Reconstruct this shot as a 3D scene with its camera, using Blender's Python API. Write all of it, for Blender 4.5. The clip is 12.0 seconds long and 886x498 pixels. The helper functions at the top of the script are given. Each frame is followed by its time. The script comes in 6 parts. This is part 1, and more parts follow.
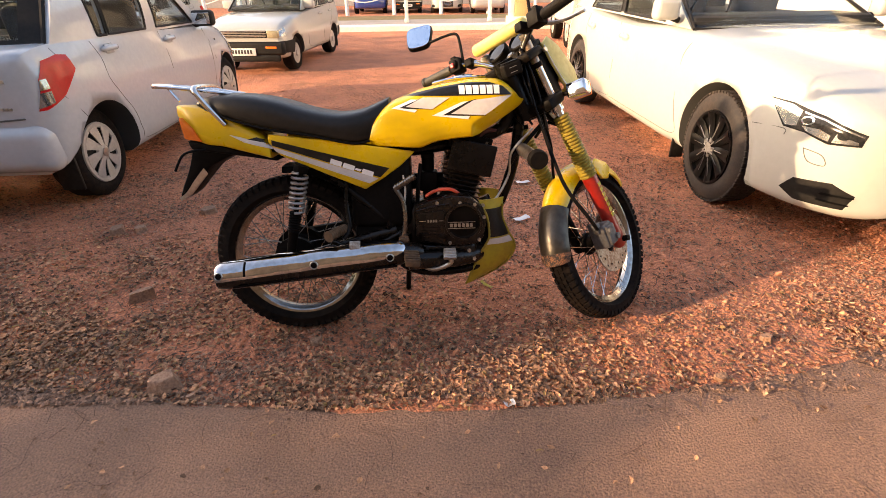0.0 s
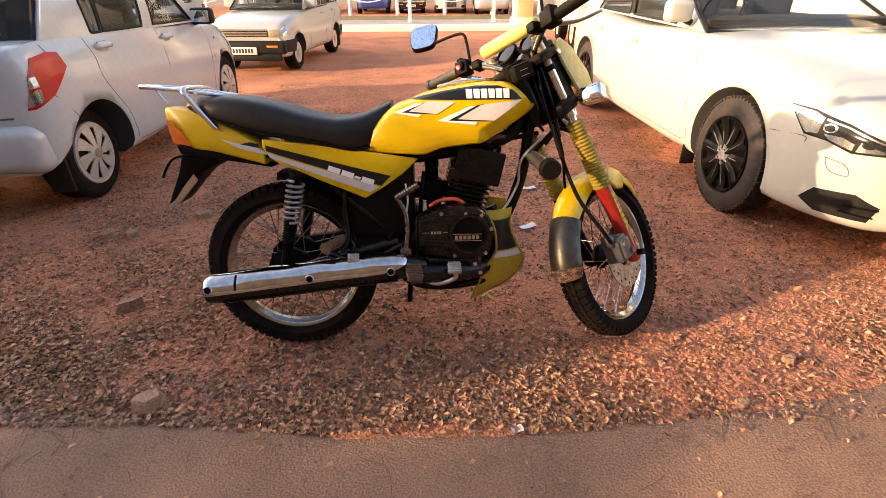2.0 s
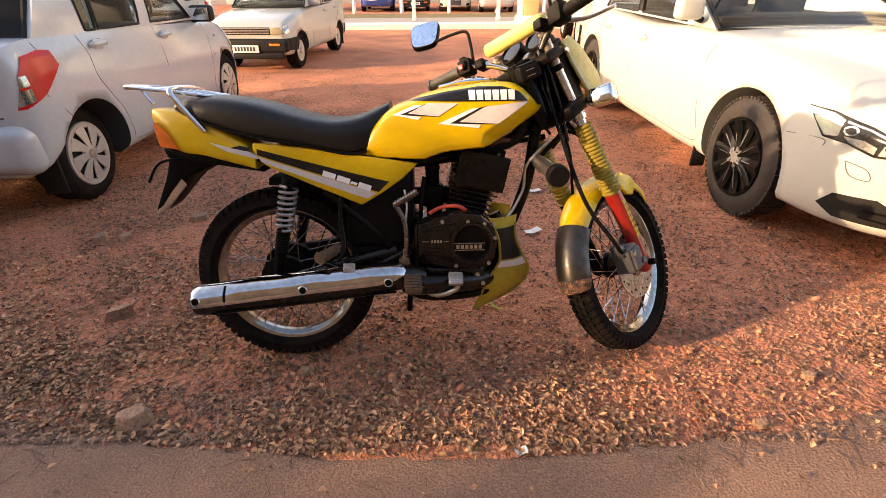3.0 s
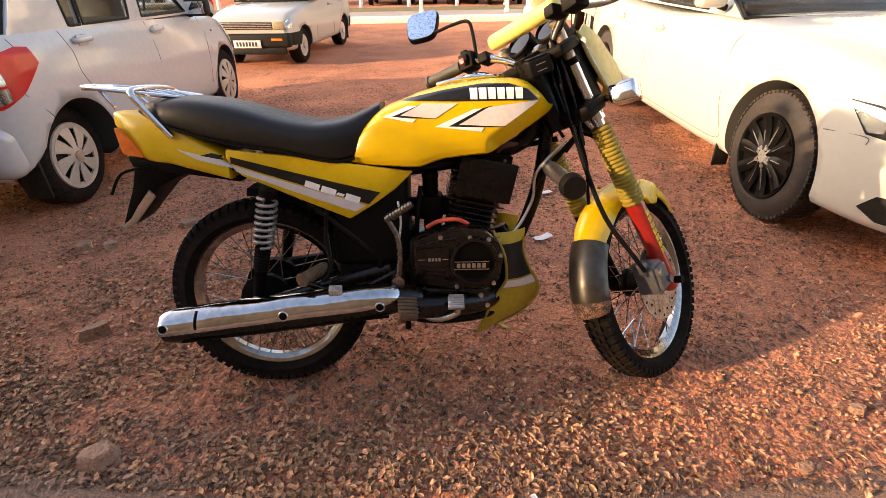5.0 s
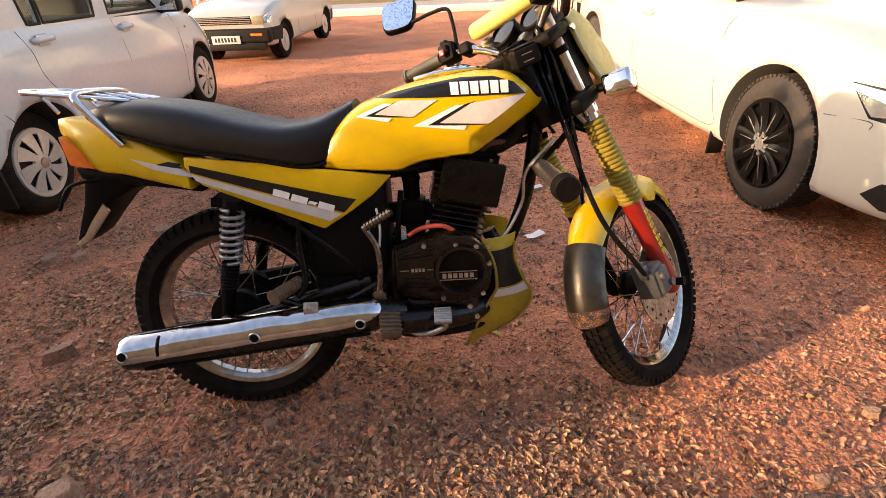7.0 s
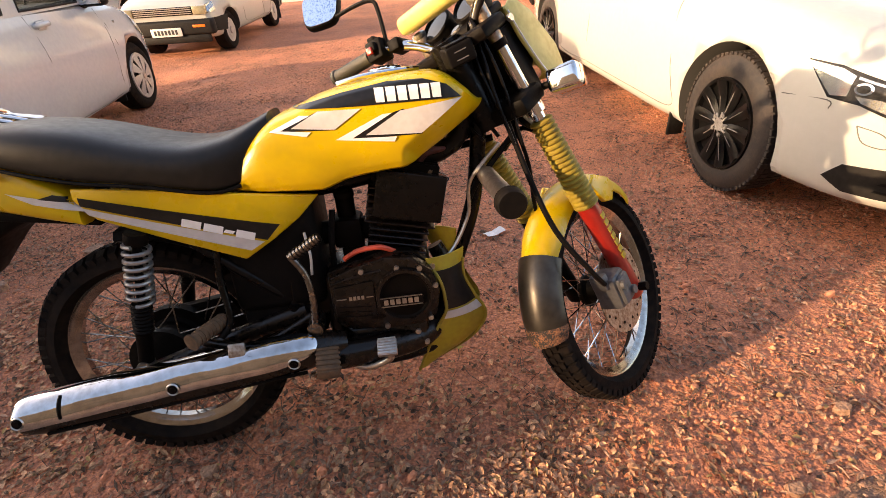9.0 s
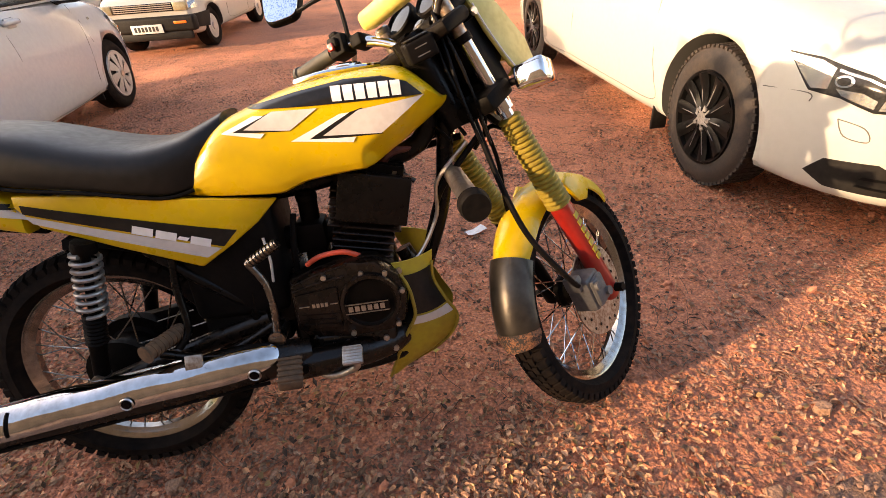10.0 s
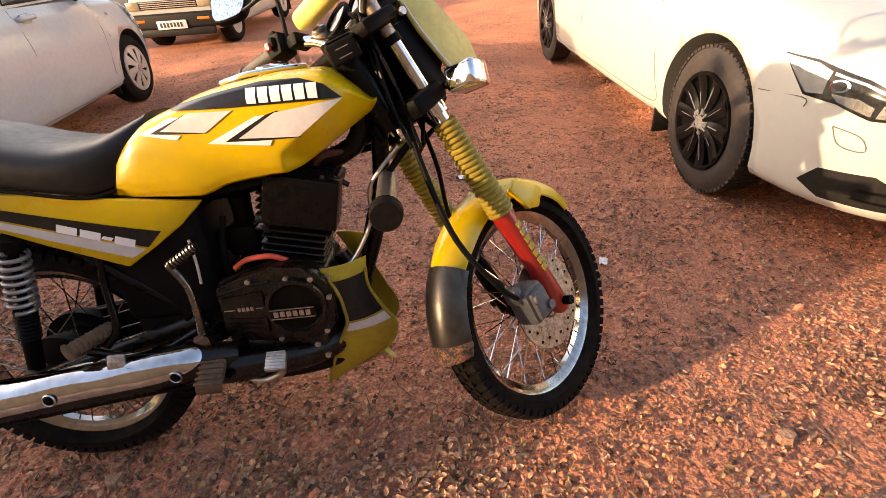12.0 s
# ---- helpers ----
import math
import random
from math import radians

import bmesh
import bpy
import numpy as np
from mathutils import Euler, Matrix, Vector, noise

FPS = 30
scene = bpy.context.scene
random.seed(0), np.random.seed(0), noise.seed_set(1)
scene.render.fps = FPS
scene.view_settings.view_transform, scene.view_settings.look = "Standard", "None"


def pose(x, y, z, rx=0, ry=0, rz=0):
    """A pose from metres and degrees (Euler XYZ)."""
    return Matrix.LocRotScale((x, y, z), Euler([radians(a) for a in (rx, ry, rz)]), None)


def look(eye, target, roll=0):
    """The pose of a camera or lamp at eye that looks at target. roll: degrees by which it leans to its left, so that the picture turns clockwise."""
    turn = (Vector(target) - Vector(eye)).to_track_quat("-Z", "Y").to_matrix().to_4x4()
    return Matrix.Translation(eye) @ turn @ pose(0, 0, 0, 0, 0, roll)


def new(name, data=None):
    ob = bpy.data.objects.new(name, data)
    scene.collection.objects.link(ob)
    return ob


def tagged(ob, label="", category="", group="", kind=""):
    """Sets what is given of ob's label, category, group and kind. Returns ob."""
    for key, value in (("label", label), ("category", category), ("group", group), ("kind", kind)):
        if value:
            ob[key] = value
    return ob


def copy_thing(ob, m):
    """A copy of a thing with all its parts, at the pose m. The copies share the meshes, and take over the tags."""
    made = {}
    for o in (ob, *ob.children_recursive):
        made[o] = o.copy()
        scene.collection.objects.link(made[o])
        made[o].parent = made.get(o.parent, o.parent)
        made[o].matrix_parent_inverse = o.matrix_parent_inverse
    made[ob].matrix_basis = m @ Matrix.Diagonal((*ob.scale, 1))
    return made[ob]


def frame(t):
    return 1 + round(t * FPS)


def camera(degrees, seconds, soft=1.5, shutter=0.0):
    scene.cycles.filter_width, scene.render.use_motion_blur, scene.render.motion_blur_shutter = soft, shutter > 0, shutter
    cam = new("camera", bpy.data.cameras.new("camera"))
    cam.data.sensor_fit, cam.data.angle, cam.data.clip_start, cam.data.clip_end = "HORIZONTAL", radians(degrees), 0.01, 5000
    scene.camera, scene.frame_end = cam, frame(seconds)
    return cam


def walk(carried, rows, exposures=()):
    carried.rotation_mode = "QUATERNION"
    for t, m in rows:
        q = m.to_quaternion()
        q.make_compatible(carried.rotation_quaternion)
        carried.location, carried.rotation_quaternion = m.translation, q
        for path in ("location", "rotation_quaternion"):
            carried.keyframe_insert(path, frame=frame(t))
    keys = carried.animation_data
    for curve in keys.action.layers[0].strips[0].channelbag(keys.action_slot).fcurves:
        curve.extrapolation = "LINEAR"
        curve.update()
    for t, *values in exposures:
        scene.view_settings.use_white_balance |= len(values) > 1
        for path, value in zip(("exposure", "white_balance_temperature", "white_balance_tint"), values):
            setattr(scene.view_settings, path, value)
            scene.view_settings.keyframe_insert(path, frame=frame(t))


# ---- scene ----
# camera and its walk
cam = camera(84.37, 12.0, soft=0.5)
PATH = [
    (0, 0.5740, -1.5523, 1.1927, 60.968, 0.846, -0.722),
    (0.5, 0.5698, -1.5364, 1.1915, 61.032, 0.677, -0.692),
    (1, 0.5657, -1.5125, 1.1892, 61.064, 0.557, -0.640),
    (1.5, 0.5636, -1.4808, 1.1854, 61.061, 0.460, -0.537),
    (2, 0.5639, -1.4441, 1.1802, 61.046, 0.394, -0.366),
    (2.5, 0.5680, -1.4024, 1.1761, 60.971, 0.382, -0.127),
    (3, 0.5733, -1.3559, 1.1703, 60.874, 0.397, 0.133),
    (5, 0.6003, -1.1736, 1.1440, 60.247, 1.021, 0.994),
    (5.5, 0.6033, -1.1449, 1.1378, 60.090, 1.208, 0.929),
    (6, 0.6073, -1.1132, 1.1298, 59.908, 1.486, 0.611),
    (6.5, 0.6117, -1.0906, 1.1271, 59.667, 1.771, 0.144),
    (8.5, 0.6779, -0.9516, 1.1357, 57.661, 3.292, -4.045),
    (9, 0.7034, -0.9190, 1.1361, 57.139, 3.547, -5.065),
    (9.5, 0.7321, -0.8963, 1.1322, 56.775, 3.708, -5.811),
    (10, 0.7657, -0.8820, 1.1261, 56.511, 3.816, -6.124),
    (10.5, 0.8077, -0.8729, 1.1206, 56.363, 3.985, -5.898),
    (11, 0.8563, -0.8656, 1.1146, 56.325, 4.120, -5.172),
    (11.5, 0.9155, -0.8607, 1.1120, 56.316, 4.168, -3.950),
    (12, 0.9788, -0.8561, 1.1142, 56.339, 4.200, -2.377),
]
walk(cam, [(t, pose(x, y, z, rx, ry, rz)) for t, x, y, z, rx, ry, rz in PATH])

# ---- world, sun, exposure ----
SUN_EL, SUN_AZ = 14.0, 22.0          # elevation; heading of the light, from +x towards +y
scene.view_settings.exposure = 2.03
scene.view_settings.use_white_balance = True
scene.view_settings.white_balance_temperature, scene.view_settings.white_balance_tint = 7550, 20.5
world = bpy.data.worlds.new("sky")
scene.world = world
world.use_nodes = True
wn = world.node_tree
sky = wn.nodes.new("ShaderNodeTexSky")
sky.sky_type = "NISHITA"
sky.sun_disc = False
sky.sun_elevation = radians(SUN_EL)
sky.sun_rotation = radians(SUN_AZ - 90 - 0)
sky.dust_density = 2.0
back = wn.nodes["Background"]
back.inputs["Strength"].default_value = 0.147
wn.links.new(sky.outputs[0], back.inputs["Color"])
sun_data = bpy.data.lights.new("sun", "SUN")
sun_data.energy, sun_data.angle, sun_data.color = 2.7, radians(0.7), (1.0, 0.76, 0.48)
sun_lamp = new("sun", sun_data)
ca, ce = math.cos(radians(SUN_AZ)), math.cos(radians(SUN_EL))
light_dir = Vector((ca * ce, math.sin(radians(SUN_AZ)) * ce, -math.sin(radians(SUN_EL))))
sun_lamp.matrix_world = look((-20, -5, 8), Vector((-20, -5, 8)) + light_dir)


# ---- materials ----
def surface(name, col, rough=0.5, metal=0.0, col2=None, scale=6.0, fine=60.0, bump=0.0, bump_scale=80.0,
            coat=0.0, rough2=None, mix=(0.4, 0.65), random=0.0, spread=0.5, spec=0.5):
    m = bpy.data.materials.new(name)
    m.use_nodes = True
    t = m.node_tree
    n, l = t.nodes, t.links
    b = n["Principled BSDF"]
    b.inputs["Metallic"].default_value = metal
    b.inputs["Roughness"].default_value = rough
    b.inputs["Specular IOR Level"].default_value = spec
    if coat:
        b.inputs["Coat Weight"].default_value = coat
        b.inputs["Coat Roughness"].default_value = 0.06
    tc = n.new("ShaderNodeTexCoord")
    big = n.new("ShaderNodeTexNoise")
    big.inputs["Scale"].default_value, big.inputs["Detail"].default_value = scale, 5.0
    small = n.new("ShaderNodeTexNoise")
    small.inputs["Scale"].default_value, small.inputs["Detail"].default_value = fine, 3.0
    l.new(tc.outputs["Object"], big.inputs["Vector"])
    l.new(tc.outputs["Object"], small.inputs["Vector"])
    both = n.new("ShaderNodeMath")
    both.operation = "MULTIPLY_ADD"
    both.inputs[1].default_value = spread
    l.new(small.outputs["Fac"], both.inputs[0])
    half = n.new("ShaderNodeMath")
    half.operation = "MULTIPLY"
    half.inputs[1].default_value = 1.0 - spread
    l.new(big.outputs["Fac"], half.inputs[0])
    l.new(half.outputs[0], both.inputs[2])
    ramp = n.new("ShaderNodeValToRGB")
    ramp.color_ramp.elements[0].position, ramp.color_ramp.elements[1].position = mix
    c2 = col2 if col2 else tuple(c * 0.86 for c in col)
    ramp.color_ramp.elements[0].color, ramp.color_ramp.elements[1].color = (*col, 1), (*c2, 1)
    l.new(both.outputs[0], ramp.inputs["Fac"])
    out = ramp.outputs["Color"]
    if random:
        info = n.new("ShaderNodeObjectInfo")
        geo = n.new("ShaderNodeNewGeometry")
        add = n.new("ShaderNodeMath")
        add.operation = "ADD"
        l.new(info.outputs["Random"], add.inputs[0])
        l.new(geo.outputs["Random Per Island"], add.inputs[1])
        fr = n.new("ShaderNodeMath")
        fr.operation = "FRACT"
        l.new(add.outputs[0], fr.inputs[0])
        hsv = n.new("ShaderNodeHueSaturation")
        vr = n.new("ShaderNodeMapRange")
        vr.inputs["To Min"].default_value, vr.inputs["To Max"].default_value = 1 - random, 1 + random
        l.new(fr.outputs[0], vr.inputs["Value"])
        l.new(vr.outputs[0], hsv.inputs["Value"])
        l.new(out, hsv.inputs["Color"])
        out = hsv.outputs["Color"]
    l.new(out, b.inputs["Base Color"])
    if rough2 is not None:
        rr = n.new("ShaderNodeMapRange")
        rr.inputs["From Min"].default_value, rr.inputs["From Max"].default_value = mix
        rr.inputs["To Min"].default_value, rr.inputs["To Max"].default_value = rough, rough2
        l.new(both.outputs[0], rr.inputs["Value"])
        l.new(rr.outputs[0], b.inputs["Roughness"])
    if bump:
        bn = n.new("ShaderNodeTexNoise")
        bn.inputs["Scale"].default_value, bn.inputs["Detail"].default_value = bump_scale, 6.0
        l.new(tc.outputs["Object"], bn.inputs["Vector"])
        bp = n.new("ShaderNodeBump")
        bp.inputs["Strength"].default_value = 1.0
        bp.inputs["Distance"].default_value = bump
        l.new(bn.outputs["Fac"], bp.inputs["Height"])
        l.new(bp.outputs["Normal"], b.inputs["Normal"])
    return m


def clear_glass(name, tint, rough=0.02):
    m = bpy.data.materials.new(name)
    m.use_nodes = True
    b = m.node_tree.nodes["Principled BSDF"]
    b.inputs["Base Color"].default_value = (*tint, 1)
    b.inputs["Transmission Weight"].default_value = 1.0
    b.inputs["Roughness"].default_value = rough
    b.inputs["IOR"].default_value = 1.14
    return m


YELLOW = surface("yellow_paint", (0.66, 0.430, 0.006), 0.26, 0, (0.60, 0.385, 0.006), 5, 40, coat=0.25, rough2=0.38, spec=0.35)
PALE = surface("faded_yellow_plastic", (0.60, 0.52, 0.15), 0.4, 0, (0.48, 0.40, 0.10), 14, 70, rough2=0.55)
DULLY = surface("dusty_yellow_plastic", (0.42, 0.33, 0.025), 0.45, 0, (0.34, 0.25, 0.03), 10, 60, rough2=0.6)
GAITER = surface("yellow_rubber", (0.36, 0.27, 0.028), 0.6, 0, (0.22, 0.155, 0.020), 12, 60)
ORANGE = surface("orange_lens", (0.85, 0.20, 0.02), 0.25, 0, (0.75, 0.14, 0.015), 30, 90, coat=0.5)
DECAL_B = surface("black_decal", (0.007, 0.0065, 0.0065), 0.35, 0, (0.016, 0.014, 0.013), 20, 80, spec=0.3)
DECAL_W = surface("silver_white_decal", (0.62, 0.58, 0.54), 0.38, 0, (0.55, 0.50, 0.46), 14, 80)
DECAL_T = surface("white_decal", (0.85, 0.83, 0.80), 0.4, 0, (0.78, 0.76, 0.72), 20, 90)
VINYL = surface("black_vinyl", (0.006, 0.0055, 0.005), 0.36, 0, (0.012, 0.010, 0.009), 7, 60, bump=0.00015, bump_scale=500, rough2=0.48, spec=0.3)
RUBBER = surface("dusty_tyre_rubber", (0.006, 0.0052, 0.005), 0.85, 0, (0.020, 0.0135, 0.010), 9, 45, bump=0.001, bump_scale=120, spec=0.08)
RUBBERC = surface("worn_tyre_rubber", (0.011, 0.009, 0.008), 0.75, 0, (0.032, 0.021, 0.015), 7, 45, bump=0.001, bump_scale=120)
CHROME = surface("chrome", (0.74, 0.73, 0.72), 0.04, 1, (0.58, 0.55, 0.52), 8, 60, rough2=0.12)
RIMC = surface("dull_chrome_rim", (0.34, 0.33, 0.32), 0.10, 1, (0.21, 0.185, 0.16), 8, 60, rough2=0.22)
SHIELD = surface("wavy_polished_chrome", (0.56, 0.56, 0.57), 0.03, 1, (0.38, 0.37, 0.36), 5, 50, rough2=0.09, bump=0.0016, bump_scale=13)
STEEL = surface("brushed_steel", (0.55, 0.53, 0.50), 0.3, 1, (0.40, 0.36, 0.32), 20, 120, rough2=0.45)
SPRING = surface("grey_spring_steel", (0.34, 0.32, 0.30), 0.4, 0.7, (0.24, 0.21, 0.19), 20, 90)
BLACKM = surface("black_engine_paint", (0.003, 0.0025, 0.002), 0.45, 0, (0.007, 0.0045, 0.0035), 9, 55, bump=0.0005, bump_scale=200, rough2=0.6, spec=0.06)
BROWNM = surface("oily_brown_black_paint", (0.0055, 0.0032, 0.0022), 0.20, 0, (0.013, 0.0072, 0.0046), 8, 50, rough2=0.40, spec=0.32)
DARKST = surface("worn_dark_steel", (0.22, 0.20, 0.18), 0.22, 1, (0.12, 0.10, 0.085), 14, 80, rough2=0.38)
BLACKG = surface("gloss_black_frame_paint", (0.003, 0.0026, 0.0025), 0.22, 0, (0.006, 0.0045, 0.004), 10, 60, rough2=0.4, spec=0.15)
BLACKP = surface("black_plastic", (0.004, 0.0036, 0.0035), 0.5, 0, (0.009, 0.007, 0.006), 14, 80, rough2=0.65, spec=0.07)
RED = surface("red_paint", (0.40, 0.020, 0.013), 0.3, 0, (0.30, 0.017, 0.011), 10, 70, coat=0.4)
RUSTR = surface("dull_red_brown_rubber", (0.10, 0.018, 0.010), 0.6, 0, (0.06, 0.014, 0.009), 20, 90)
REDW = surface("red_rubber_wire", (0.75, 0.10, 0.05), 0.4)
SILVERB = surface("worn_black_paint", (0.085, 0.074, 0.060), 0.30, 0.75, (0.05, 0.042, 0.034), 6, 40, rough2=0.40)
DUSTO = surface("orange_dust", (0.34, 0.14, 0.06), 0.8, 0, (0.030, 0.024, 0.020), 45, 260, mix=(.36, .54))
ALU = surface("grey_cast_alloy", (0.105, 0.103, 0.105), 0.55, 0.2, (0.060, 0.056, 0.055), 15, 80, bump=0.0005, bump_scale=200)
PEGR = surface("muddy_grey_rubber", (0.15, 0.088, 0.050), 0.8, 0, (0.075, 0.048, 0.032), 14, 70, spec=0.2)
GRIPR = surface("olive_grey_grip_rubber", (0.032, 0.030, 0.022), 0.6, 0, (0.055, 0.048, 0.034), 30, 90)
# blue-white speckle painted into the glass as a reflection of sky and leaves
MIRROR = surface("mirror_glass_painted_sky", (0.86, 0.93, 1.0), 0.03, 1, (0.42, 0.56, 0.74), 160, 320, mix=(.50, .60))


# ---- mesh helpers ----
def mesh_of(name, verts, faces, smooth=True, angle=40):
    me = bpy.data.meshes.new(name)
    me.from_pydata([tuple(v) for v in verts], [], faces)
    bm = bmesh.new()
    bm.from_mesh(me)
    bmesh.ops.recalc_face_normals(bm, faces=bm.faces)
    if smooth:
        lim = radians(angle)
        for f in bm.faces:
            f.smooth = True
        for e in bm.edges:
            if len(e.link_faces) == 2 and e.calc_face_angle(0) > lim:
                e.smooth = False
    bm.to_mesh(me)
    bm.free()
    return me


def join(*vfs):
    vs, fs = [], []
    for v, f in vfs:
        o = len(vs)
        vs += [tuple(p) for p in v]
        fs += [tuple(i + o for i in q) for q in f]
    return vs, fs


def moved(vf, m):
    return [tuple(m @ Vector(v)) for v in vf[0]], vf[1]


def part(name, vf, material, parent, label="", smooth=True, angle=40, m=None):
    if m is not None:
        vf = moved(vf, m)
    me = mesh_of(name, *vf, smooth=smooth, angle=angle)
    me.materials.append(material)
    ob = new(name, me)
    ob.parent = parent
    if label:
        ob["label"] = label
    return ob


def thing(name, label, category, m=None, group="", kind=""):
    ob = new(name)
    ob.empty_display_size = 0.1
    if m is not None:
        ob.matrix_world = m
    return tagged(ob, label, category, group, kind)


def loft(rings, caps=True, closed=True):
    n = len(rings[0])
    vs = [tuple(p) for r in rings for p in r]
    fs = []
    for i in range(len(rings) - 1):
        for j in range(n if closed else n - 1):
            k = (j + 1) % n
            fs.append((i * n + j, i * n + k, (i + 1) * n + k, (i + 1) * n + j))
    if caps:
        fs.append(tuple(range(n))[::-1])
        fs.append(tuple((len(rings) - 1) * n + j for j in range(n)))
    return vs, fs


def smooth_path(pts, per=6):
    pts = [Vector(p) for p in pts]
    if len(pts) < 3:
        return pts
    out = []
    for i in range(len(pts) - 1):
        p0, p1, p2, p3 = pts[max(i - 1, 0)], pts[i], pts[i + 1], pts[min(i + 2, len(pts) - 1)]
        for k in range(per):
            t = k / per
            out.append(0.5 * (2 * p1 + (p2 - p0) * t + (2 * p0 - 5 * p1 + 4 * p2 - p3) * t * t + (3 * p1 - p0 - 3 * p2 + p3) * t ** 3))
    return out + [pts[-1]]


def tube(pts, r, n=10, per=6, flat=1.0):
    path = smooth_path(pts, per)
    rs = r if isinstance(r, (list, tuple)) else [r, r]
    rings = []
    up = Vector((0, 0, 1))
    d0 = (path[1] - path[0]).normalized()
    if abs(d0.dot(up)) > 0.9:
        up = Vector((1, 0, 0))
    side = d0.cross(up).normalized()
    for i, p in enumerate(path):
        d = (path[min(i + 1, len(path) - 1)] - path[max(i - 1, 0)]).normalized()
        side = (side - d * side.dot(d)).normalized()
        other = d.cross(side)
        f = i / (len(path) - 1) * (len(rs) - 1)
        a = min(int(f), len(rs) - 2)
        rad = rs[a] + (rs[a + 1] - rs[a]) * (f - a)
        rings.append([p + (side * math.cos(2 * math.pi * k / n) + other * math.sin(2 * math.pi * k / n) * flat) * rad for k in range(n)])
    return loft(rings)


def lathe(profile, n=48, m=None, close=False):
    """profile of (radius, height) turned about local z."""
    rings = [[(r * math.cos(2 * math.pi * k / n), r * math.sin(2 * math.pi * k / n), h) for k in range(n)] for r, h in profile]
    if close:
        rings.append(rings[0])
        vf = loft(rings, caps=False)
    else:
        vf = loft(rings, caps=True)
    return moved(vf, m) if m is not None else vf


def along(p, q):
    """A pose at p whose z points to q."""
    p, q = Vector(p), Vector(q)
    return Matrix.Translation(p) @ (q - p).to_track_quat("Z", "Y").to_matrix().to_4x4()


def rod(p, q, r, n=10, r2=None):
    L = (Vector(q) - Vector(p)).length
    return lathe([(r, 0), (r if r2 is None else r2, L)], n, along(p, q))


def box(x0, x1, y0, y1, z0, z1, bevel=0.0, seg=2, m=None):
    bm = bmesh.new()
    bmesh.ops.create_cube(bm, size=1)
    for v in bm.verts:
        v.co = Vector((x0 + (v.co.x + .5) * (x1 - x0), y0 + (v.co.y + .5) * (y1 - y0), z0 + (v.co.z + .5) * (z1 - z0)))
    if bevel:
        bmesh.ops.bevel(bm, geom=bm.edges[:], offset=bevel, segments=seg, affect="EDGES", profile=0.5)
    bm.verts.index_update()
    vf = [tuple(v.co) for v in bm.verts], [tuple(v.index for v in f.verts) for f in bm.faces]
    bm.free()
    return moved(vf, m) if m is not None else vf


def slab(outline, y0, y1, bevel=0.004, m=None, to=None):
    """A plate with an outline in x, z between y0 and y1, with its edges rounded."""
    bm = bmesh.new()
    vs = [bm.verts.new((x, y0, z)) for x, z in outline]
    f = bm.faces.new(vs)
    r = bmesh.ops.extrude_face_region(bm, geom=[f])
    for v in r["geom"]:
        if isinstance(v, bmesh.types.BMVert):
            v.co.y = y1
    bmesh.ops.recalc_face_normals(bm, faces=bm.faces)
    if bevel:
        bmesh.ops.bevel(bm, geom=bm.edges[:], offset=bevel, segments=2, affect="EDGES", profile=0.5)
    bmesh.ops.triangulate(bm, faces=[q for q in bm.faces if len(q.verts) > 4])
    bm.verts.index_update()
    vf = [tuple(v.co) for v in bm.verts], [tuple(v.index for v in q.verts) for q in bm.faces]
    bm.free()
    return moved(vf, m) if m is not None else vf


def sticker(outline, side, lift=0.0015, cuts=3):
    """A thin sheet with an outline in x, z laid on a curved side y = side(x, z)."""
    bm = bmesh.new()
    f = bm.faces.new([bm.verts.new((x, 0, z)) for x, z in outline])
    bmesh.ops.triangulate(bm, faces=[f])
    for _ in range(cuts):
        bmesh.ops.subdivide_edges(bm, edges=bm.edges[:], cuts=1, use_grid_fill=True)
    for v in bm.verts:
        v.co.y = side(v.co.x, v.co.z) - lift
    bm.verts.index_update()
    vs = [tuple(v.co) for v in bm.verts]
    fs = [tuple(v.index for v in q.verts) for q in bm.faces]
    bm.free()
    n = len(vs)
    vs2 = vs + [(x, y + 0.001, z) for x, y, z in vs]
    return vs2, fs + [tuple(i + n for i in q)[::-1] for q in fs]


def interp(table, x):
    """Smooth values between the rows of a table, keyed by its first column."""
    t = [r[0] for r in table]
    x = min(max(x, t[0]), t[-1])
    i = max(0, min(len(t) - 2, next((k for k in range(len(t) - 1) if x <= t[k + 1]), len(t) - 2)))
    f = (x - t[i]) / (t[i + 1] - t[i])
    out = []
    for c in range(1, len(table[0])):
        p1, p2 = table[i][c], table[i + 1][c]
        h = t[i + 1] - t[i]
        m1 = (table[i + 1][c] - table[i - 1][c]) / (t[i + 1] - t[i - 1]) * h if i > 0 else p2 - p1
        m2 = (table[i + 2][c] - p1) / (t[i + 2] - t[i]) * h if i + 2 < len(t) else p2 - p1
        if (p2 - p1) * m1 <= 0:
            m1 = 0
        if (p2 - p1) * m2 <= 0:
            m2 = 0
        lim = 3 * abs(p2 - p1)
        m1, m2 = max(-lim, min(lim, m1)), max(-lim, min(lim, m2))
        out.append((2 * f ** 3 - 3 * f ** 2 + 1) * p1 + (f ** 3 - 2 * f ** 2 + f) * m1 + (3 * f ** 2 - 2 * f ** 3) * p2 + (f ** 3 - f ** 2) * m2)
    return out


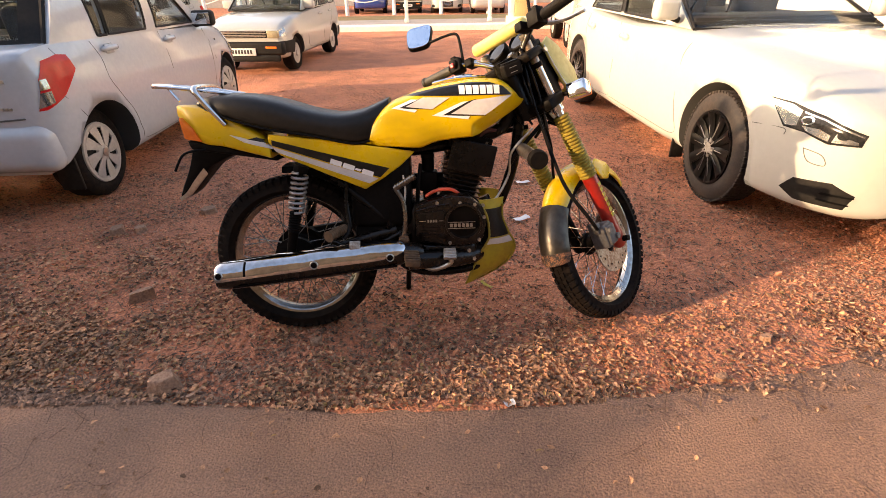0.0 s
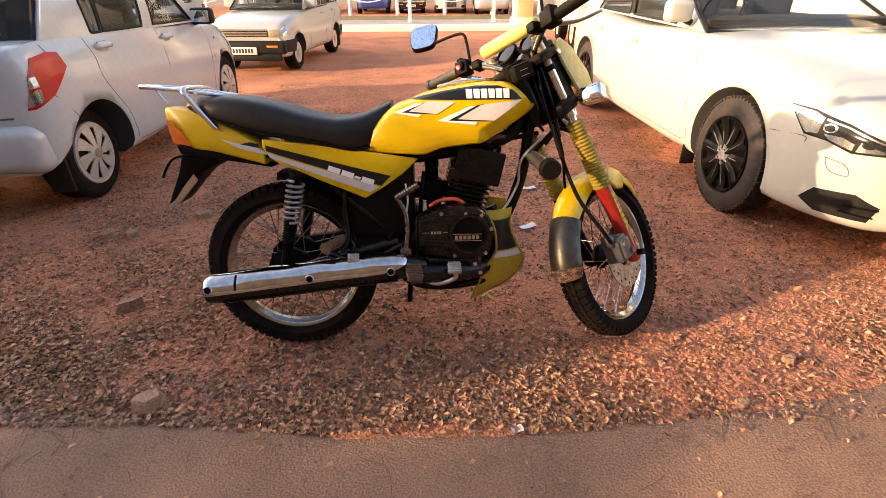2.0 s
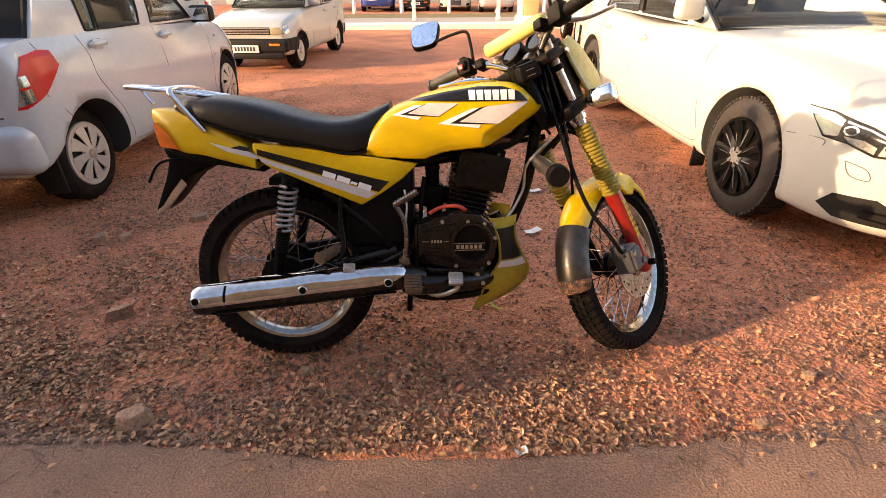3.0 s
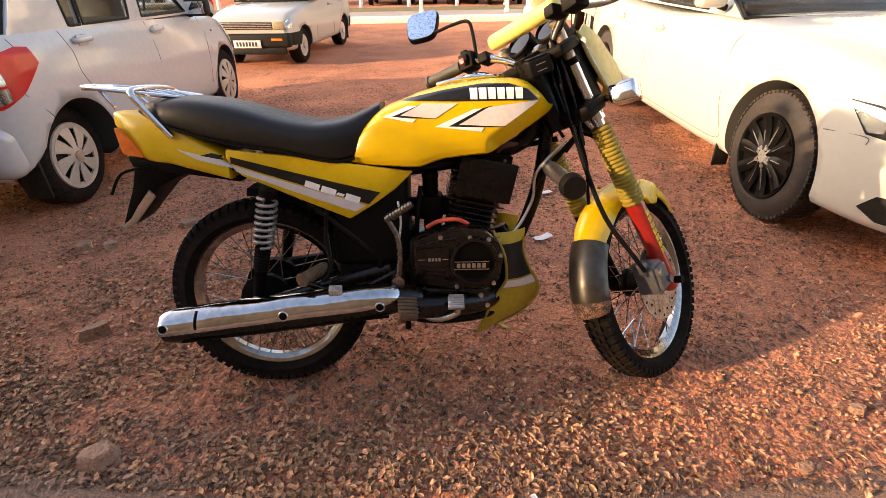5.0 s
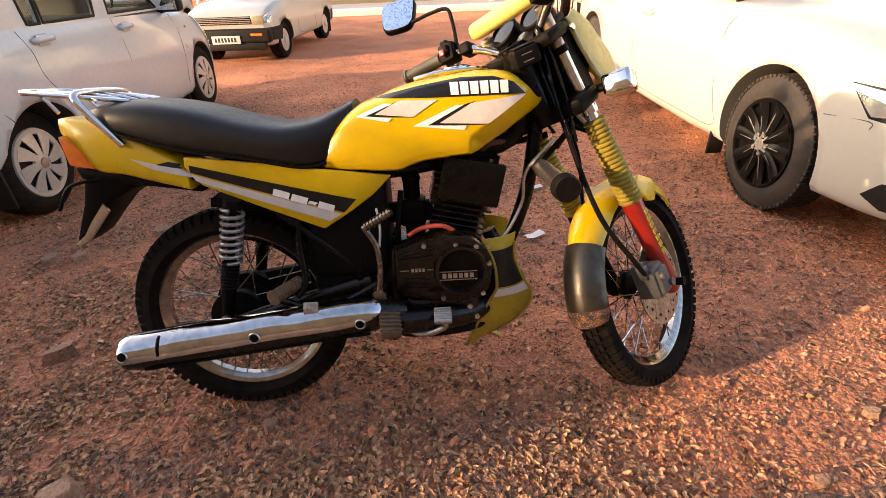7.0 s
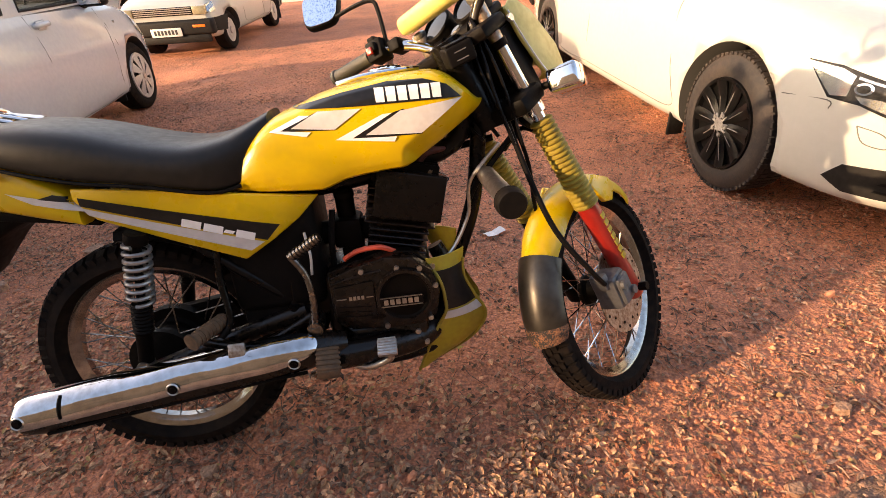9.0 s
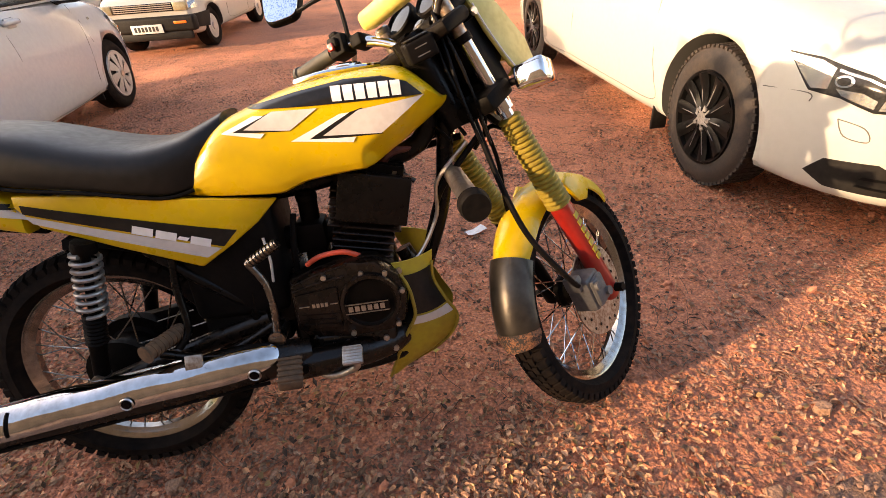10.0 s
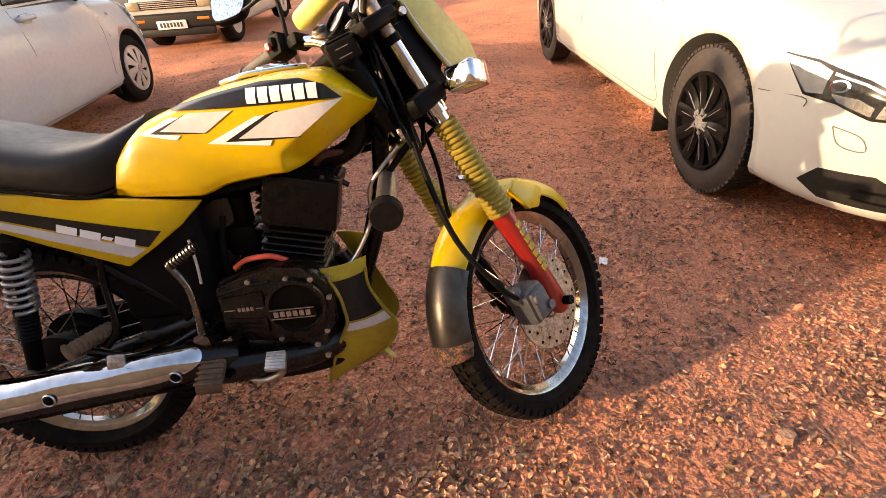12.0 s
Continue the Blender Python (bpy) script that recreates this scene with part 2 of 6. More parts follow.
def shell(table, section, n=36):
    """A body lofted along x from a table of x, bottom, top, half width and a half section of (width, height) shares."""
    rings = []
    for i in range(n + 1):
        x = table[0][0] + (table[-1][0] - table[0][0]) * (0.5 - 0.5 * math.cos(math.pi * i / n))
        zb, zt, w = interp(table, x)
        right = [(x, -w * a, zb + (zt - zb) * b) for a, b in section]
        left = [(x, w * a, zb + (zt - zb) * b) for a, b in reversed(section) if a > 0.001]
        rings.append(right + left)
    return loft(rings)


def side_of(table, section):
    def y(x, z):
        zb, zt, w = interp(table, x)
        s = (z - zb) / max(zt - zb, 1e-4)
        pts = sorted((b, a) for a, b in section)
        s = min(max(s, pts[0][0]), pts[-1][0])
        for (b0, a0), (b1, a1) in zip(pts, pts[1:]):
            if b0 <= s <= b1:
                return -w * (a0 + (a1 - a0) * (s - b0) / max(b1 - b0, 1e-5))
        return -w * pts[-1][1]
    return y


def rounded(section, times=2):
    """Corner cutting for an open half section."""
    for _ in range(times):
        out = [section[0]]
        for (a, b), (c, d) in zip(section, section[1:]):
            out += [(a * .75 + c * .25, b * .75 + d * .25), (a * .25 + c * .75, b * .25 + d * .75)]
        section = out + [section[-1]]
    return section


def about(point, axis, degrees):
    return Matrix.Translation(point) @ Matrix.Rotation(radians(degrees), 4, axis) @ Matrix.Translation(-Vector(point))


def patch(fn, nu, nv, thick):
    vs, n = [], (nu + 1) * (nv + 1)
    P = [[Vector(fn(i / nu, j / nv)) for j in range(nv + 1)] for i in range(nu + 1)]
    back = []
    for i in range(nu + 1):
        for j in range(nv + 1):
            a = P[min(i + 1, nu)][j] - P[max(i - 1, 0)][j]
            b = P[i][min(j + 1, nv)] - P[i][max(j - 1, 0)]
            nrm = a.cross(b)
            nrm = nrm.normalized() if nrm.length > 1e-9 else Vector((0, 0, 1))
            vs.append(P[i][j])
            back.append(P[i][j] - nrm * thick)
    fs = []
    k = nv + 1
    for i in range(nu):
        for j in range(nv):
            q = (i * k + j, (i + 1) * k + j, (i + 1) * k + j + 1, i * k + j + 1)
            fs += [q, tuple(x + n for x in reversed(q))]
    edge = [(i, 0) for i in range(nu + 1)] + [(nu, j) for j in range(1, nv + 1)] + [(i, nv) for i in range(nu - 1, -1, -1)] + [(0, j) for j in range(nv - 1, 0, -1)]
    ids = [i * k + j for i, j in edge]
    for a, b in zip(ids, ids[1:] + ids[:1]):
        fs.append((b, a, a + n, b + n))
    return vs + back, fs



# ---- ground, road, litter ----
SOIL = surface("red_laterite_earth", (0.74, 0.282, 0.143), 0.95, 0, (0.34, 0.134, 0.080), 1.9, 130, bump=0.038, bump_scale=55, mix=(0.39, 0.61), spread=0.66)
ROADM = surface("worn_dusty_asphalt", (0.41, 0.226, 0.142), 0.9, 0, (0.165, 0.094, 0.064), 1.6, 170, bump=0.0130, bump_scale=140, mix=(0.36, 0.64), spread=0.55)
LEAFM = surface("dry_leaf", (0.48, 0.255, 0.135), 0.85, 0, (0.21, 0.104, 0.057), 30, 200, random=0.8)
LEAFY = surface("yellow_fallen_leaf", (0.36, 0.22, 0.075), 0.75, 0, (0.26, 0.15, 0.055), 30, 200, random=0.4)
STONEM = surface("dusty_brown_stone", (0.44, 0.24, 0.14), 0.9, 0, (0.22, 0.118, 0.070), 18, 90, bump=0.006, bump_scale=60, random=0.55)
PAPERM = surface("white_paper_scrap", (0.75, 0.72, 0.70), 0.7, 0, (0.62, 0.58, 0.56), 20, 90)
TWIGM = surface("dry_twig", (0.16, 0.085, 0.05), 0.85, 0, (0.10, 0.055, 0.035), 30, 90)
KERB = surface("whitewashed_kerb", (0.74, 0.73, 0.68), 0.85, 0, (0.58, 0.56, 0.50), 3, 30)
PAVE = surface("grey_pavement", (0.36, 0.33, 0.30), 0.9, 0, (0.28, 0.25, 0.22), 1.5, 20)
GRASSM = surface("dry_grass_strip", (0.22, 0.15, 0.065), 0.95, 0, (0.14, 0.12, 0.045), 1.2, 14, bump=0.03, bump_scale=14)


def road_edge(x):
    d = max(-2.2, min(1.75, x - 0.6))
    return -0.452 + (0.062 if d < 0 else 0.105) * d * d


def height(x, y):
    """Low swells of the earth, level under the tyres and below the road."""
    h = 0.022 * noise.noise((x * 1.3, y * 1.3, 0.0)) + 0.008 * noise.noise((x * 5.1, y * 5.1, 3.0)) + 0.006 * noise.noise((x * 14, y * 14, 6.0))
    lip = max(0.0, 1 - abs(y - road_edge(x) - 0.22) / 0.30)
    h += 0.012 * lip
    k = min(1.0, max(0.0, (y - road_edge(x) + 0.11) / 0.09))
    far = min(1.0, max(0.0, (9.5 - y) / 2.0)) * min(1.0, max(0.0, (7 - abs(x)) / 2.0))
    return h * k * far - 0.02 * (1 - k) - 0.004


def grid_lines(a, b, near0, near1, fine, coarse):
    out, v = [], a
    while v < b:
        out.append(v)
        d = max(near0 - v, v - near1, 0)
        v += min(fine + d * 0.14, coarse)
    return out + [b]


xs = grid_lines(-900.0, 900.0, -2.2, 3.0, 0.035, 120.0)
ys = grid_lines(-400.0, 1500.0, -0.7, 2.2, 0.035, 120.0)
gv = [(x, y, height(x, y)) for y in ys for x in xs]
gn = len(xs)
gf = [(j * gn + i, j * gn + i + 1, (j + 1) * gn + i + 1, (j + 1) * gn + i) for j in range(len(ys) - 1) for i in range(gn - 1)]
gm = bpy.data.meshes.new("ground")
gm.from_pydata(gv, [], gf)
gm.polygons.foreach_set("use_smooth", [True] * len(gf))
gm.materials.append(SOIL)
ground = tagged(new("ground", gm), "bare red laterite earth strewn with grit and leaves", "ground", kind="structure")

# near road: a slab with a ragged edge, bowed to fit the camera's view
rx = [-40 + i * 2 for i in range(19)] + [-3 + i * 0.05 for i in range(141)] + [5 + i * 2 for i in range(18)]
rows_ = []
for x in rx:
    e = road_edge(x) + 0.040 * noise.noise((x * 6, 1.0, 0)) + 0.014 * noise.noise((x * 23, 2.0, 0))
    rows_.append([(x, e + 0.03, -0.03), (x, e + 0.008, -0.003), (x, e - 0.02, 0.003 + 0.003 * noise.noise((x * 9, 3.0, 0))),
                  (x, e - 0.3, 0.008), (x, e - 0.8, 0.012), (x, -3.0, 0.02), (x, -9.0, 0.02), (x, -9.2, -0.05)])
rvf = loft(rows_, caps=False, closed=False)
rme = mesh_of("road", *rvf, angle=60)
rme.materials.append(ROADM)
tagged(new("road", rme), "worn dusty asphalt road edge with fine cracks", "road", kind="structure")


def leaf_shape(L, W, curl, seed):
    r = random.Random(seed)
    vs = []
    for i, (a, w) in enumerate(((0, 0.05), (0.25, 0.75), (0.55, 1.0), (0.82, 0.6), (1.0, 0.04))):
        z = curl * (a - 0.5) ** 2 * 4
        up = r.uniform(0.1, 0.5) * W * w
        vs += [(a * L - L / 2, -w * W / 2, z + up), (a * L - L / 2, 0, z), (a * L - L / 2, w * W / 2, z + up)]
    fs = []
    for i in range(4):
        for j in range(2):
            fs.append((i * 3 + j, i * 3 + j + 1, i * 3 + j + 4, i * 3 + j + 3))
    return vs, fs


def litter_spot(r):
    """A place for a fallen leaf: most lie in a drift along the road's edge."""
    k = r.random()
    if k < 0.46:
        x = r.uniform(-2.6, 3.0)
        y = road_edge(x) + abs(r.gauss(0.0, 0.20)) + 0.0
    elif k < 0.74:
        x, y = r.gauss(-0.9, 0.8), abs(r.gauss(0.0, 0.55)) - 0.35
        y = max(y, road_edge(x))
    elif k < 0.996:
        x, y = r.uniform(-3.5, 3.5), -0.4 + 5.2 * r.random() ** 1.2
        y = max(y, road_edge(x))
    else:
        x = r.uniform(-2.0, 2.6)
        y = road_edge(x) - abs(r.gauss(0, 0.25))
    return x, y


rnd = random.Random(7)
litter = thing("leaf_litter", "drift of small dry brown leaves along the road's edge", "leaves", kind="stuff")
shapes = []
for i in range(10):
    me = mesh_of("leaf", *leaf_shape(rnd.uniform(0.016, 0.027), rnd.uniform(0.009, 0.015), rnd.uniform(-0.003, 0.006), i), angle=180)
    me.materials.append(LEAFY if i in (3, 7) else LEAFM)
    shapes.append(me)
vs, fs, mi = [], [], []
for i in range(40000):
    x, y = litter_spot(rnd)
    on_road = y < road_edge(x)
    if i >= 300 and not on_road and rnd.random() > (0.66 if x < 0.75 else max(0.06, 0.66 - .70 * (x - .75))) + (1.5 if x < 1.2 else .45) * noise.noise((x * 2.6, y * 2.6, 11.0)) + (.6 if x < 1.2 else .2) * noise.noise((x * 9, y * 9, 4.0)):
        continue
    z = (0.010 if on_road else height(x, y) + 0.003) + rnd.uniform(0, 0.010) * (0.4 if on_road else 1)
    m = Matrix.Translation((x, y, z)) @ Euler((rnd.gauss(0, 0.20), rnd.gauss(0, 0.20), rnd.uniform(0, 6.3))).to_matrix().to_4x4()
    if i < 300 and not (0.1 < x < 1.9 and y < 0.1):
        x, y = rnd.uniform(0.0, 1.9), 0
        y = road_edge(x) + abs(rnd.gauss(0, 0.18))
        m = Matrix.Translation((x, y, height(x, y) + 0.008)) @ m.to_3x3().to_4x4()
    s = rnd.uniform(0.7, 1.25)
    m = m @ Matrix.Diagonal((s, s, s, 1))
    if i < 300:
        ob = new("leaf", shapes[i % 10])
        ob.parent, ob.matrix_local = litter, m
        continue
    src = shapes[rnd.choice((0, 1, 2, 4, 5, 6, 8, 9, 0, 1, 2, 4, 5, 6, 8, 3))]
    o = len(vs)
    vs += [tuple(m @ v.co) for v in src.vertices]
    fs += [tuple(k + o for k in p.vertices) for p in src.polygons]
    mi += [1 if src.materials[0] == LEAFY else 0] * len(src.polygons)
lm = bpy.data.meshes.new("scattered_leaves")
lm.from_pydata(vs, [], fs)
lm.materials.append(LEAFM)
lm.materials.append(LEAFY)
lm.polygons.foreach_set("material_index", mi)
lo = tagged(new("scattered_leaves", lm), kind="stuff")
lo.parent = litter


BLOCKM = surface("rough_brown_laterite_block", (0.38, 0.215, 0.135), 0.92, 0, (0.20, 0.110, 0.070), 22, 130, bump=0.010, bump_scale=90, random=0.25)


def stone(name, x, y, sx, sy, sz, turn, seed, label, material=BLOCKM):
    bm = bmesh.new()
    bmesh.ops.create_icosphere(bm, subdivisions=3, radius=1)
    r = random.Random(seed)
    cuts = [(Vector((math.cos(k * 1.05 + r.uniform(-.3, .3)), math.sin(k * 1.05 + r.uniform(-.3, .3)), r.uniform(-.1, .35))).normalized(), r.uniform(0.50, 0.72)) for k in range(6)] + [(Vector((r.uniform(-.25, .25), r.uniform(-.25, .25), 1)).normalized(), .48)]
    for v in bm.verts:
        for n_, d in cuts:
            k = v.co.dot(n_) - d
            if k > 0:
                v.co -= n_ * k
        v.co += Vector((r.uniform(-1, 1), r.uniform(-1, 1), r.uniform(-1, 1))) * 0.012
        v.co = Vector((v.co.x * sx, v.co.y * sy, max(v.co.z, -0.5) * sz))
    bm.verts.index_update()
    vf = [tuple(v.co) for v in bm.verts], [tuple(v.index for v in f.verts) for f in bm.faces]
    bm.free()
    me = mesh_of(name, *vf, angle=28)
    me.materials.append(material)
    ob = new(name, me)
    ob.matrix_world = pose(x, y, height(x, y) + sz * 0.35, 0, 0, turn)
    return tagged(ob, label, "stone", "stones on the earth")


stone("stone", -0.365, -0.320, 0.074, 0.058, 0.062, 20, 1, "angular brown stone at the road's edge")
stone("stone", -0.712, 0.205, 0.070, 0.050, 0.050, 35, 2, "flat-topped brown stone among dry leaves")
stone("stone", -1.20, 0.86, 0.055, 0.045, 0.042, 10, 3, "dusty brown stone on bare earth")
stone("stone", -1.08, 0.885, 0.048, 0.036, 0.032, 60, 4, "small brown stone on bare earth")
stone("stone", -0.80, 1.11, 0.062, 0.045, 0.040, 5, 5, "flat reddish stone on bare earth")
stone("stone", 1.765, -0.155, 0.034, 0.026, 0.028, 5, 6, "small pale pebble in the leaves")
stone("stone", 1.50, -0.34, 0.030, 0.024, 0.024, 40, 8, "small pale pebble in the leaves")
stone("stone", 0.10, -0.12, 0.034, 0.026, 0.026, 40, 9, "small brown stone among dry leaves")
stone("stone", -0.300, -0.360, 0.020, 0.016, 0.016, 70, 11, "small reddish stone beside a larger one")
stone("stone", -0.255, -0.372, 0.024, 0.018, 0.018, 10, 12, "small reddish stone beside a larger one")

# grit: small stones in one mesh
gv_, gf_ = [], []
ico = bmesh.new()
bmesh.ops.create_icosphere(ico, subdivisions=1, radius=1)
ico.verts.index_update()
iv, if_ = [v.co.copy() for v in ico.verts], [tuple(v.index for v in f.verts) for f in ico.faces]
ico.free()
for i in range(11000):
    if i < 7000:
        x, y = rnd.uniform(-2.6, 2.8), rnd.uniform(-0.3, 1.8)
    else:
        x, y = rnd.uniform(-3, 3), rnd.uniform(0.8, 6.5)
    if y < road_edge(x) + 0.02:
        continue
    s = rnd.uniform(0.002, 0.0065) * (1.8 if rnd.random() < 0.10 else 1)
    m = Matrix.Translation((x, y, height(x, y) + s * 0.3)) @ Euler((rnd.uniform(0, 6), rnd.uniform(0, 6), rnd.uniform(0, 6))).to_matrix().to_4x4() @ Matrix.Diagonal((s * rnd.uniform(.8, 1.7), s, s * rnd.uniform(.5, .9), 1))
    o = len(gv_)
    gv_ += [tuple(m @ v) for v in iv]
    gf_ += [tuple(k + o for k in f) for f in if_]
gme = bpy.data.meshes.new("grit")
gme.from_pydata(gv_, [], gf_)
gme.materials.append(STONEM)
tagged(new("grit", gme), "scattered brown grit and gravel on red earth", "gravel", kind="stuff")

# clods of the earth itself, in one mesh
CLOD = surface("red_earth_clod", (0.60, 0.235, 0.12), 0.95, 0, (0.34, 0.14, 0.082), 14, 120, random=0.45)
kv, kf = [], []
for i in range(15000):
    x, y = rnd.uniform(-2.8, 3.2), -0.35 + 5.0 * rnd.random() ** 1.7
    if y < road_edge(x) - .16 * rnd.random() ** 2 or noise.noise((x * 1.7, y * 1.7, 8.0)) < -.12 * rnd.random():
        continue
    s = rnd.uniform(0.0025, 0.0075) * (1.9 if rnd.random() < 0.07 else 1)
    m = Matrix.Translation((x, y, max(height(x, y), .004 if y < road_edge(x) + .02 else -1) + s * 0.2)) @ Euler((rnd.uniform(0, 6), rnd.uniform(0, 6), rnd.uniform(0, 6))).to_matrix().to_4x4() @ Matrix.Diagonal((s * rnd.uniform(.9, 1.8), s, s * rnd.uniform(.5, .9), 1))
    o = len(kv)
    kv += [tuple(m @ v) for v in iv]
    kf += [tuple(k + o for k in f) for f in if_]
dme = bpy.data.meshes.new("clods")
dme.from_pydata(kv, [], kf)
dme.materials.append(CLOD)
tagged(new("clods", dme), "small clods of loose red earth", "earth", kind="stuff")

# crumbs of bark and leaf trodden into the earth, in one mesh
CRUMB = surface("dark_bark_crumb", (0.15, 0.078, 0.048), 0.9, 0, (0.36, 0.20, 0.125), 40, 200, random=0.8)
cv, cf = [], []
for i in range(100000):
    x, y = rnd.uniform(-3.0, 3.4), -0.4 + 6.8 * rnd.random() ** 1.8
    if y < road_edge(x) - .26 * rnd.random() ** 2:
        continue
    if rnd.random() > .42 + 1.7 * noise.noise((x * 2.1, y * 2.1, 17.0)) + .8 * noise.noise((x * 7, y * 7, 2.0)):
        continue
    a, L, w = rnd.uniform(0, 6.3), rnd.uniform(.003, .010) + .020 * rnd.random() ** 4, rnd.uniform(.002, .0075)
    z, ca_, sa_ = max(height(x, y) + .003, .008 if y < road_edge(x) else -1), math.cos(a), math.sin(a)
    up = rnd.uniform(.001, .005)
    o = len(cv)
    for p, q, h in ((-L, 0, 0), (0, -w, up), (L, 0, up * .4), (0, w, up * .6), (0, 0, up + .002)):
        cv.append((x + p * ca_ - q * sa_, y + p * sa_ + q * ca_, z + h))
    cf += [(o, o + 1, o + 4), (o + 1, o + 2, o + 4), (o + 2, o + 3, o + 4), (o + 3, o, o + 4)]
cme_ = bpy.data.meshes.new("crumbs")
cme_.from_pydata(cv, [], cf)
cme_.materials.append(CRUMB)
tagged(new("crumbs", cme_), "dark crumbs of bark and leaf trodden into red earth", "litter", kind="stuff")

# twigs in one mesh
tw = []
for i in range(4200):
    x, y = rnd.uniform(-2.2, 2.6), rnd.uniform(-0.45, 3.2) if i % 60 else rnd.uniform(-0.9, -0.4)
    a, L = rnd.uniform(0, 6.3), rnd.uniform(0.03, 0.11)
    z = (0.0068 + .006 * min(1, (road_edge(x) - y) / .8) if y < road_edge(x) else height(x, y) + 0.004)
    tw.append(tube([(x, y, z), (x + L * .5 * math.cos(a) + rnd.gauss(0, .006), y + L * .5 * math.sin(a) + rnd.gauss(0, .006), z + 0.003), (x + L * math.cos(a), y + L * math.sin(a), z)], rnd.uniform(0.0007, 0.0013), 4, 2))
tme = mesh_of("twigs", *join(*tw))
tme.materials.append(TWIGM)
tagged(new("twigs", tme), "thin dry twigs lying on earth and road", "twigs", kind="stuff")


def scrap(x, y, w, h, turn, label, material=PAPERM):
    r = random.Random(int(x * 100))
    vs = [((i / 4 - .5) * w, (j / 3 - .5) * h, 0.006 * r.random() + 0.012 * abs(i / 4 - .5)) for j in range(4) for i in range(5)]
    fs = [(j * 5 + i, j * 5 + i + 1, j * 5 + i + 6, j * 5 + i + 5) for j in range(3) for i in range(4)]
    me = mesh_of("paper_scrap", vs + [(a, b, c - 0.001) for a, b, c in vs], fs + [tuple(k + 20 for k in q)[::-1] for q in fs], angle=15)
    me.materials.append(material)
    ob = new("paper_scrap", me)
    ob.matrix_world = pose(x, y, height(x, y) + 0.006 if y > road_edge(x) else 0.012, 0, 0, turn)
    tagged(ob, label, "litter", "scraps of paper")


scrap(0.782, -0.434, 0.035, 0.024, 15, "crumpled white paper scrap by the road")
scrap(1.03, 0.94, 0.095, 0.045, 30, "crumpled white paper scrap on red earth")
scrap(1.568, 0.635, 0.045, 0.03, 70, "torn white paper scrap behind the wheel")
scrap(1.12, 1.47, 0.09, 0.04, 10, "pale crumpled plastic wrapper on red earth")
scrap(0.772, 0.267, 0.07, 0.016, -50, "yellow strip of plastic on the earth", DULLY)

# cracks in the asphalt, in one mesh
CRACK = surface("dark_crack_dirt", (0.07, 0.045, 0.032), 0.95)
ck = []
for i in range(8):
    x, y, a = rnd.uniform(-1.2, 2.4), rnd.uniform(-1.15, -0.5), rnd.uniform(0, 3.1)
    line = []
    for k in range(rnd.randint(5, 11)):
        line.append((x, min(y, road_edge(x) - .02), .0085 + .0095 * max(0, min(1, (road_edge(x) - .3 - y) / 1.5))))
        a += rnd.gauss(0, .45)
        x, y = x + .035 * math.cos(a), y + .035 * math.sin(a)
    ck.append(tube(line, .0004, 5, 2))
kme = mesh_of("road_cracks", *join(*ck))
kme.materials.append(CRACK)
tagged(new("road_cracks", kme), "fine dirt-filled cracks in the asphalt", "cracks", kind="stuff")

# ---- motorcycle ----
RUSTY = surface("rust_stained_chrome", (0.42, 0.36, 0.30), 0.3, 0.8, (0.20, 0.11, 0.06), 30, 120, rough2=0.6)
LEAN, HEAD, STEER = 11.0, 1.5, 46.0
bike = thing("motorcycle", "yellow motorcycle with black seat leaning on its stand", "motorcycle",
             pose(0, 0, 0.0, 0, 0, HEAD) @ pose(0, 0, 0, -LEAN, 0, 0))
AX_R, AX_F = Vector((0.045, 0, 0.298)), Vector((1.200, 0, 0.300))
RAKE = 28.0
UP = Vector((-math.sin(radians(RAKE)), 0, math.cos(radians(RAKE))))      # up the fork
FWD = Vector((math.cos(radians(RAKE)), 0, math.sin(radians(RAKE))))
STEM = AX_F - FWD * 0.05
TURN = about(STEM, UP, STEER)


def fork(s, y=0.0, f=0.0):
    """A place s up the fork from the axle, y to the side, f forward, wheel straight."""
    return AX_F + UP * s + FWD * f + Vector((0, y, 0))


def ring_mesh(profile, centre, m=None, n=72):
    base = Matrix.Translation(centre) @ Matrix.Rotation(radians(90), 4, "X")
    return lathe(profile, n, (m @ base) if m is not None else base, close=True)


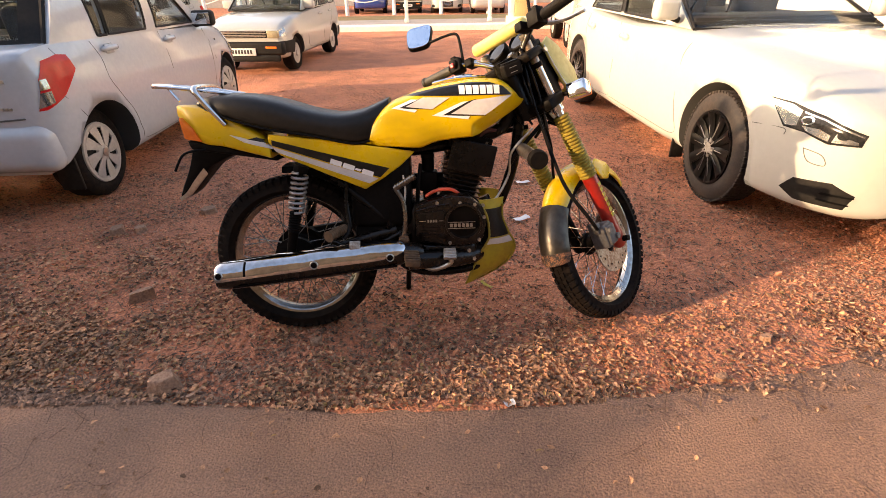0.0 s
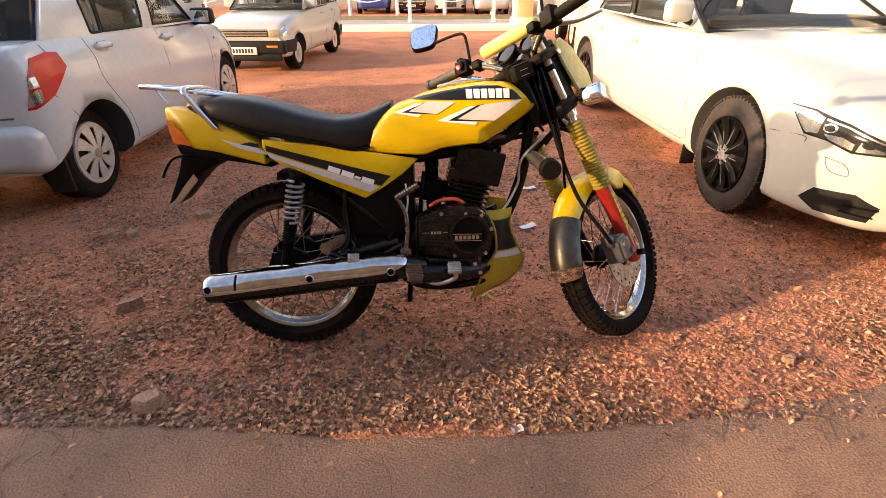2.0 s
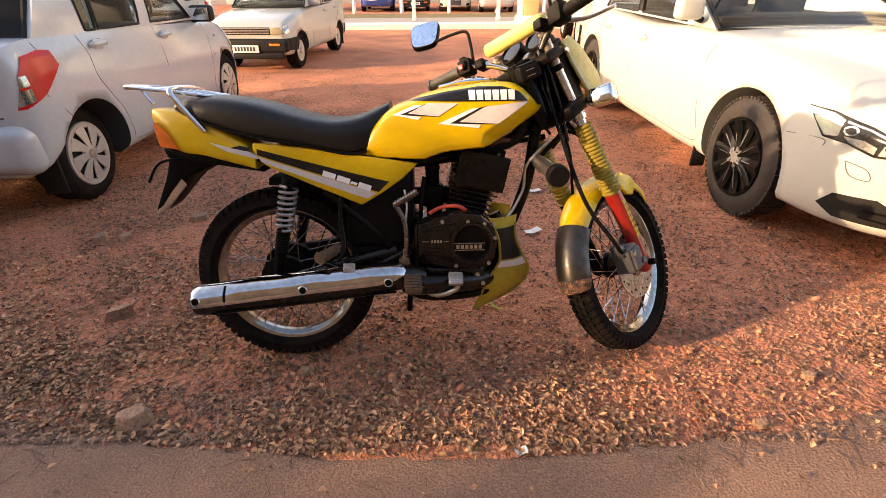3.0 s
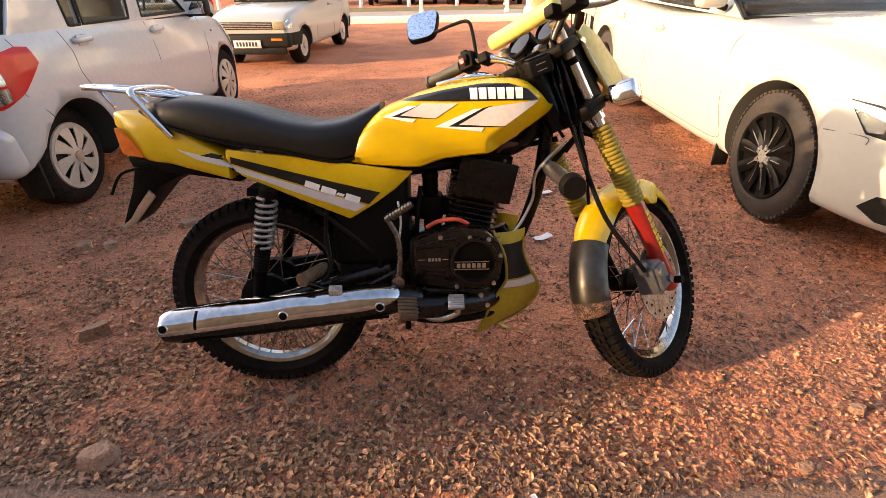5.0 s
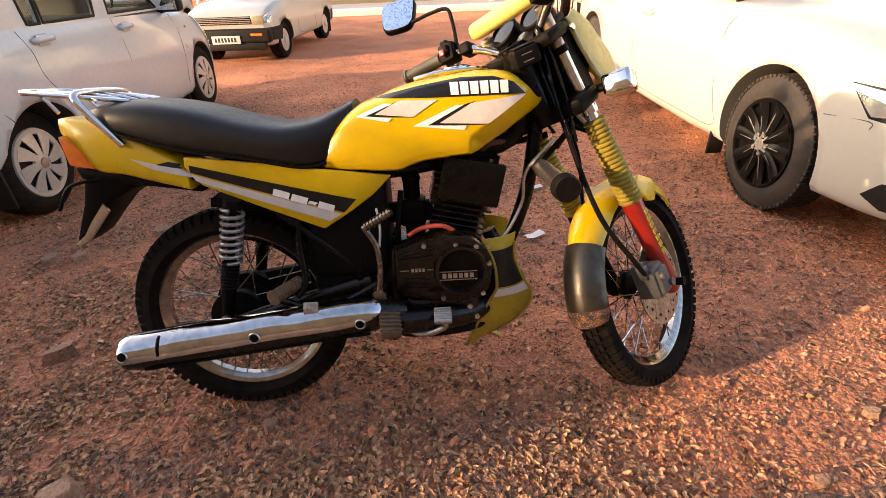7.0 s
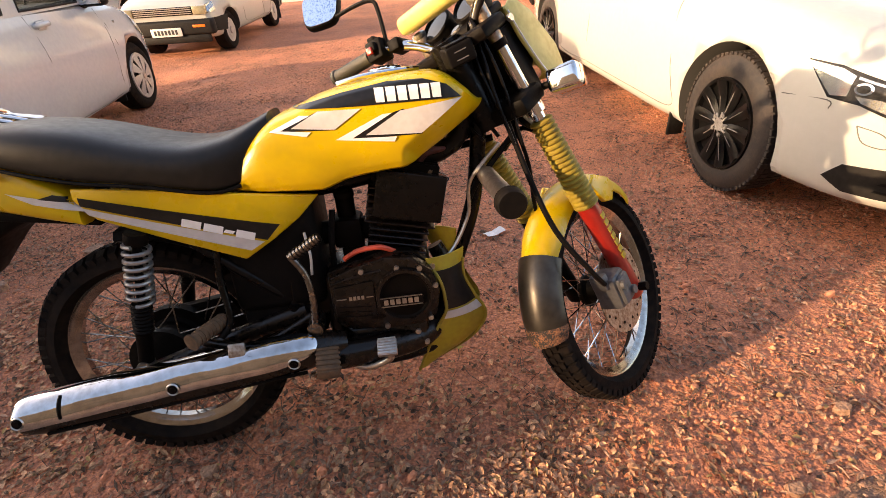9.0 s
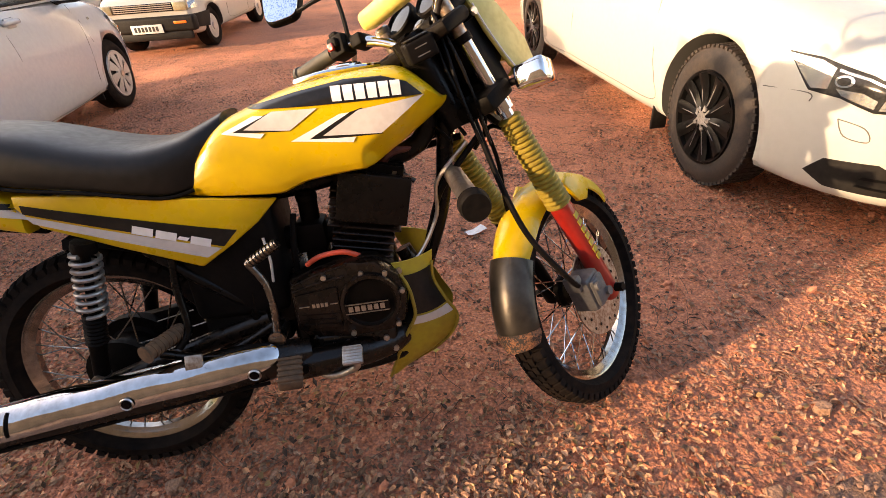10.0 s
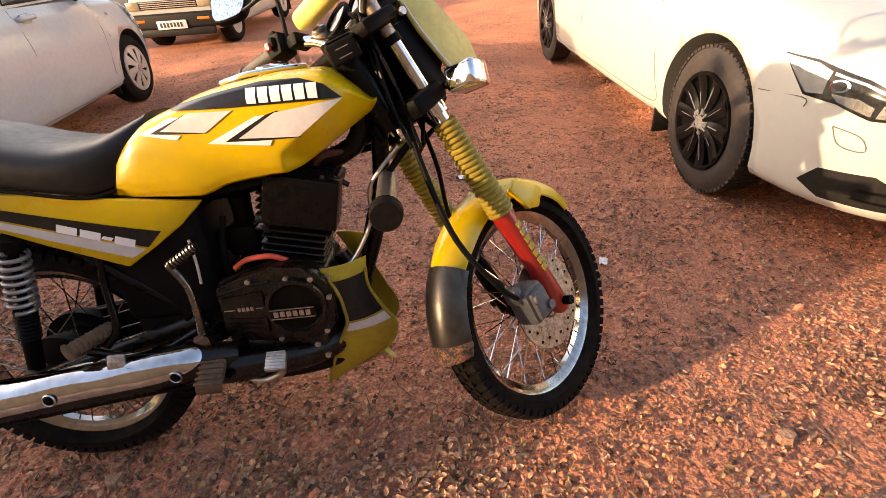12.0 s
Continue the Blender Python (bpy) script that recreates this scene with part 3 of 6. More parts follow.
def wheel(centre, R, half, rimr, m, front):
    w = part("front_wheel" if front else "rear_wheel", ring_mesh(
        [(R - 0.004, -half * .55), (R, -half * .25), (R + 0.001, 0), (R, half * .25), (R - 0.004, half * .55), (R - 0.02, half * .92), (R - 0.042, half), (rimr + 0.008, half * .47),
         (rimr + 0.004, half * .4), (rimr + 0.004, -half * .4), (rimr + 0.008, -half * .47), (R - 0.042, -half), (R - 0.02, -half * .92)], centre, m),
        RUBBER, bike, "dusty black tyre on a spoked chrome rim")
    # tread blocks
    blocks = []
    count = 66
    for i in range(count):
        for k, (y0, y1) in enumerate(((-half * .95, -half * .52), (-half * .40, -half * .04), (half * .04, half * .40), (half * .52, half * .95))):
            a = (i + (0.5 if k % 2 else 0)) * 2 * math.pi / count
            da = 2 * math.pi / count * 0.34
            r0 = R - (0.022 if k in (0, 3) else 0.006)
            r1 = R + 0.005
            ro = [r1 - (0.011 if (k == 0 and j == 0) or (k == 3 and j == 1) else 0.0) for j in range(2)]
            vs = []
            for aa in (a - da, a + da):
                for rr in (r0, None):
                    for j, y in enumerate((y0, y1)):
                        q = rr if rr is not None else ro[j]
                        vs.append((centre[0] + q * math.cos(aa), y, centre[2] + q * math.sin(aa)))
            blocks.append((vs, [(0, 1, 3, 2), (4, 6, 7, 5), (0, 4, 5, 1), (2, 3, 7, 6), (0, 2, 6, 4), (1, 5, 7, 3)]))
    part("tread", join(*blocks), RUBBER, w, smooth=False, m=m)
    part("rim", ring_mesh([(rimr + 0.010, -half * .42), (rimr + 0.011, -half * .49), (rimr + 0.004, -half * .46), (rimr - 0.004, -half * .34), (rimr - 0.014, -half * .2), (rimr - 0.015, half * .2),
                           (rimr - 0.004, half * .34), (rimr + 0.004, half * .46), (rimr + 0.011, half * .49), (rimr + 0.010, half * .42), (rimr + 0.0, half * .3), (rimr + 0.0, -half * .3)], centre, m),
         RIMC, w, "chrome rim")
    hubr = 0.045 if front else 0.075
    hw = 0.045
    part("hub", lathe([(0.018, -hw - .02), (0.03, -hw - .012), (hubr, -hw), (hubr, -hw + .012), (hubr * .8, -hw + .02), (hubr * .8, hw - .02), (hubr, hw - .012), (hubr, hw), (0.03, hw + .012), (0.018, hw + .02)], 32,
                      m @ Matrix.Translation(centre) @ Matrix.Rotation(radians(90), 4, "X")), BLACKM, w, "black hub")
    for i in range(36):
        a = i * 2 * math.pi / 36
        sgn = 1 if i % 2 else -1
        b = a + (0.55 if (i // 2) % 2 else -0.55)
        p = (centre[0] + hubr * .95 * math.cos(b), sgn * hw * .9, centre[2] + hubr * .95 * math.sin(b))
        q = (centre[0] + (rimr - 0.012) * math.cos(a), sgn * 0.006, centre[2] + (rimr - 0.012) * math.sin(a))
        part("spoke", rod(p, q, 0.0017, 6), CHROME if front else DARKST, w, m=m)
    return w


I4 = Matrix.Identity(4)
rear = wheel(AX_R, 0.290, 0.048, 0.224, I4, False)
front = wheel(AX_F, 0.288, 0.042, 0.226, TURN, True)
# brake disc and caliper at the front wheel's right side
disc = lathe([(0.045, -0.002), (0.118, -0.002), (0.118, 0.002), (0.045, 0.002)], 48, TURN @ Matrix.Translation(AX_F + Vector((0, -0.058, 0))) @ Matrix.Rotation(radians(90), 4, "X"), close=True)
part("brake_disc", disc, RUSTY, front, "drilled steel brake disc")
for i in range(24):
    a = i * math.pi / 12
    r_ = 0.092 if i % 2 else 0.106
    p = AX_F + Vector((r_ * math.cos(a), -0.0605, r_ * math.sin(a)))
    part("disc_hole", rod(p, p + Vector((0, -0.001, 0)), 0.004, 8), BLACKM, front, m=TURN)
cal = join(box(-.034, .034, -.045, .02, -.045, .045, .012), box(-.026, .026, -.056, -.04, -.036, .036, .008),
           rod((-.018, -.056, .02), (-.018, -.064, .02), .011), rod((.016, -.056, -.016), (.016, -.064, -.016), .011), box(-.045, -.02, -.03, .01, .02, .06, .006))
part("brake_caliper", cal, ALU, front, "dusty grey brake caliper", m=TURN @ Matrix.Translation(fork(0.070, -0.078, -0.082)) @ pose(0, 0, 0, 0, -20, 0))

# fork legs
bell = []
nb = 20
for i in range(nb):
    h = i / nb * 0.245
    r_ = 0.0265 + 0.004 * (1 - i / nb)
    bell += [(r_ - .004, h), (r_ + .001, h + .0035), (r_ + .001, h + .0075), (r_ - .004, h + .011)]
for y in (-0.088, 0.088):
    leg = part("fork_leg", join(lathe([(0.016, -.03), (0.024, -.02), (0.025, 0.03), (0.024, .12), (0.026, .20), (0.027, .275), (0.02, .28)], 24, along(fork(0, y), fork(1, y)))), RED if y < 0 else BLACKM, bike, "red painted lower fork leg" if y < 0 else "black lower fork leg", m=TURN)
    part("gaiter", lathe(bell, 24, along(fork(0.272, y), fork(1, y))), GAITER, leg, "ribbed yellow rubber fork gaiter", m=TURN)
    part("fork_tube", rod(fork(.50, y), fork(.70, y), .0150, 20), CHROME, leg, "chrome fork tube", m=TURN)
    part("rusty_tube", rod(fork(.70, y), fork(.80, y), .0152, 20), RUSTY, leg, "rusty upper fork tube", m=TURN)
    part("tube_clamp", rod(fork(.695, y), fork(.712, y), .0185, 20), BLACKM, leg, m=TURN)
    part("fork_cap", lathe([(.014, 0), (.017, .004), (.017, .012), (.012, .016)], 20, along(fork(.80, y), fork(1, y))), STEEL, leg, m=TURN)
    part("fork_cover", rod(fork(.535, y), fork(.575, y), .022, 20), CHROME, leg, "chrome lower collar", m=TURN)
    part("axle_nut", rod(Vector(AX_F) + Vector((0, y * 1.2, 0)), Vector(AX_F) + Vector((0, y * 1.5, 0)), .012, 6), BLACKM, leg, m=TURN)
for k in range(7):
    o = fork(0.235 - k * 0.021, -0.114)
    part("sticker_mark", box(-.008, .008, -.0015, .0015, -.007, .007, m=Matrix.Translation(o) @ pose(0, 0, 0, 0, -RAKE - 8, 0)), DULLY, bike, "yellow sticker mark on the fork leg", m=TURN)
# clamps
for s, t_, nm in ((.575, .04, "lower_fork_clamp"), (.745, .03, "upper_fork_clamp")):
    part(nm, box(-.07, .03, -.118, .118, -t_ / 2, t_ / 2, .012, m=TURN @ Matrix.Translation(fork(s)) @ pose(0, 0, 0, 0, -RAKE, 0)), BLACKM, bike, "black fork clamp")
part("steering_head", rod(fork(.56, 0, -.05), fork(.77, 0, -.05), .034, 20), BLACKG, bike, "black frame steering head")

# front mudguard
def guard(a0, a1, r, w, drop, n, taper=True):
    rings = []
    for i in range(n + 1):
        a = radians(a0 + (a1 - a0) * i / n)
        ring = []
        half = [(math.sin(radians(q)), -drop * (1 - math.cos(radians(q))) + .006) for q in range(-90, 91, 15)]
        end = min(1.0, 0.80 + 1.6 * min(i, n - i) / n) if taper else (1.0 if i < n - 4 else 1.0 - .05 * (i - n + 4))
        outer = [(y * w * end, r + d) for y, d in half]
        inner = [(y * (w * end - .003), r + d - .003) for y, d in reversed(half)]
        for y, q in outer + inner:
            ring.append((AX_F.x + q * math.cos(a), y, AX_F.z + q * math.sin(a)))
        rings.append(ring)
    return loft(rings)


mg = part("front_mudguard", guard(50, 152, .318, .058, .050, 28), YELLOW, bike, "yellow front mudguard with a blackened rear end", m=TURN)
part("mudguard_flap", guard(151, 190, .3195, .058, .052, 18, False), SILVERB, mg, "dark worn rear mudguard section with red dust", m=TURN)
part("dust_patch", guard(183, 190.5, .3202, .0585, .052, 6, False), DUSTO, mg, "caked orange dust", m=TURN)
for y in (-.076, .076):
    part("mudguard_stay", slab([(-.075, .285), (-.02, .235), (.02, .235), (.045, .275), (.02, .298), (-.05, .312)], -.006, .006, .003, m=TURN @ Matrix.Translation((AX_F.x, y, AX_F.z))), YELLOW, mg)

LAMPB = surface("smoked_instrument_glass", (0.006, 0.007, 0.008), 0.08, 0, (0.010, 0.010, 0.011), 20, 60, spec=0.4)

# lamp cowl, lamp, instruments
def cowl(a, b):
    y = (2 * a - 1) * .098
    s = .56 + .20 * b
    return fork(s, y, .172 - 2.6 * y * y - .075 * b * b)


fairing = part("lamp_cowl", patch(cowl, 12, 8, .004), PALE, bike, "faded yellow lamp cowl with pale side panels", m=TURN)
FRAME_F = TURN @ Matrix.Translation(AX_F) @ Matrix((FWD, (0, 1, 0), UP)).transposed().to_4x4()
for sgn in (-1, 1):
    out = [(.060, .755), (.105, .768), (.150, .72), (.186, .62), (.175, .558), (.115, .545), (.082, .60), (.062, .69)]
    part("side_panel", slab(out, -.004 + .100 * sgn, .004 + .100 * sgn, .002, m=FRAME_F), PALE, fairing, "pale yellow side panel")
    part("panel_edge", tube([FRAME_F @ Vector((f, .105 * sgn, s)) for f, s in [(.064, .748), (.068, .69), (.087, .605), (.119, .551), (.171, .564)]], .0022, 6), DECAL_T, fairing)
part("lamp_shell", lathe([(.04, -.07), (.085, -.03), (.092, .03), (.088, .04)], 32, FRAME_F @ Matrix.Translation((.085, 0, .665)) @ Matrix.Rotation(radians(90 - 28), 4, "Y")), BLACKP, bike, "black lamp shell")
FA = FRAME_F @ Matrix.Translation((.10, 0, .565)) @ pose(0, 0, 0, 0, 28, 0)
part("head_lamp", lathe([(.03, -.06), (.075, -.03), (.086, .02), (.086, .03), (.07, .042), (.0, .05)], 32, FA @ Matrix.Translation((.01, 0, .10)) @ Matrix.Rotation(radians(90), 4, "Y")), CHROME, bike, "round chrome head lamp")
for y in (-.05, .05):
    pod = part("instrument", lathe([(.025, 0), (.040, .010), (.042, .040), (.038, .048), (.035, .048), (.035, .043), (.0, .043)], 28, along(fork(.765, y, .05), fork(1.0, y, -.10))), BLACKP, bike, "black round instrument pod", m=TURN)
    part("bezel", lathe([(.036, .044), (.0385, .051), (.042, .048), (.042, .042)], 28, along(fork(.765, y, .05), fork(1.0, y, -.10)), close=True), BLACKP, pod, m=TURN)
    part("glass", lathe([(.035, .046), (.0, .047)], 24, along(fork(.765, y, .05), fork(1.0, y, -.10))), LAMPB, pod, "dark instrument glass", m=TURN)
PM = TURN @ Matrix.Translation(fork(.752, 0, .03)) @ pose(0, 0, 0, 0, -RAKE - 6, 0)
ip = part("instrument_panel", join(box(-.035, .045, -.095, .095, 0, .022, .008), box(-.05, -.02, -.04, .04, -.012, .02, .006)), BLACKP, bike, "black instrument housing", m=PM)
for y in (-.085, .085):
    part("clamp_bolt", join(rod((-.03, y, -.01), (-.03, y, .012), .011, 6), rod((-.03, y, .012), (-.03, y, .018), .006, 8)), STEEL, ip, "silver clamp bolt", m=PM)
fb = part("fuse_box", box(-.030, .032, -.026, .026, -.020, .022, .006, 3, m=pose(.818, -.062, .930, 0, -20, 8)), BLACKP, bike, "black plastic box on the steering head")
part("lid", box(-.024, .026, -.022, .022, .0225, .0265, .002, m=pose(.818, -.062, .930, 0, -20, 8)), BLACKG, fb)
for k in (-1, 1):
    part("mark", box(-.012, .014, -.0265, -.0262, -.001 + k * .008, k * .008 + .001, m=pose(.818, -.062, .930, 0, -20, 8)), STEEL, fb, "thin silver line")
part("bar_clamp", join(rod((.838, -.055, .962), (.838, -.025, .962), .021, 16), rod((.838, .025, .962), (.838, .055, .962), .021, 16), box(.815, .86, -.05, .05, .925, .955, .008)), BLACKM, bike, "black handlebar clamp", m=TURN)
for y in (-.028, .028):
    part("clamp_bolt", rod((.85, y, .975), (.85, y, .99), .006, 6), STEEL, bike, "small silver bolt", m=TURN)
part("head_lamp_bracket", join(box(-.005, .055, -.090, -.078, -.10, .06, .005), box(-.005, .055, .078, .090, -.10, .06, .005), box(-.02, .06, -.07, .07, -.13, -.05, .02)), BLACKM, bike, m=TURN @ Matrix.Translation(fork(.665, 0, .02)) @ pose(0, 0, 0, 0, -RAKE, 0))

# wiring, horn and hoses round the steering head
part("horn", lathe([(.02, -.02), (.040, -.012), (.042, .0), (.030, .006), (.012, .004), (0, .008)], 24, TURN @ Matrix.Translation(fork(.53, -.02, .05)) @ pose(0, 0, 0, 60, 0, 20)), BLACKM, bike, "black horn under the fork clamp")
for k, (y, f0, f1, b) in enumerate(((-.07, -.02, -.06, .10), (-.05, .0, -.07, .12), (-.03, .02, -.05, .09), (.02, .03, -.05, .11), (.05, .01, -.08, .10))):
    part("cable", tube([fork(.78, y, f0), fork(.70, y * 1.3, f0 - .03 - .01 * k), fork(.62, y * 1.1 - .01, f1), fork(.50 + .012 * k, y * .6 - .03, f1 - .02)], .0045 if k % 2 else .0035, 8), BLACKG, bike, "glossy black cable", m=TURN)
part("brake_hose", tube([fork(.60, -.05, -.02), fork(.53, -.075, .0), fork(.48, -.05, .03), fork(.50, .0, .04), fork(.47, .06, .02)], .006, 8), BLACKG, bike, "black hose looped below the clamp", m=TURN)
part("ignition_lock", join(rod(fork(.75, -.02, -.005), fork(.775, -.02, -.012), .016, 18), rod(fork(.775, -.02, -.012), fork(.778, -.02, -.013), .010, 14)), STEEL, bike, "steel ignition lock", m=TURN)
part("side_reflector", rod(fork(.735, -.118, .03), fork(.735, -.126, .03), .008, 14), STEEL, bike, "small silver screw head", m=TURN)

# handlebar
bar_r = [Vector(v) for v in ((.838, 0, .962), (.836, .05, .965), (.815, .10, .995), (.79, .15, 1.012), (.770, .20, 1.012), (.744, .342, 1.008))]
bar_l = [Vector((p.x, -p.y, p.z)) for p in bar_r]
bar = part("handlebar", tube(list(reversed(bar_l)) + bar_r[1:], .0115, 14, 6), CHROME, bike, "chrome handlebar", m=TURN)
pad = part("bar_pad", box(-.024, .024, -.125, .105, -.020, .022, .016, 3, m=TURN @ pose(.792, 0, 1.035, 0, -20, 0)), PALE, bar, "yellow padded handlebar cover")
for sgn, nm in ((1, "left"), (-1, "right")):
    e0, e1 = Vector(bar_r[4]), Vector(bar_r[5])
    e0.y *= sgn
    e1.y *= sgn
    d = (e1 - e0).normalized()
    prof = []
    for k in range(20):
        prof += [(.0165, k * .006), (.0172, k * .006 + .002), (.0165, k * .006 + .004)]
    part("grip", lathe(prof + [(.020, .121), (.020, .130), (.006, .133)], 18, along(e0 + d * .012, e1)), GRIPR if sgn == 1 else BLACKP, bar, "ribbed olive grey rubber grip" if sgn == 1 else "ribbed black throttle grip", m=TURN)
    sw = Matrix.Translation(e0 - d * .018) @ d.to_track_quat("Y", "Z").to_matrix().to_4x4()
    sg = part("switch_box", join(box(-.022, .024, -.024, .024, -.022, .026, .006), box(-.018, .018, -.006, .016, .024, .036, .004), box(-.034, -.018, -.014, .012, -.006, .016, .004)), BLACKP, bar, "black switch box", m=TURN @ sw)
    part("switch_button", box(-.040, -.032, -.008, .008, -.012, .004, .002), RED, sg, "red switch button", m=TURN @ sw)
    lv = e0 + Vector((.02, 0, -.005))
    part("lever", tube([lv - d * .03, lv + Vector((.045, 0, -.01)) + d * .03, lv + Vector((.05, 0, -.02)) + d * .12], [.008, .006, .005], 8), STEEL, bar, "brake or clutch lever", m=TURN)
    part("lever_clamp", box(-.02, .03, -.016, .016, -.014, .014, .005), BLACKP, bar, m=TURN @ sw @ Matrix.Translation((.01, -.05 * 1, -.005)))
    ms = e0 - d * .045
    stalk = [ms, ms + Vector((.0, sgn * .002, .08)), ms + Vector((-.004, sgn * .012, .116)), ms + Vector((-.012, sgn * .07, .130)), ms + Vector((-.018, sgn * .135, .138))]
    stalk.append(stalk[-1] + Vector((-.006, sgn * .040, .014)))
    mir = part("mirror", tube(stalk, .005, 8), BLACKP, bar, "black framed rear-view mirror on a bent stalk", m=TURN)
    mm = Matrix.Translation(stalk[-2] + Vector((-.01, sgn * .045, .032))) @ pose(0, 0, 0, 0, 12, sgn * 36)
    out = []
    for k in range(28):
        c_, s_ = math.cos(k * math.pi / 14), math.sin(k * math.pi / 14)
        a_, b_ = math.copysign(abs(c_) ** .5, c_), math.copysign(abs(s_) ** .5, s_)
        out.append((.050 * a_ * (1 + .10 * b_) + .006 * b_, .047 * b_))
    part("mirror_back", slab([(a, b) for a, b in out], -.012, .012, .006, m=TURN @ mm @ Matrix.Rotation(radians(-90), 4, "Z")), BLACKP, mir)
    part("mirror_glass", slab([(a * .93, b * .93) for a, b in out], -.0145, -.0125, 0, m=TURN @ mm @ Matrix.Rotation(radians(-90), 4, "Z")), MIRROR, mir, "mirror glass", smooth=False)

# front and rear turn signals
def blinker(p, d, m, parent, nm):
    a = along(p, Vector(p) + Vector(d))
    st = part(nm, rod(p, Vector(p) + Vector(d).normalized() * .05, .008, 10), BLACKP, parent, "chrome turn signal on a short stalk", m=m)
    b = m @ a @ Matrix.Translation((0, 0, .066))
    part("body", box(-.027, .027, -.026, .026, -.034, .036, .010, 3, m=b), CHROME, st, "chrome signal body")
    fw = b.to_3x3().inverted() @ (TURN.to_3x3() @ Vector((1, 0, 0)))
    turn_ = math.degrees(math.atan2(fw.y, fw.x))
    return b @ Matrix.Rotation(radians(90 * round(turn_ / 90)), 4, "Z"), st


bb, st = blinker(fork(.575, -.10, .03), (.2, -1, 0), TURN, bike, "turn_signal")
part("lens", box(.024, .037, -.024, .024, -.032, .034, .005, m=bb), ORANGE, st, "orange signal lens")
bb, st = blinker(fork(.575, .10, .03), (.2, 1, 0), TURN, bike, "turn_signal")
part("lens", box(.024, .037, -.024, .024, -.032, .034, .005, m=bb), ORANGE, st, "orange signal lens")

# tank
TANK = [(0.3104, 0.7031, 0.7175, 0.0901), (0.3404, 0.7002, 0.759, 0.1113), (0.3832, 0.6959, 0.8107, 0.1251), (0.4206, 0.6933, 0.8403, 0.1314), (0.4795, 0.6896, 0.8623, 0.1378), (0.5116, 0.6888, 0.8751, 0.1399), (0.5651, 0.7069, 0.8888, 0.142),
        (0.64, 0.7168, 0.901, 0.1452), (0.7042, 0.724, 0.908, 0.1463), (0.7577, 0.753, 0.907, 0.1431), (0.7898, 0.774, 0.898, 0.1367), (0.8272, 0.797, 0.868, 0.1208), (0.8593, 0.817, 0.841, 0.0954), (0.8775, 0.829, 0.845, 0.07), (0.884, 0.834, 0.8412, 0.0318)]
TSEC = rounded([(0.0, 0.0), (.80, 0.0), (.93, .05), (1.0, .30), (.975, .62), (.915, .88), (.60, .988), (0.0, 1.0)], 1)
TSEC = [(a + (c - a) * k / 3, b + (d - b) * k / 3) for (a, b), (c, d) in zip(TSEC, TSEC[1:]) for k in range(3)] + [TSEC[-1]]


def facet(vf):
    """Cuts the sloping facet under the tank's nose."""
    out = []
    for x, y, z in vf[0]:
        d = max(0.0, min(.788 + (x - .719) * .73 - z, (x - .684) * 1.4))
        out.append((x, y - math.copysign(min(abs(y), .85 * d), y), z))
    return out, vf[1]


tank = part("fuel_tank", facet(shell(TANK, TSEC, 130)), YELLOW, bike, "yellow painted fuel tank with black and silver stripes", angle=32)
tside = side_of(TANK, TSEC)
WEDGE = [(0.4581, 0.8565), (0.5726, 0.8795), (0.6668, 0.8935), (0.7363, 0.8935), (0.7823, 0.8795), (0.8112, 0.8535), (0.6025, 0.8535)]
part("stripe", sticker(WEDGE, tside, .003, 4), DECAL_B, tank, "black wedge stripe")
for ox, big in ((0.0, False), (0.0, True)):
    if big:
        dark, white_a, white_b, panel = ([(0.5844, 0.7915), (0.6657, 0.8345), (0.6935, 0.8415), (0.7277, 0.7905)], [(0.5533, 0.7935), (0.6507, 0.8345), (0.6700, 0.8355), (0.5865, 0.7935)],
                                         [(0.5533, 0.7935), (0.5865, 0.7940), (0.6753, 0.7900), (0.6689, 0.7805)], [(0.6143, 0.7980), (0.6871, 0.8385), (0.8133, 0.8525), (0.7245, 0.7920)])
    else:
        dark, white_a, white_b, panel = ([(0.4442, 0.8175), (0.5073, 0.8435), (0.5277, 0.8505), (0.5565, 0.8125)], [(0.4239, 0.8185), (0.4881, 0.8445), (0.5095, 0.8435), (0.4474, 0.8190)],
                                         [(0.4239, 0.8185), (0.4474, 0.8190), (0.5073, 0.8125), (0.4977, 0.8045)], [(0.4688, 0.8220), (0.5255, 0.8500), (0.6111, 0.8485), (0.5544, 0.8135)])
    part("stripe", sticker(dark, tside, .0012), DECAL_B, tank, "dark chevron shadow")
    part("stripe", sticker(white_a, tside, .0019), DECAL_T, tank, "white chevron edge")
    part("stripe", sticker(white_b, tside, .0021), DECAL_T, tank, "white chevron edge")
    part("stripe", sticker(panel, tside, .0024), DECAL_W, tank, "silver white chevron")
for i in range(6):
    x0 = .642 + i * .0222
    part("emblem_bar", sticker([(x0, .8575), (x0 + .0172, .857), (x0 + .0167, .884), (x0 - .002, .884)], tside, .0045, 3), DECAL_T, tank, "white emblem block")
# mirrored far side of the tank keeps the wedge
def mirrored(vf):
    return [(x, -y, z) for x, y, z in vf[0]], [tuple(reversed(f)) for f in vf[1]]


part("stripe", mirrored(sticker(WEDGE, tside)), DECAL_B, tank, "black wedge stripe")
part("filler_cap", lathe([(.036, 0), (.038, .006), (.036, .014), (.02, .018), (0, .018)], 28, pose(.665, 0, .903, 0, -4, 0)), CHROME, tank, "chrome fuel cap")
part("tank_trim", tube([(.56, -.02, .893), (.62, -.045, .905), (.70, -.045, .911), (.735, -.02, .911)], .005, 8), CHROME, tank)

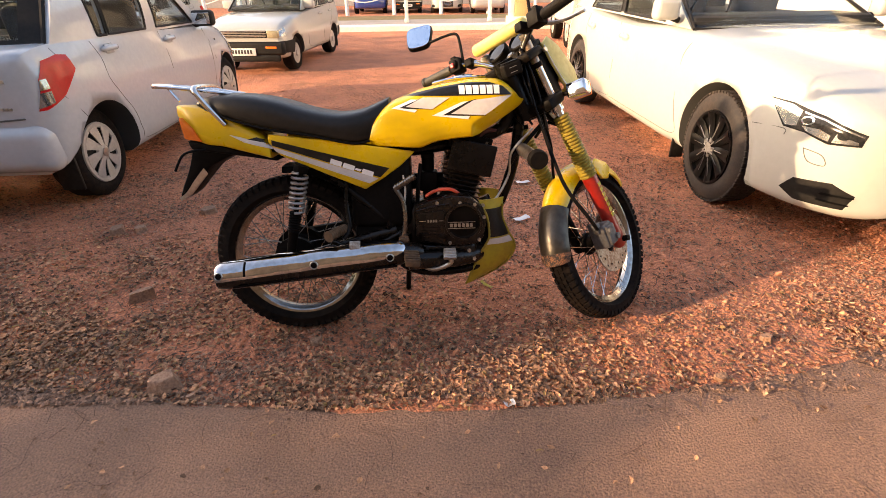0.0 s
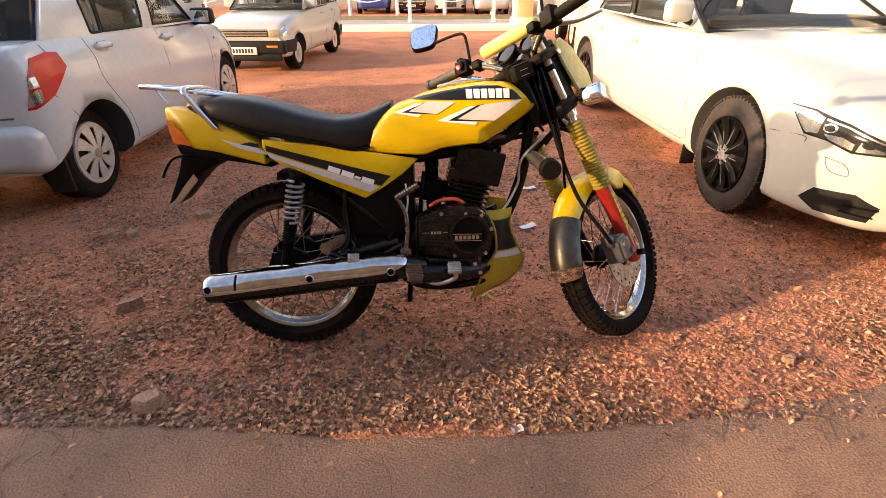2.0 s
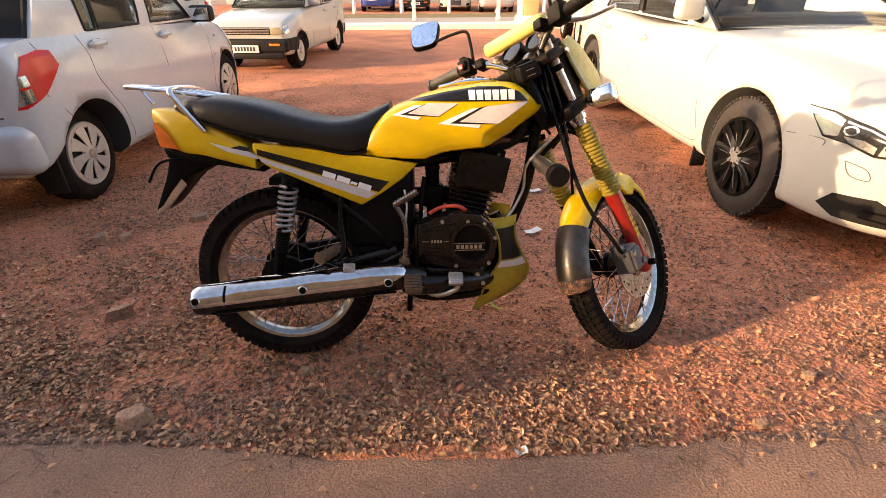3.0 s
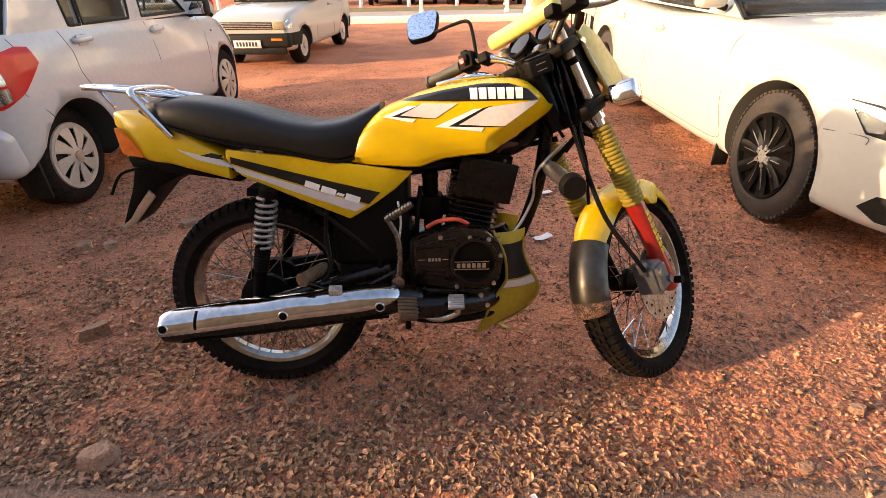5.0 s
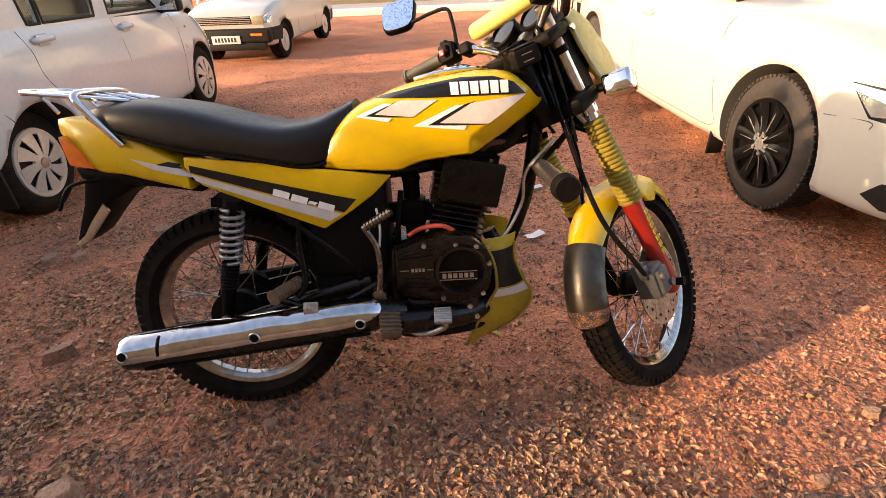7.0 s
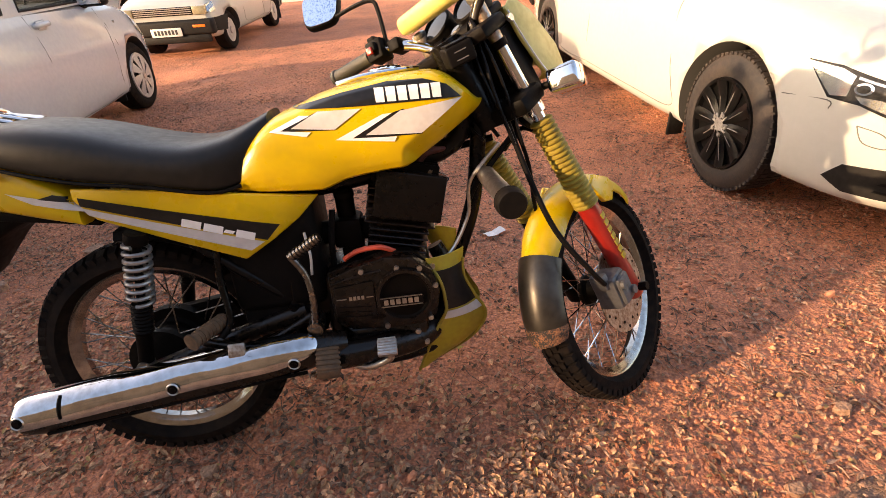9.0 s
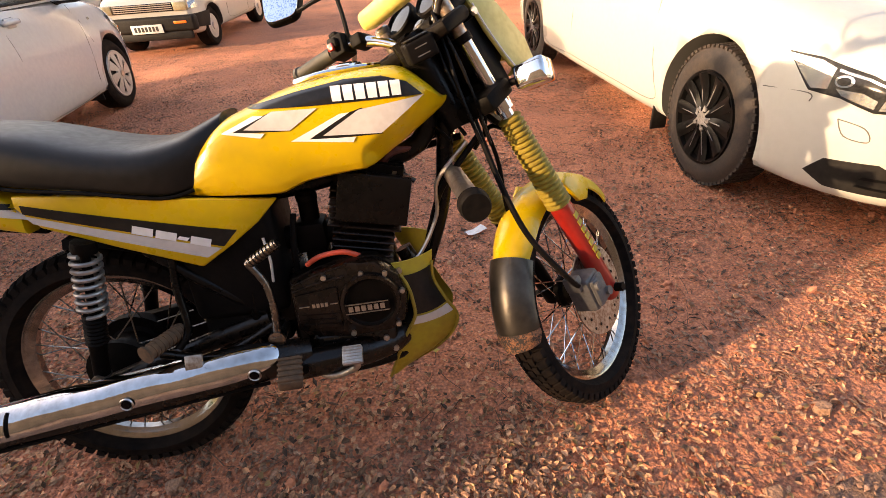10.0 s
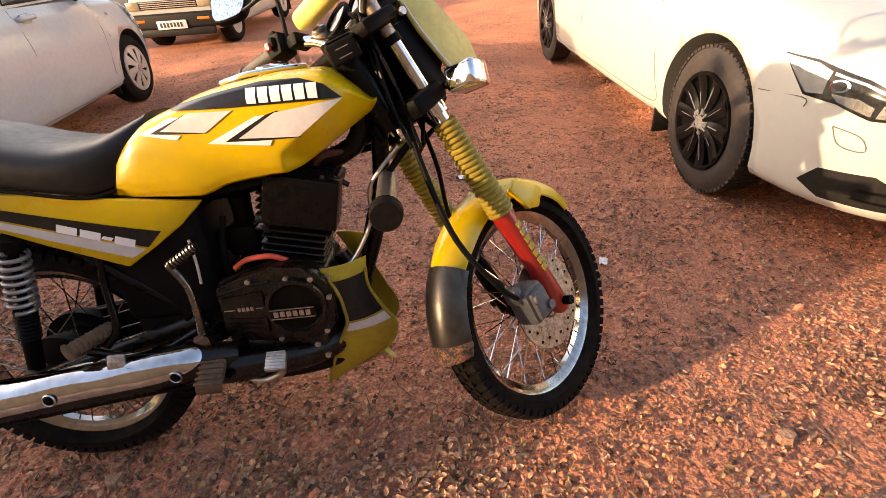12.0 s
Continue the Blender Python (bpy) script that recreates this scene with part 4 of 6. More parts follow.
# seat
SEAT = [(-0.219, 0.838, 0.854, 0.06), (-0.174, 0.818, 0.87, 0.098), (-0.094, 0.794, 0.878, 0.122), (0.026, 0.76, 0.8616, 0.134), (0.156, 0.738, 0.8236, 0.138), (0.246, 0.718, 0.8089, 0.136), (0.316, 0.708, 0.817, 0.126), (0.366, 0.731, 0.8347, 0.106), (0.411, 0.806, 0.8534, 0.072)]
SSEC = rounded([(0.0, 0.0), (.94, 0.0), (1.0, .18), (1.0, .55), (.90, .86), (.55, .99), (0.0, 1.0)], 2)
seat = part("seat", shell(SEAT, SSEC, 44), VINYL, bike, "long black vinyl seat", angle=60)
part("seat_piping", tube([(-.204, -.075, .842), (-.114, -.117, .802), (.026, -.136, .763), (.156, -.139, .741), (.286, -.132, .712), (.346, -.117, .718)], .004, 8), BLACKP, seat)

# side covers
COVER = [(0.018, .747), (0.182, .727), (0.328, .705), (0.422, .690), (0.493, .677), (0.447, .634), (0.387, .595), (0.323, .558), (0.182, .620), (0.050, .679), (0.015, .724)]
def cover_side(x, z):
    return -.128 + .02 * max(0, (x - .38)) / .13 * 1.0 + .006 * ((x - .2) / .2) ** 2
for sgn in (1, -1):
    vf = slab(COVER, -.012, .0, .004)
    v2 = [(x, (cover_side(x, z) + y + .012), z) for x, y, z in vf[0]], vf[1]
    sc = part("side_cover", v2 if sgn == 1 else mirrored(v2), YELLOW, bike, "yellow side cover with black and white stripes", angle=50)
    for out, mat_, lb in (([(0.028, .728), (0.406, .627), (0.375, .597), (0.028, .711)], DECAL_B, "black stripe"),
                          ([(0.028, .707), (0.369, .594), (0.338, .578), (0.040, .690)], DECAL_W, "white stripe")):
        s_ = sticker(out, cover_side, .0012)
        part("stripe", s_ if sgn == 1 else mirrored(s_), mat_, sc, lb)
    for i, wdt in enumerate((.036, .036, .018, .036)):
        x0 = .211 + (0, .041, .080, .102)[i]
        zc = .657 - (x0 - .211) * .355
        h = .0078 if i != 2 else .0026
        o = [(x0, zc - h), (x0 + wdt, zc - h - wdt * .355), (x0 + wdt + .006, zc + h - wdt * .355), (x0 + .006, zc + h)]
        s_ = sticker(o, cover_side, .0024, 1)
        part("emblem_bar", s_ if sgn == 1 else mirrored(s_), DECAL_T, sc, "white emblem block")

# tail
TAIL = [(-0.29, 0.806, 0.843, 0.055), (-0.255, 0.769, 0.842, 0.078), (-0.215, 0.721, 0.839, 0.092), (-0.141, 0.706, 0.831, 0.104), (-0.085, 0.694, 0.793, 0.116), (-0.035, 0.682, 0.763, 0.122), (-0.003, 0.674, 0.743, 0.124), (0.019, 0.668, 0.713, 0.124)]
LSEC = rounded([(0.0, 0.05), (.90, 0.0), (1.0, .12), (.96, .8), (.85, .97), (0.0, 1.0)], 1)
tail = part("tail", shell(TAIL, LSEC, 30), YELLOW, bike, "yellow tail section with stripes", angle=50)
ltside = side_of(TAIL, LSEC)
part("stripe", sticker([(-.112, .748), (.024, .716), (.029, .699), (-.06, .722)], ltside, .002), DECAL_W, tail, "white stripe")
part("stripe", sticker([(-.02, .738), (.027, .724), (.026, .716), (-.05, .732)], ltside, .002), DECAL_B, tail, "black stripe")
part("tail_lamp", slab([(-.272, .806), (-.262, .735), (-.206, .724), (-.232, .77)], -.098, .098, .006), ORANGE, bike, "orange wraparound tail lamp")
part("number_hanger", slab([(-.26, .73), (-.06, .690), (.03, .668), (.03, .655), (-.07, .672), (-.25, .70)], -.085, .085, .005), BLACKP, bike, "black undertray")
# rear mudguard
def tapered(vf, y0=0.0):
    return [(x, y0 + (y - y0) * (.62 + .38 * min(1, max(0, (z - .53) / .17))), z) for x, y, z in vf[0]], vf[1]


rm = part("rear_mudguard", tapered(slab([(-.06, .69), (-.140, .672), (-.206, .640), (-.253, .590), (-.292, .545), (-.330, .523), (-.338, .532), (-.306, .590), (-.278, .640), (-.258, .690), (-.243, .712), (-.10, .72)], -.078, .078, .012)), BLACKP, bike, "black rear mudguard with a worn silver edge")
part("mudguard_edge", tapered(slab([(-.220, .615), (-.262, .572), (-.296, .538), (-.332, .520), (-.337, .530), (-.306, .552), (-.274, .590), (-.229, .636)], -.0815, -.072, .002)), STEEL, rm, "worn silver edge")
part("reflector_stalk", tube([(-.20, -.09, .70), (-.262, -.115, .69), (-.300, -.118, .635)], .004, 8), BLACKP, rm)

# grab rack
rack = part("grab_rack", join(tube([(-.115, -.112, .778), (-.17, -.112, .845), (-.20, -.108, .888), (-.20, -.06, .898), (-.20, .06, .898), (-.20, .108, .888), (-.17, .112, .845), (-.115, .112, .778)], .0085, 10)), CHROME, bike, "chrome grab rack behind the seat")
part("rack_rail", tube([(-.10, -.07, .874), (-.20, -.09, .888), (-.33, -.075, .903), (-.355, -.03, .905), (-.355, .03, .905), (-.33, .075, .903), (-.20, .09, .888), (-.10, .07, .874)], .0055, 8), CHROME, rack)
for y in (-.045, .0, .045):
    part("rack_bar", tube([(-.36, y, .90), (-.20, y, .892), (-.12, y, .874)], .0045, 8), CHROME, rack)
for y in (-.07, .07):
    part("rack_stay", tube([(-.30, y, .899), (-.265, y * 1.1, .855)], .0045, 8), CHROME, rack)

# rear shock absorbers
for sgn in (1, -1):
    top, low = Vector((.117, -.128 * sgn, .645)), Vector((.048, -.128 * sgn, .335))
    d = (low - top).normalized()
    sh = part("shock_absorber", join(lathe([(.022, 0), (.024, .01), (.022, .024)], 20, along(top, low)), rod(top, low, .009, 12)), BLACKM, bike, "rear shock absorber with a grey coil spring")
    a = along(top, low)
    pts = []
    for k in range(8 * 14 + 1):
        q = k / (8 * 14)
        an = q * 8 * 2 * math.pi
        pts.append(a @ Vector((.0245 * math.cos(an), .0245 * math.sin(an), .025 + q * .135)))
    part("spring", tube(pts, .0048, 8, 1), SPRING, sh, "grey coil spring")
    prof = [(.019, .162)]
    for k in range(8):
        prof += [(.022, .166 + k * .009), (.018, .171 + k * .009)]
    part("damper_body", lathe(prof + [(.017, .245), (.016, .31)], 20, a), BLACKM, sh)
    part("mount_eye", rod(low + Vector((0, .016, 0)), low - Vector((0, .022, 0)), .013, 14), STEEL, sh)

# frame
fr = part("frame", join(tube([fork(.70, 0, -.06), (.80, 0, .74), (.55, 0, .68), (.40, 0, .67)], .022, 12)), BLACKG, bike, "black tubular frame")
part("down_tube", tube([fork(.60, 0, -.06), (.84, 0, .60), (.785, 0, .44), (.74, 0, .30)], .019, 12), BLACKG, fr)
for sgn in (1, -1):
    part("cradle_tube", tube([(.74, -.04 * sgn, .32), (.70, -.08 * sgn, .255), (.50, -.09 * sgn, .245), (.40, -.09 * sgn, .33), (.40, -.09 * sgn, .52), (.42, -.07 * sgn, .66)], .014, 10), BLACKG, fr)
    part("seat_tube", tube([(.42, -.08 * sgn, .66), (.15, -.10 * sgn, .68), (-.18, -.08 * sgn, .735)], .012, 10), BLACKG, fr)
    part("rear_stay", tube([(.15, -.10 * sgn, .66), (.30, -.10 * sgn, .52), (.41, -.09 * sgn, .42)], .012, 10), BLACKG, fr)
    part("peg_bracket", tube([(.262, -.105 * sgn, .60), (.253, -.115 * sgn, .52), (.262, -.14 * sgn, .43), (.24, -.16 * sgn, .395)], .0085, 10), BLACKG, fr)
    arm = part("swing_arm", join(tube([(.045, -.105 * sgn, .298), (.20, -.10 * sgn, .345), (.42, -.09 * sgn, .40)], .018, 12, flat=1.25)), BROWNM, bike, "oily black swing arm")
    part("lower_stay", tube([(.20, -.16 * sgn, .39), (.30, -.13 * sgn, .345), (.44, -.11 * sgn, .40)], .010, 10), BROWNM, arm)
part("air_box", box(.265, .475, -.105, .105, .415, .675, .025, 3), BLACKP, bike, "black air box under the side cover")
part("inner_mudguard", loft([[(AX_R.x + r_ * math.cos(radians(a)), y, AX_R.z + r_ * math.sin(radians(a))) for r_, y in ((.318, -.07), (.335, -.06), (.338, 0), (.335, .06), (.318, .07), (.314, .066), (.333, 0), (.314, -.066))] for a in range(14, 98, 6)]), BLACKP, bike, "black inner mudguard")

# unseen far-side plate, added to darken what shows through the rear wheel
part("chain_case", join(slab([(-.05, .34), (.0, .37), (.20, .40), (.50, .43), (.50, .33), (.20, .27), (-.02, .235), (-.05, .26)], .055, .085, .006), rod((.045, .03, .298), (.045, .056, .298), .095, 32)), BLACKM, bike, "black chain case added to darken the gap behind the spokes")
part("brake_plate", lathe([(.078, .0), (.078, .012), (.06, .018), (.03, .026), (0, .027)], 32, pose(.045, -.046, .298, 90, 0, 0)), BLACKM, bike, "black rear brake plate")
part("brake_arm", tube([(.045, -.075, .298), (.10, -.08, .255), (.16, -.082, .26)], [.009, .007, .005], 8), STEEL, bike, "steel brake arm")
part("battery_tray", box(.27, .46, -.09, .10, .33, .43, .02), BLACKP, bike, "black tray under the air box")

# engine
eng = part("engine", join(box(.46, .72, -.10, .12, .30, .50, .035, 3), box(.50, .68, -.09, .10, .27, .33, .02), box(.42, .50, -.09, .09, .38, .47, .02)), BROWNM, bike, "oily black two-stroke engine")
cc = [(.488, .496), (.486, .392), (.504, .370), (.590, .354), (.690, .356), (.722, .380), (.732, .440), (.718, .492), (.672, .528), (.610, .534), (.548, .518)]
part("clutch_cover", slab(cc, -.143, -.09, .008), BROWNM, eng, "oily black clutch cover")
part("cover_flange", slab([(.607 + (x - .607) * 1.035, .446 + (z - .446) * 1.035) for x, z in cc], -.112, -.086, .004), BLACKM, eng)
part("cover_panel", slab([(.494, .394), (.584, .384), (.586, .484), (.494, .474)], -.149, -.141, .003), BROWNM, eng, "raised rectangular panel on the cover")
part("cover_ridge", tube([(.492, -.144, .482), (.548, -.146, .497), (.604, -.146, .505)], .0034, 8, 4), BROWNM, eng)
part("cover_ridge", tube([(.492, -.140, .494), (.548, -.141, .514), (.612, -.141, .529)], .0028, 8, 4), BROWNM, eng)
for k in range(3):
    part("cover_rib", tube([(.503, -.1490, .404 + k * .012), (.575, -.1490, .398 + k * .012)], .0014, 6), BLACKM, eng)
part("cover_boss", lathe([(.078, -.02), (.078, .006), (.070, .014), (.062, .012), (.060, .010), (.0, .012)], 40, pose(.652, -.143, .441, 90, 0, 0) @ Matrix.Diagonal((.84, .84, 1, 1))), BLACKM, eng, "round clutch cover boss")
part("cover_ring", lathe([(.066, .012), (.068, .0165), (.076, .0155), (.078, .010)], 40, pose(.652, -.143, .441, 90, 0, 0) @ Matrix.Diagonal((.84, .84, 1, 1)), close=True), BROWNM, eng)
part("emblem_plate", box(.595, .692, -.1605, -.157, .420, .444, .001), BLACKG, eng, smooth=False)
for z in (.421, .4425):
    part("emblem_line", box(.597, .690, -.163, -.160, z, z + .0016), STEEL, eng, "silver line")
for i in range(6):
    part("emblem_bar", box(.604 + i * .0135, .6135 + i * .0135, -.163, -.160, .4265, .4385), STEEL, eng, "silver emblem block")
part("emblem_line", box(.500, .522, -.1515, -.148, .446, .4476), STEEL, eng, "silver line")
part("emblem_line", box(.566, .582, -.1515, -.148, .446, .4476), STEEL, eng, "silver line")
for i in range(4):
    part("emblem_bar", box(.528 + i * .0090, .534 + i * .0090, -.1515, -.148, .4425, .451), STEEL, eng, "silver emblem block")
for x, z in ((.604, .366), (.705, .375), (.722, .455), (.640, .506), (.562, .508), (.690, .500)):
    part("bolt", join(rod((x, -.143, z), (x, -.151, z), .006, 10), rod((x, -.150, z), (x, -.153, z), .0035, 6)), STEEL, eng)
part("lower_case", join(box(.50, .70, -.125, .10, .285, .36, .022, 3), box(.455, .53, -.12, .08, .27, .33, .015)), BROWNM, eng, "oily black lower crankcase")
for x, z in ((.535, .300), (.625, .312), (.672, .330), (.690, .300)):
    part("bolt", join(rod((x, -.122, z), (x, -.131, z), .007, 10), rod((x, -.130, z), (x, -.134, z), .004, 6)), STEEL, eng)
for k in range(3):
    part("case_web", box(.50 + k * .07, .506 + k * .07, -.128, -.10, .29, .345, .002), BROWNM, eng)
# finned cylinder leaning forward
CY = pose(.640, 0, .495, 0, 13, 0)
cyl = part("cylinder", box(-.055, .055, -.065, .065, 0, .17, .015), BLACKM, eng, "black finned cylinder", m=CY, smooth=False)
for i in range(11):
    w_ = .078 if i > 4 else .066
    part("fin", box(-w_ - .004, w_, -.088, .088, .012 + i * .0155, .0165 + i * .0155, .0018, 1), BROWNM, cyl, m=CY, smooth=False)
head_ = part("cylinder_head", box(-.076, .080, -.082, .082, .180, .208, .006), BLACKM, eng, "black cylinder head", m=CY, smooth=False)
for i in range(7):
    part("fin", box(-.07, .07, -.075 + i * .025, -.069 + i * .025, .200, .232, .002, 1), BLACKM, head_, m=CY, smooth=False)
for x in (-.05, .05):
    part("head_nut", rod((x, -.07, .206), (x, -.07, .222), .008, 6), DARKST, head_, m=CY)
part("shroud", join(box(-.066, .088, -.098, -.089, .108, .214, .004), box(-.070, .088, -.098, -.060, .208, .214, .003), box(.082, .088, -.094, -.03, .108, .210, .002)), BLACKG, eng, "glossy black cylinder side plate", m=CY)
part("spark_plug", tube([CY @ Vector((.02, -.03, .215)), CY @ Vector((.035, -.03, .25)), CY @ Vector((.075, -.02, .262)), (.80, .0, .735)], [.010, .012, .006, .004], 8), RUSTR, eng, "red plug cap and lead")
carb = part("carburettor", join(box(.50, .57, -.055, .03, .53, .60, .012), rod((.45, -.01, .56), (.62, -.01, .565), .028, 18), rod((.535, -.01, .60), (.535, -.01, .645), .022, 16), box(.515, .565, -.045, .025, .495, .535, .01)), BLACKM, bike, "sooty black carburettor")
part("carb_cap", lathe([(.024, 0), (.024, .012), (.016, .02)], 16, pose(.535, -.01, .645)), BLACKP, carb)
part("hose", tube([(.535, -.01, .66), (.55, -.02, .69), (.62, -.03, .69), (.70, -.04, .68)], .004, 8), BLACKP, carb)
part("hose", tube([(.51, -.06, .63), (.50, -.075, .56), (.495, -.07, .50)], .007, 8), BLACKP, carb)
part("hose", tube([(.45, -.11, .60), (.456, -.118, .55), (.45, -.112, .50)], .003, 8), DECAL_W, carb, "clear breather hose")
part("red_hose", tube([(.525, -.10, .523), (.56, -.115, .545), (.61, -.115, .548), (.645, -.10, .525)], .006, 10), REDW, eng, "bright red rubber hose")
# exhaust
part("exhaust_pipe", tube([(.735, -.01, .50), (.765, -.02, .42), (.745, -.045, .34), (.69, -.09, .305), (.60, -.135, .308), (.46, -.165, .315)], [.02, .022, .026, .032, .034, .034], 16), BROWNM, bike, "black exhaust pipe under the engine")
mp = [(.50, -.150, .335), (.45, -.168, .346), (.40, -.178, .348), (.25, -.190, .337), (.05, -.203, .319), (-.12, -.214, .303), (-.178, -.218, .297)]
muf = part("muffler", tube([(x, y + .004, z - .013 * min(1, max(0, (.47 - x) / .1))) for x, y, z in mp], [.030, .035, .040, .043, .044, .043, .039, .031], 26, 6), BROWNM, bike, "black muffler with a long chrome heat shield")
part("lower_seam", tube([(.42, -.205, .308), (.25, -.222, .300), (.05, -.236, .282), (-.12, -.246, .266)], .004, 8), BLACKM, muf)


def shield_at(f):
    """Middle and radius of the heat shield, f from its point to its rear end."""
    path = smooth_path(mp[1:], 8)
    k = f * (len(path) - 1)
    a = min(int(k), len(path) - 2)
    return path[a].lerp(path[a + 1], k - a), interp([(0, .038), (.12, .043), (.3, .0465), (.85, .0465), (.96, .041), (1.0, .032)], f)[0]


hs = []
for i in range(49):
    f = i / 48
    p, r = shield_at(f)
    span = 55 * min(1.0, .10 + .9 * min(1, f / .26) ** .6)
    mid = 137
    out = [radians(mid - span + 2 * span * j / 16) for j in range(17)]
    wave = lambda a: r * (1 + .055 * noise.noise((p.x * 9, a * 1.1, 0)) + .016 * noise.noise((p.x * 24, a * 2.2, 5.0)))
    hs.append([(p.x, p.y + wave(a) * math.cos(a), p.z + wave(a) * math.sin(a)) for a in out] + [(p.x, p.y + (r - .003) * math.cos(a), p.z + (r - .003) * math.sin(a)) for a in reversed(out)])
hshield = part("heat_shield", loft(hs), SHIELD, muf, "polished chrome heat shield")


def on_shield(f, degrees, lift=0.0):
    p, r = shield_at(f)
    a = radians(degrees)
    n_ = Vector((0, math.cos(a), math.sin(a)))
    return p + n_ * (r + lift), n_


for f, a_ in ((.885, 166), (.50, 174), (.20, 184)):
    p, n_ = on_shield(f, a_)
    part("bolt", join(rod(p - n_ * .002, p + n_ * .003, .0095, 16), rod(p + n_ * .002, p + n_ * .005, .0065, 8)), BLACKM, hshield)
    part("washer", lathe([(.0095, .001), (.012, .0035), (.014, .001)], 18, along(p, p + n_), close=True), STEEL, hshield)
part("slot", tube([on_shield(.735, a, -.001)[0] for a in range(120, 182, 10)], .0042, 8), BLACKM, hshield, "dark slot across the shield")
part("lozenge", tube([on_shield(.29 + .045 * math.cos(a * .524), 132 + 7 * math.sin(a * .524), -.001)[0] for a in range(13)], .0017, 6), BLACKM, hshield)
part("bracket_tab", box(-.018, .018, -.004, .004, -.016, .022, .003, m=Matrix.Translation(on_shield(.36, 120)[0]) @ pose(0, 0, 0, -25, 0, 0)), RUSTY, hshield, "stained mounting tab")
part("tail_pipe", rod((-.175, -.218, .297), (-.186, -.2185, .296), .016, 16), BLACKM, muf)

# pegs, pedals, kick starter, stand
for sgn in (1, -1):
    p0, p1 = Vector((.245, -.13 * sgn, .425)), Vector((.203, -.210 * sgn, .421))
    pr = part("passenger_peg", join(rod(p0, p1, .015, 16), rod(p1, p1 + (p1 - p0) * .05, .019, 16)), PEGR, bike, "muddy ribbed rubber passenger peg")
    for k in range(8):
        part("rib", rod(p0.lerp(p1, k / 9 + .06), p0.lerp(p1, k / 9 + .10), .0172, 16), PEGR, pr)
    RPM = pose(.472, -.225 * sgn, .340, 12, 8 * sgn, 10 * sgn)
    rp = part("rider_peg", box(-.024, .024, -.038, .042, -.014, .010, .006), PEGR, bike, "muddy ribbed rubber footpeg", m=RPM)
    for k in range(5):
        part("rib", box(-.026, .026, -.034 + k * .015, -.027 + k * .015, .008, .0145, .002, 1), PEGR, rp, m=RPM)
    part("peg_bar", tube([(.50, -.10 * sgn, .29), (.495, -.20 * sgn, .325)], .010, 10), BLACKM, rp)
bpd = part("brake_pedal", tube([(.47, -.13, .30), (.54, -.17, .28), (.60, -.19, .305), (.602, -.195, .325)], .008, 10), STEEL, bike, "steel rear brake pedal")
PPM = pose(.600, -.20, .342, 35, 0, 0)
pp = part("pedal_pad", box(-.022, .022, -.02, .02, -.006, .008, .004), STEEL, bpd, "ribbed steel pedal pad", m=PPM)
for k in range(6):
    part("rib", box(-.020, .020, -.018 + k * .007, -.0145 + k * .007, .007, .0105, .001, 1), STEEL, pp, m=PPM)
kl = part("kick_lever", tube([(.446, -.162, .398), (.454, -.170, .46), (.449, -.166, .52), (.424, -.160, .566)], [.010, .0075, .007, .008], 12), DARKST, bike, "worn dark steel kick-start lever")
k0, k1 = Vector((.428, -.160, .568)), Vector((.492, -.169, .606))
kp = part("kick_pad", rod(k0 - (k1 - k0) * .1, k1, .009, 14), DARKST, kl, "ribbed kick-start pad")
for k in range(8):
    part("rib", rod(k0.lerp(k1, k / 8), k0.lerp(k1, k / 8 + .07), .0115, 14), DARKST, kp)
part("kick_boss", join(rod((.446, -.11, .391), (.446, -.174, .391), .018, 14), box(.430, .462, -.177, -.157, .376, .400, .006)), DARKST, kl)
part("side_stand", tube([(.46, .10, .26), (.44, .19, .12), (.43, .265, -.045)], .011, 10), BLACKM, bike, "black side stand")
part("centre_stand", tube([(.50, -.08, .25), (.56, -.085, .235), (.585, -.08, .245)], .012, 10), BLACKM, bike)

# belly shield
def pan(f, s):
    """f from top to bottom, s along the side to the nose."""
    x0, x1, z = interp([(0, .705, .800, .508), (.25, .735, .795, .445), (.5, .742, .825, .372), (.68, .715, .850, .318), (.85, .685, .81, .245), (1.0, .664, .71, .182)], f)
    return x0 + (x1 - x0) * s, z


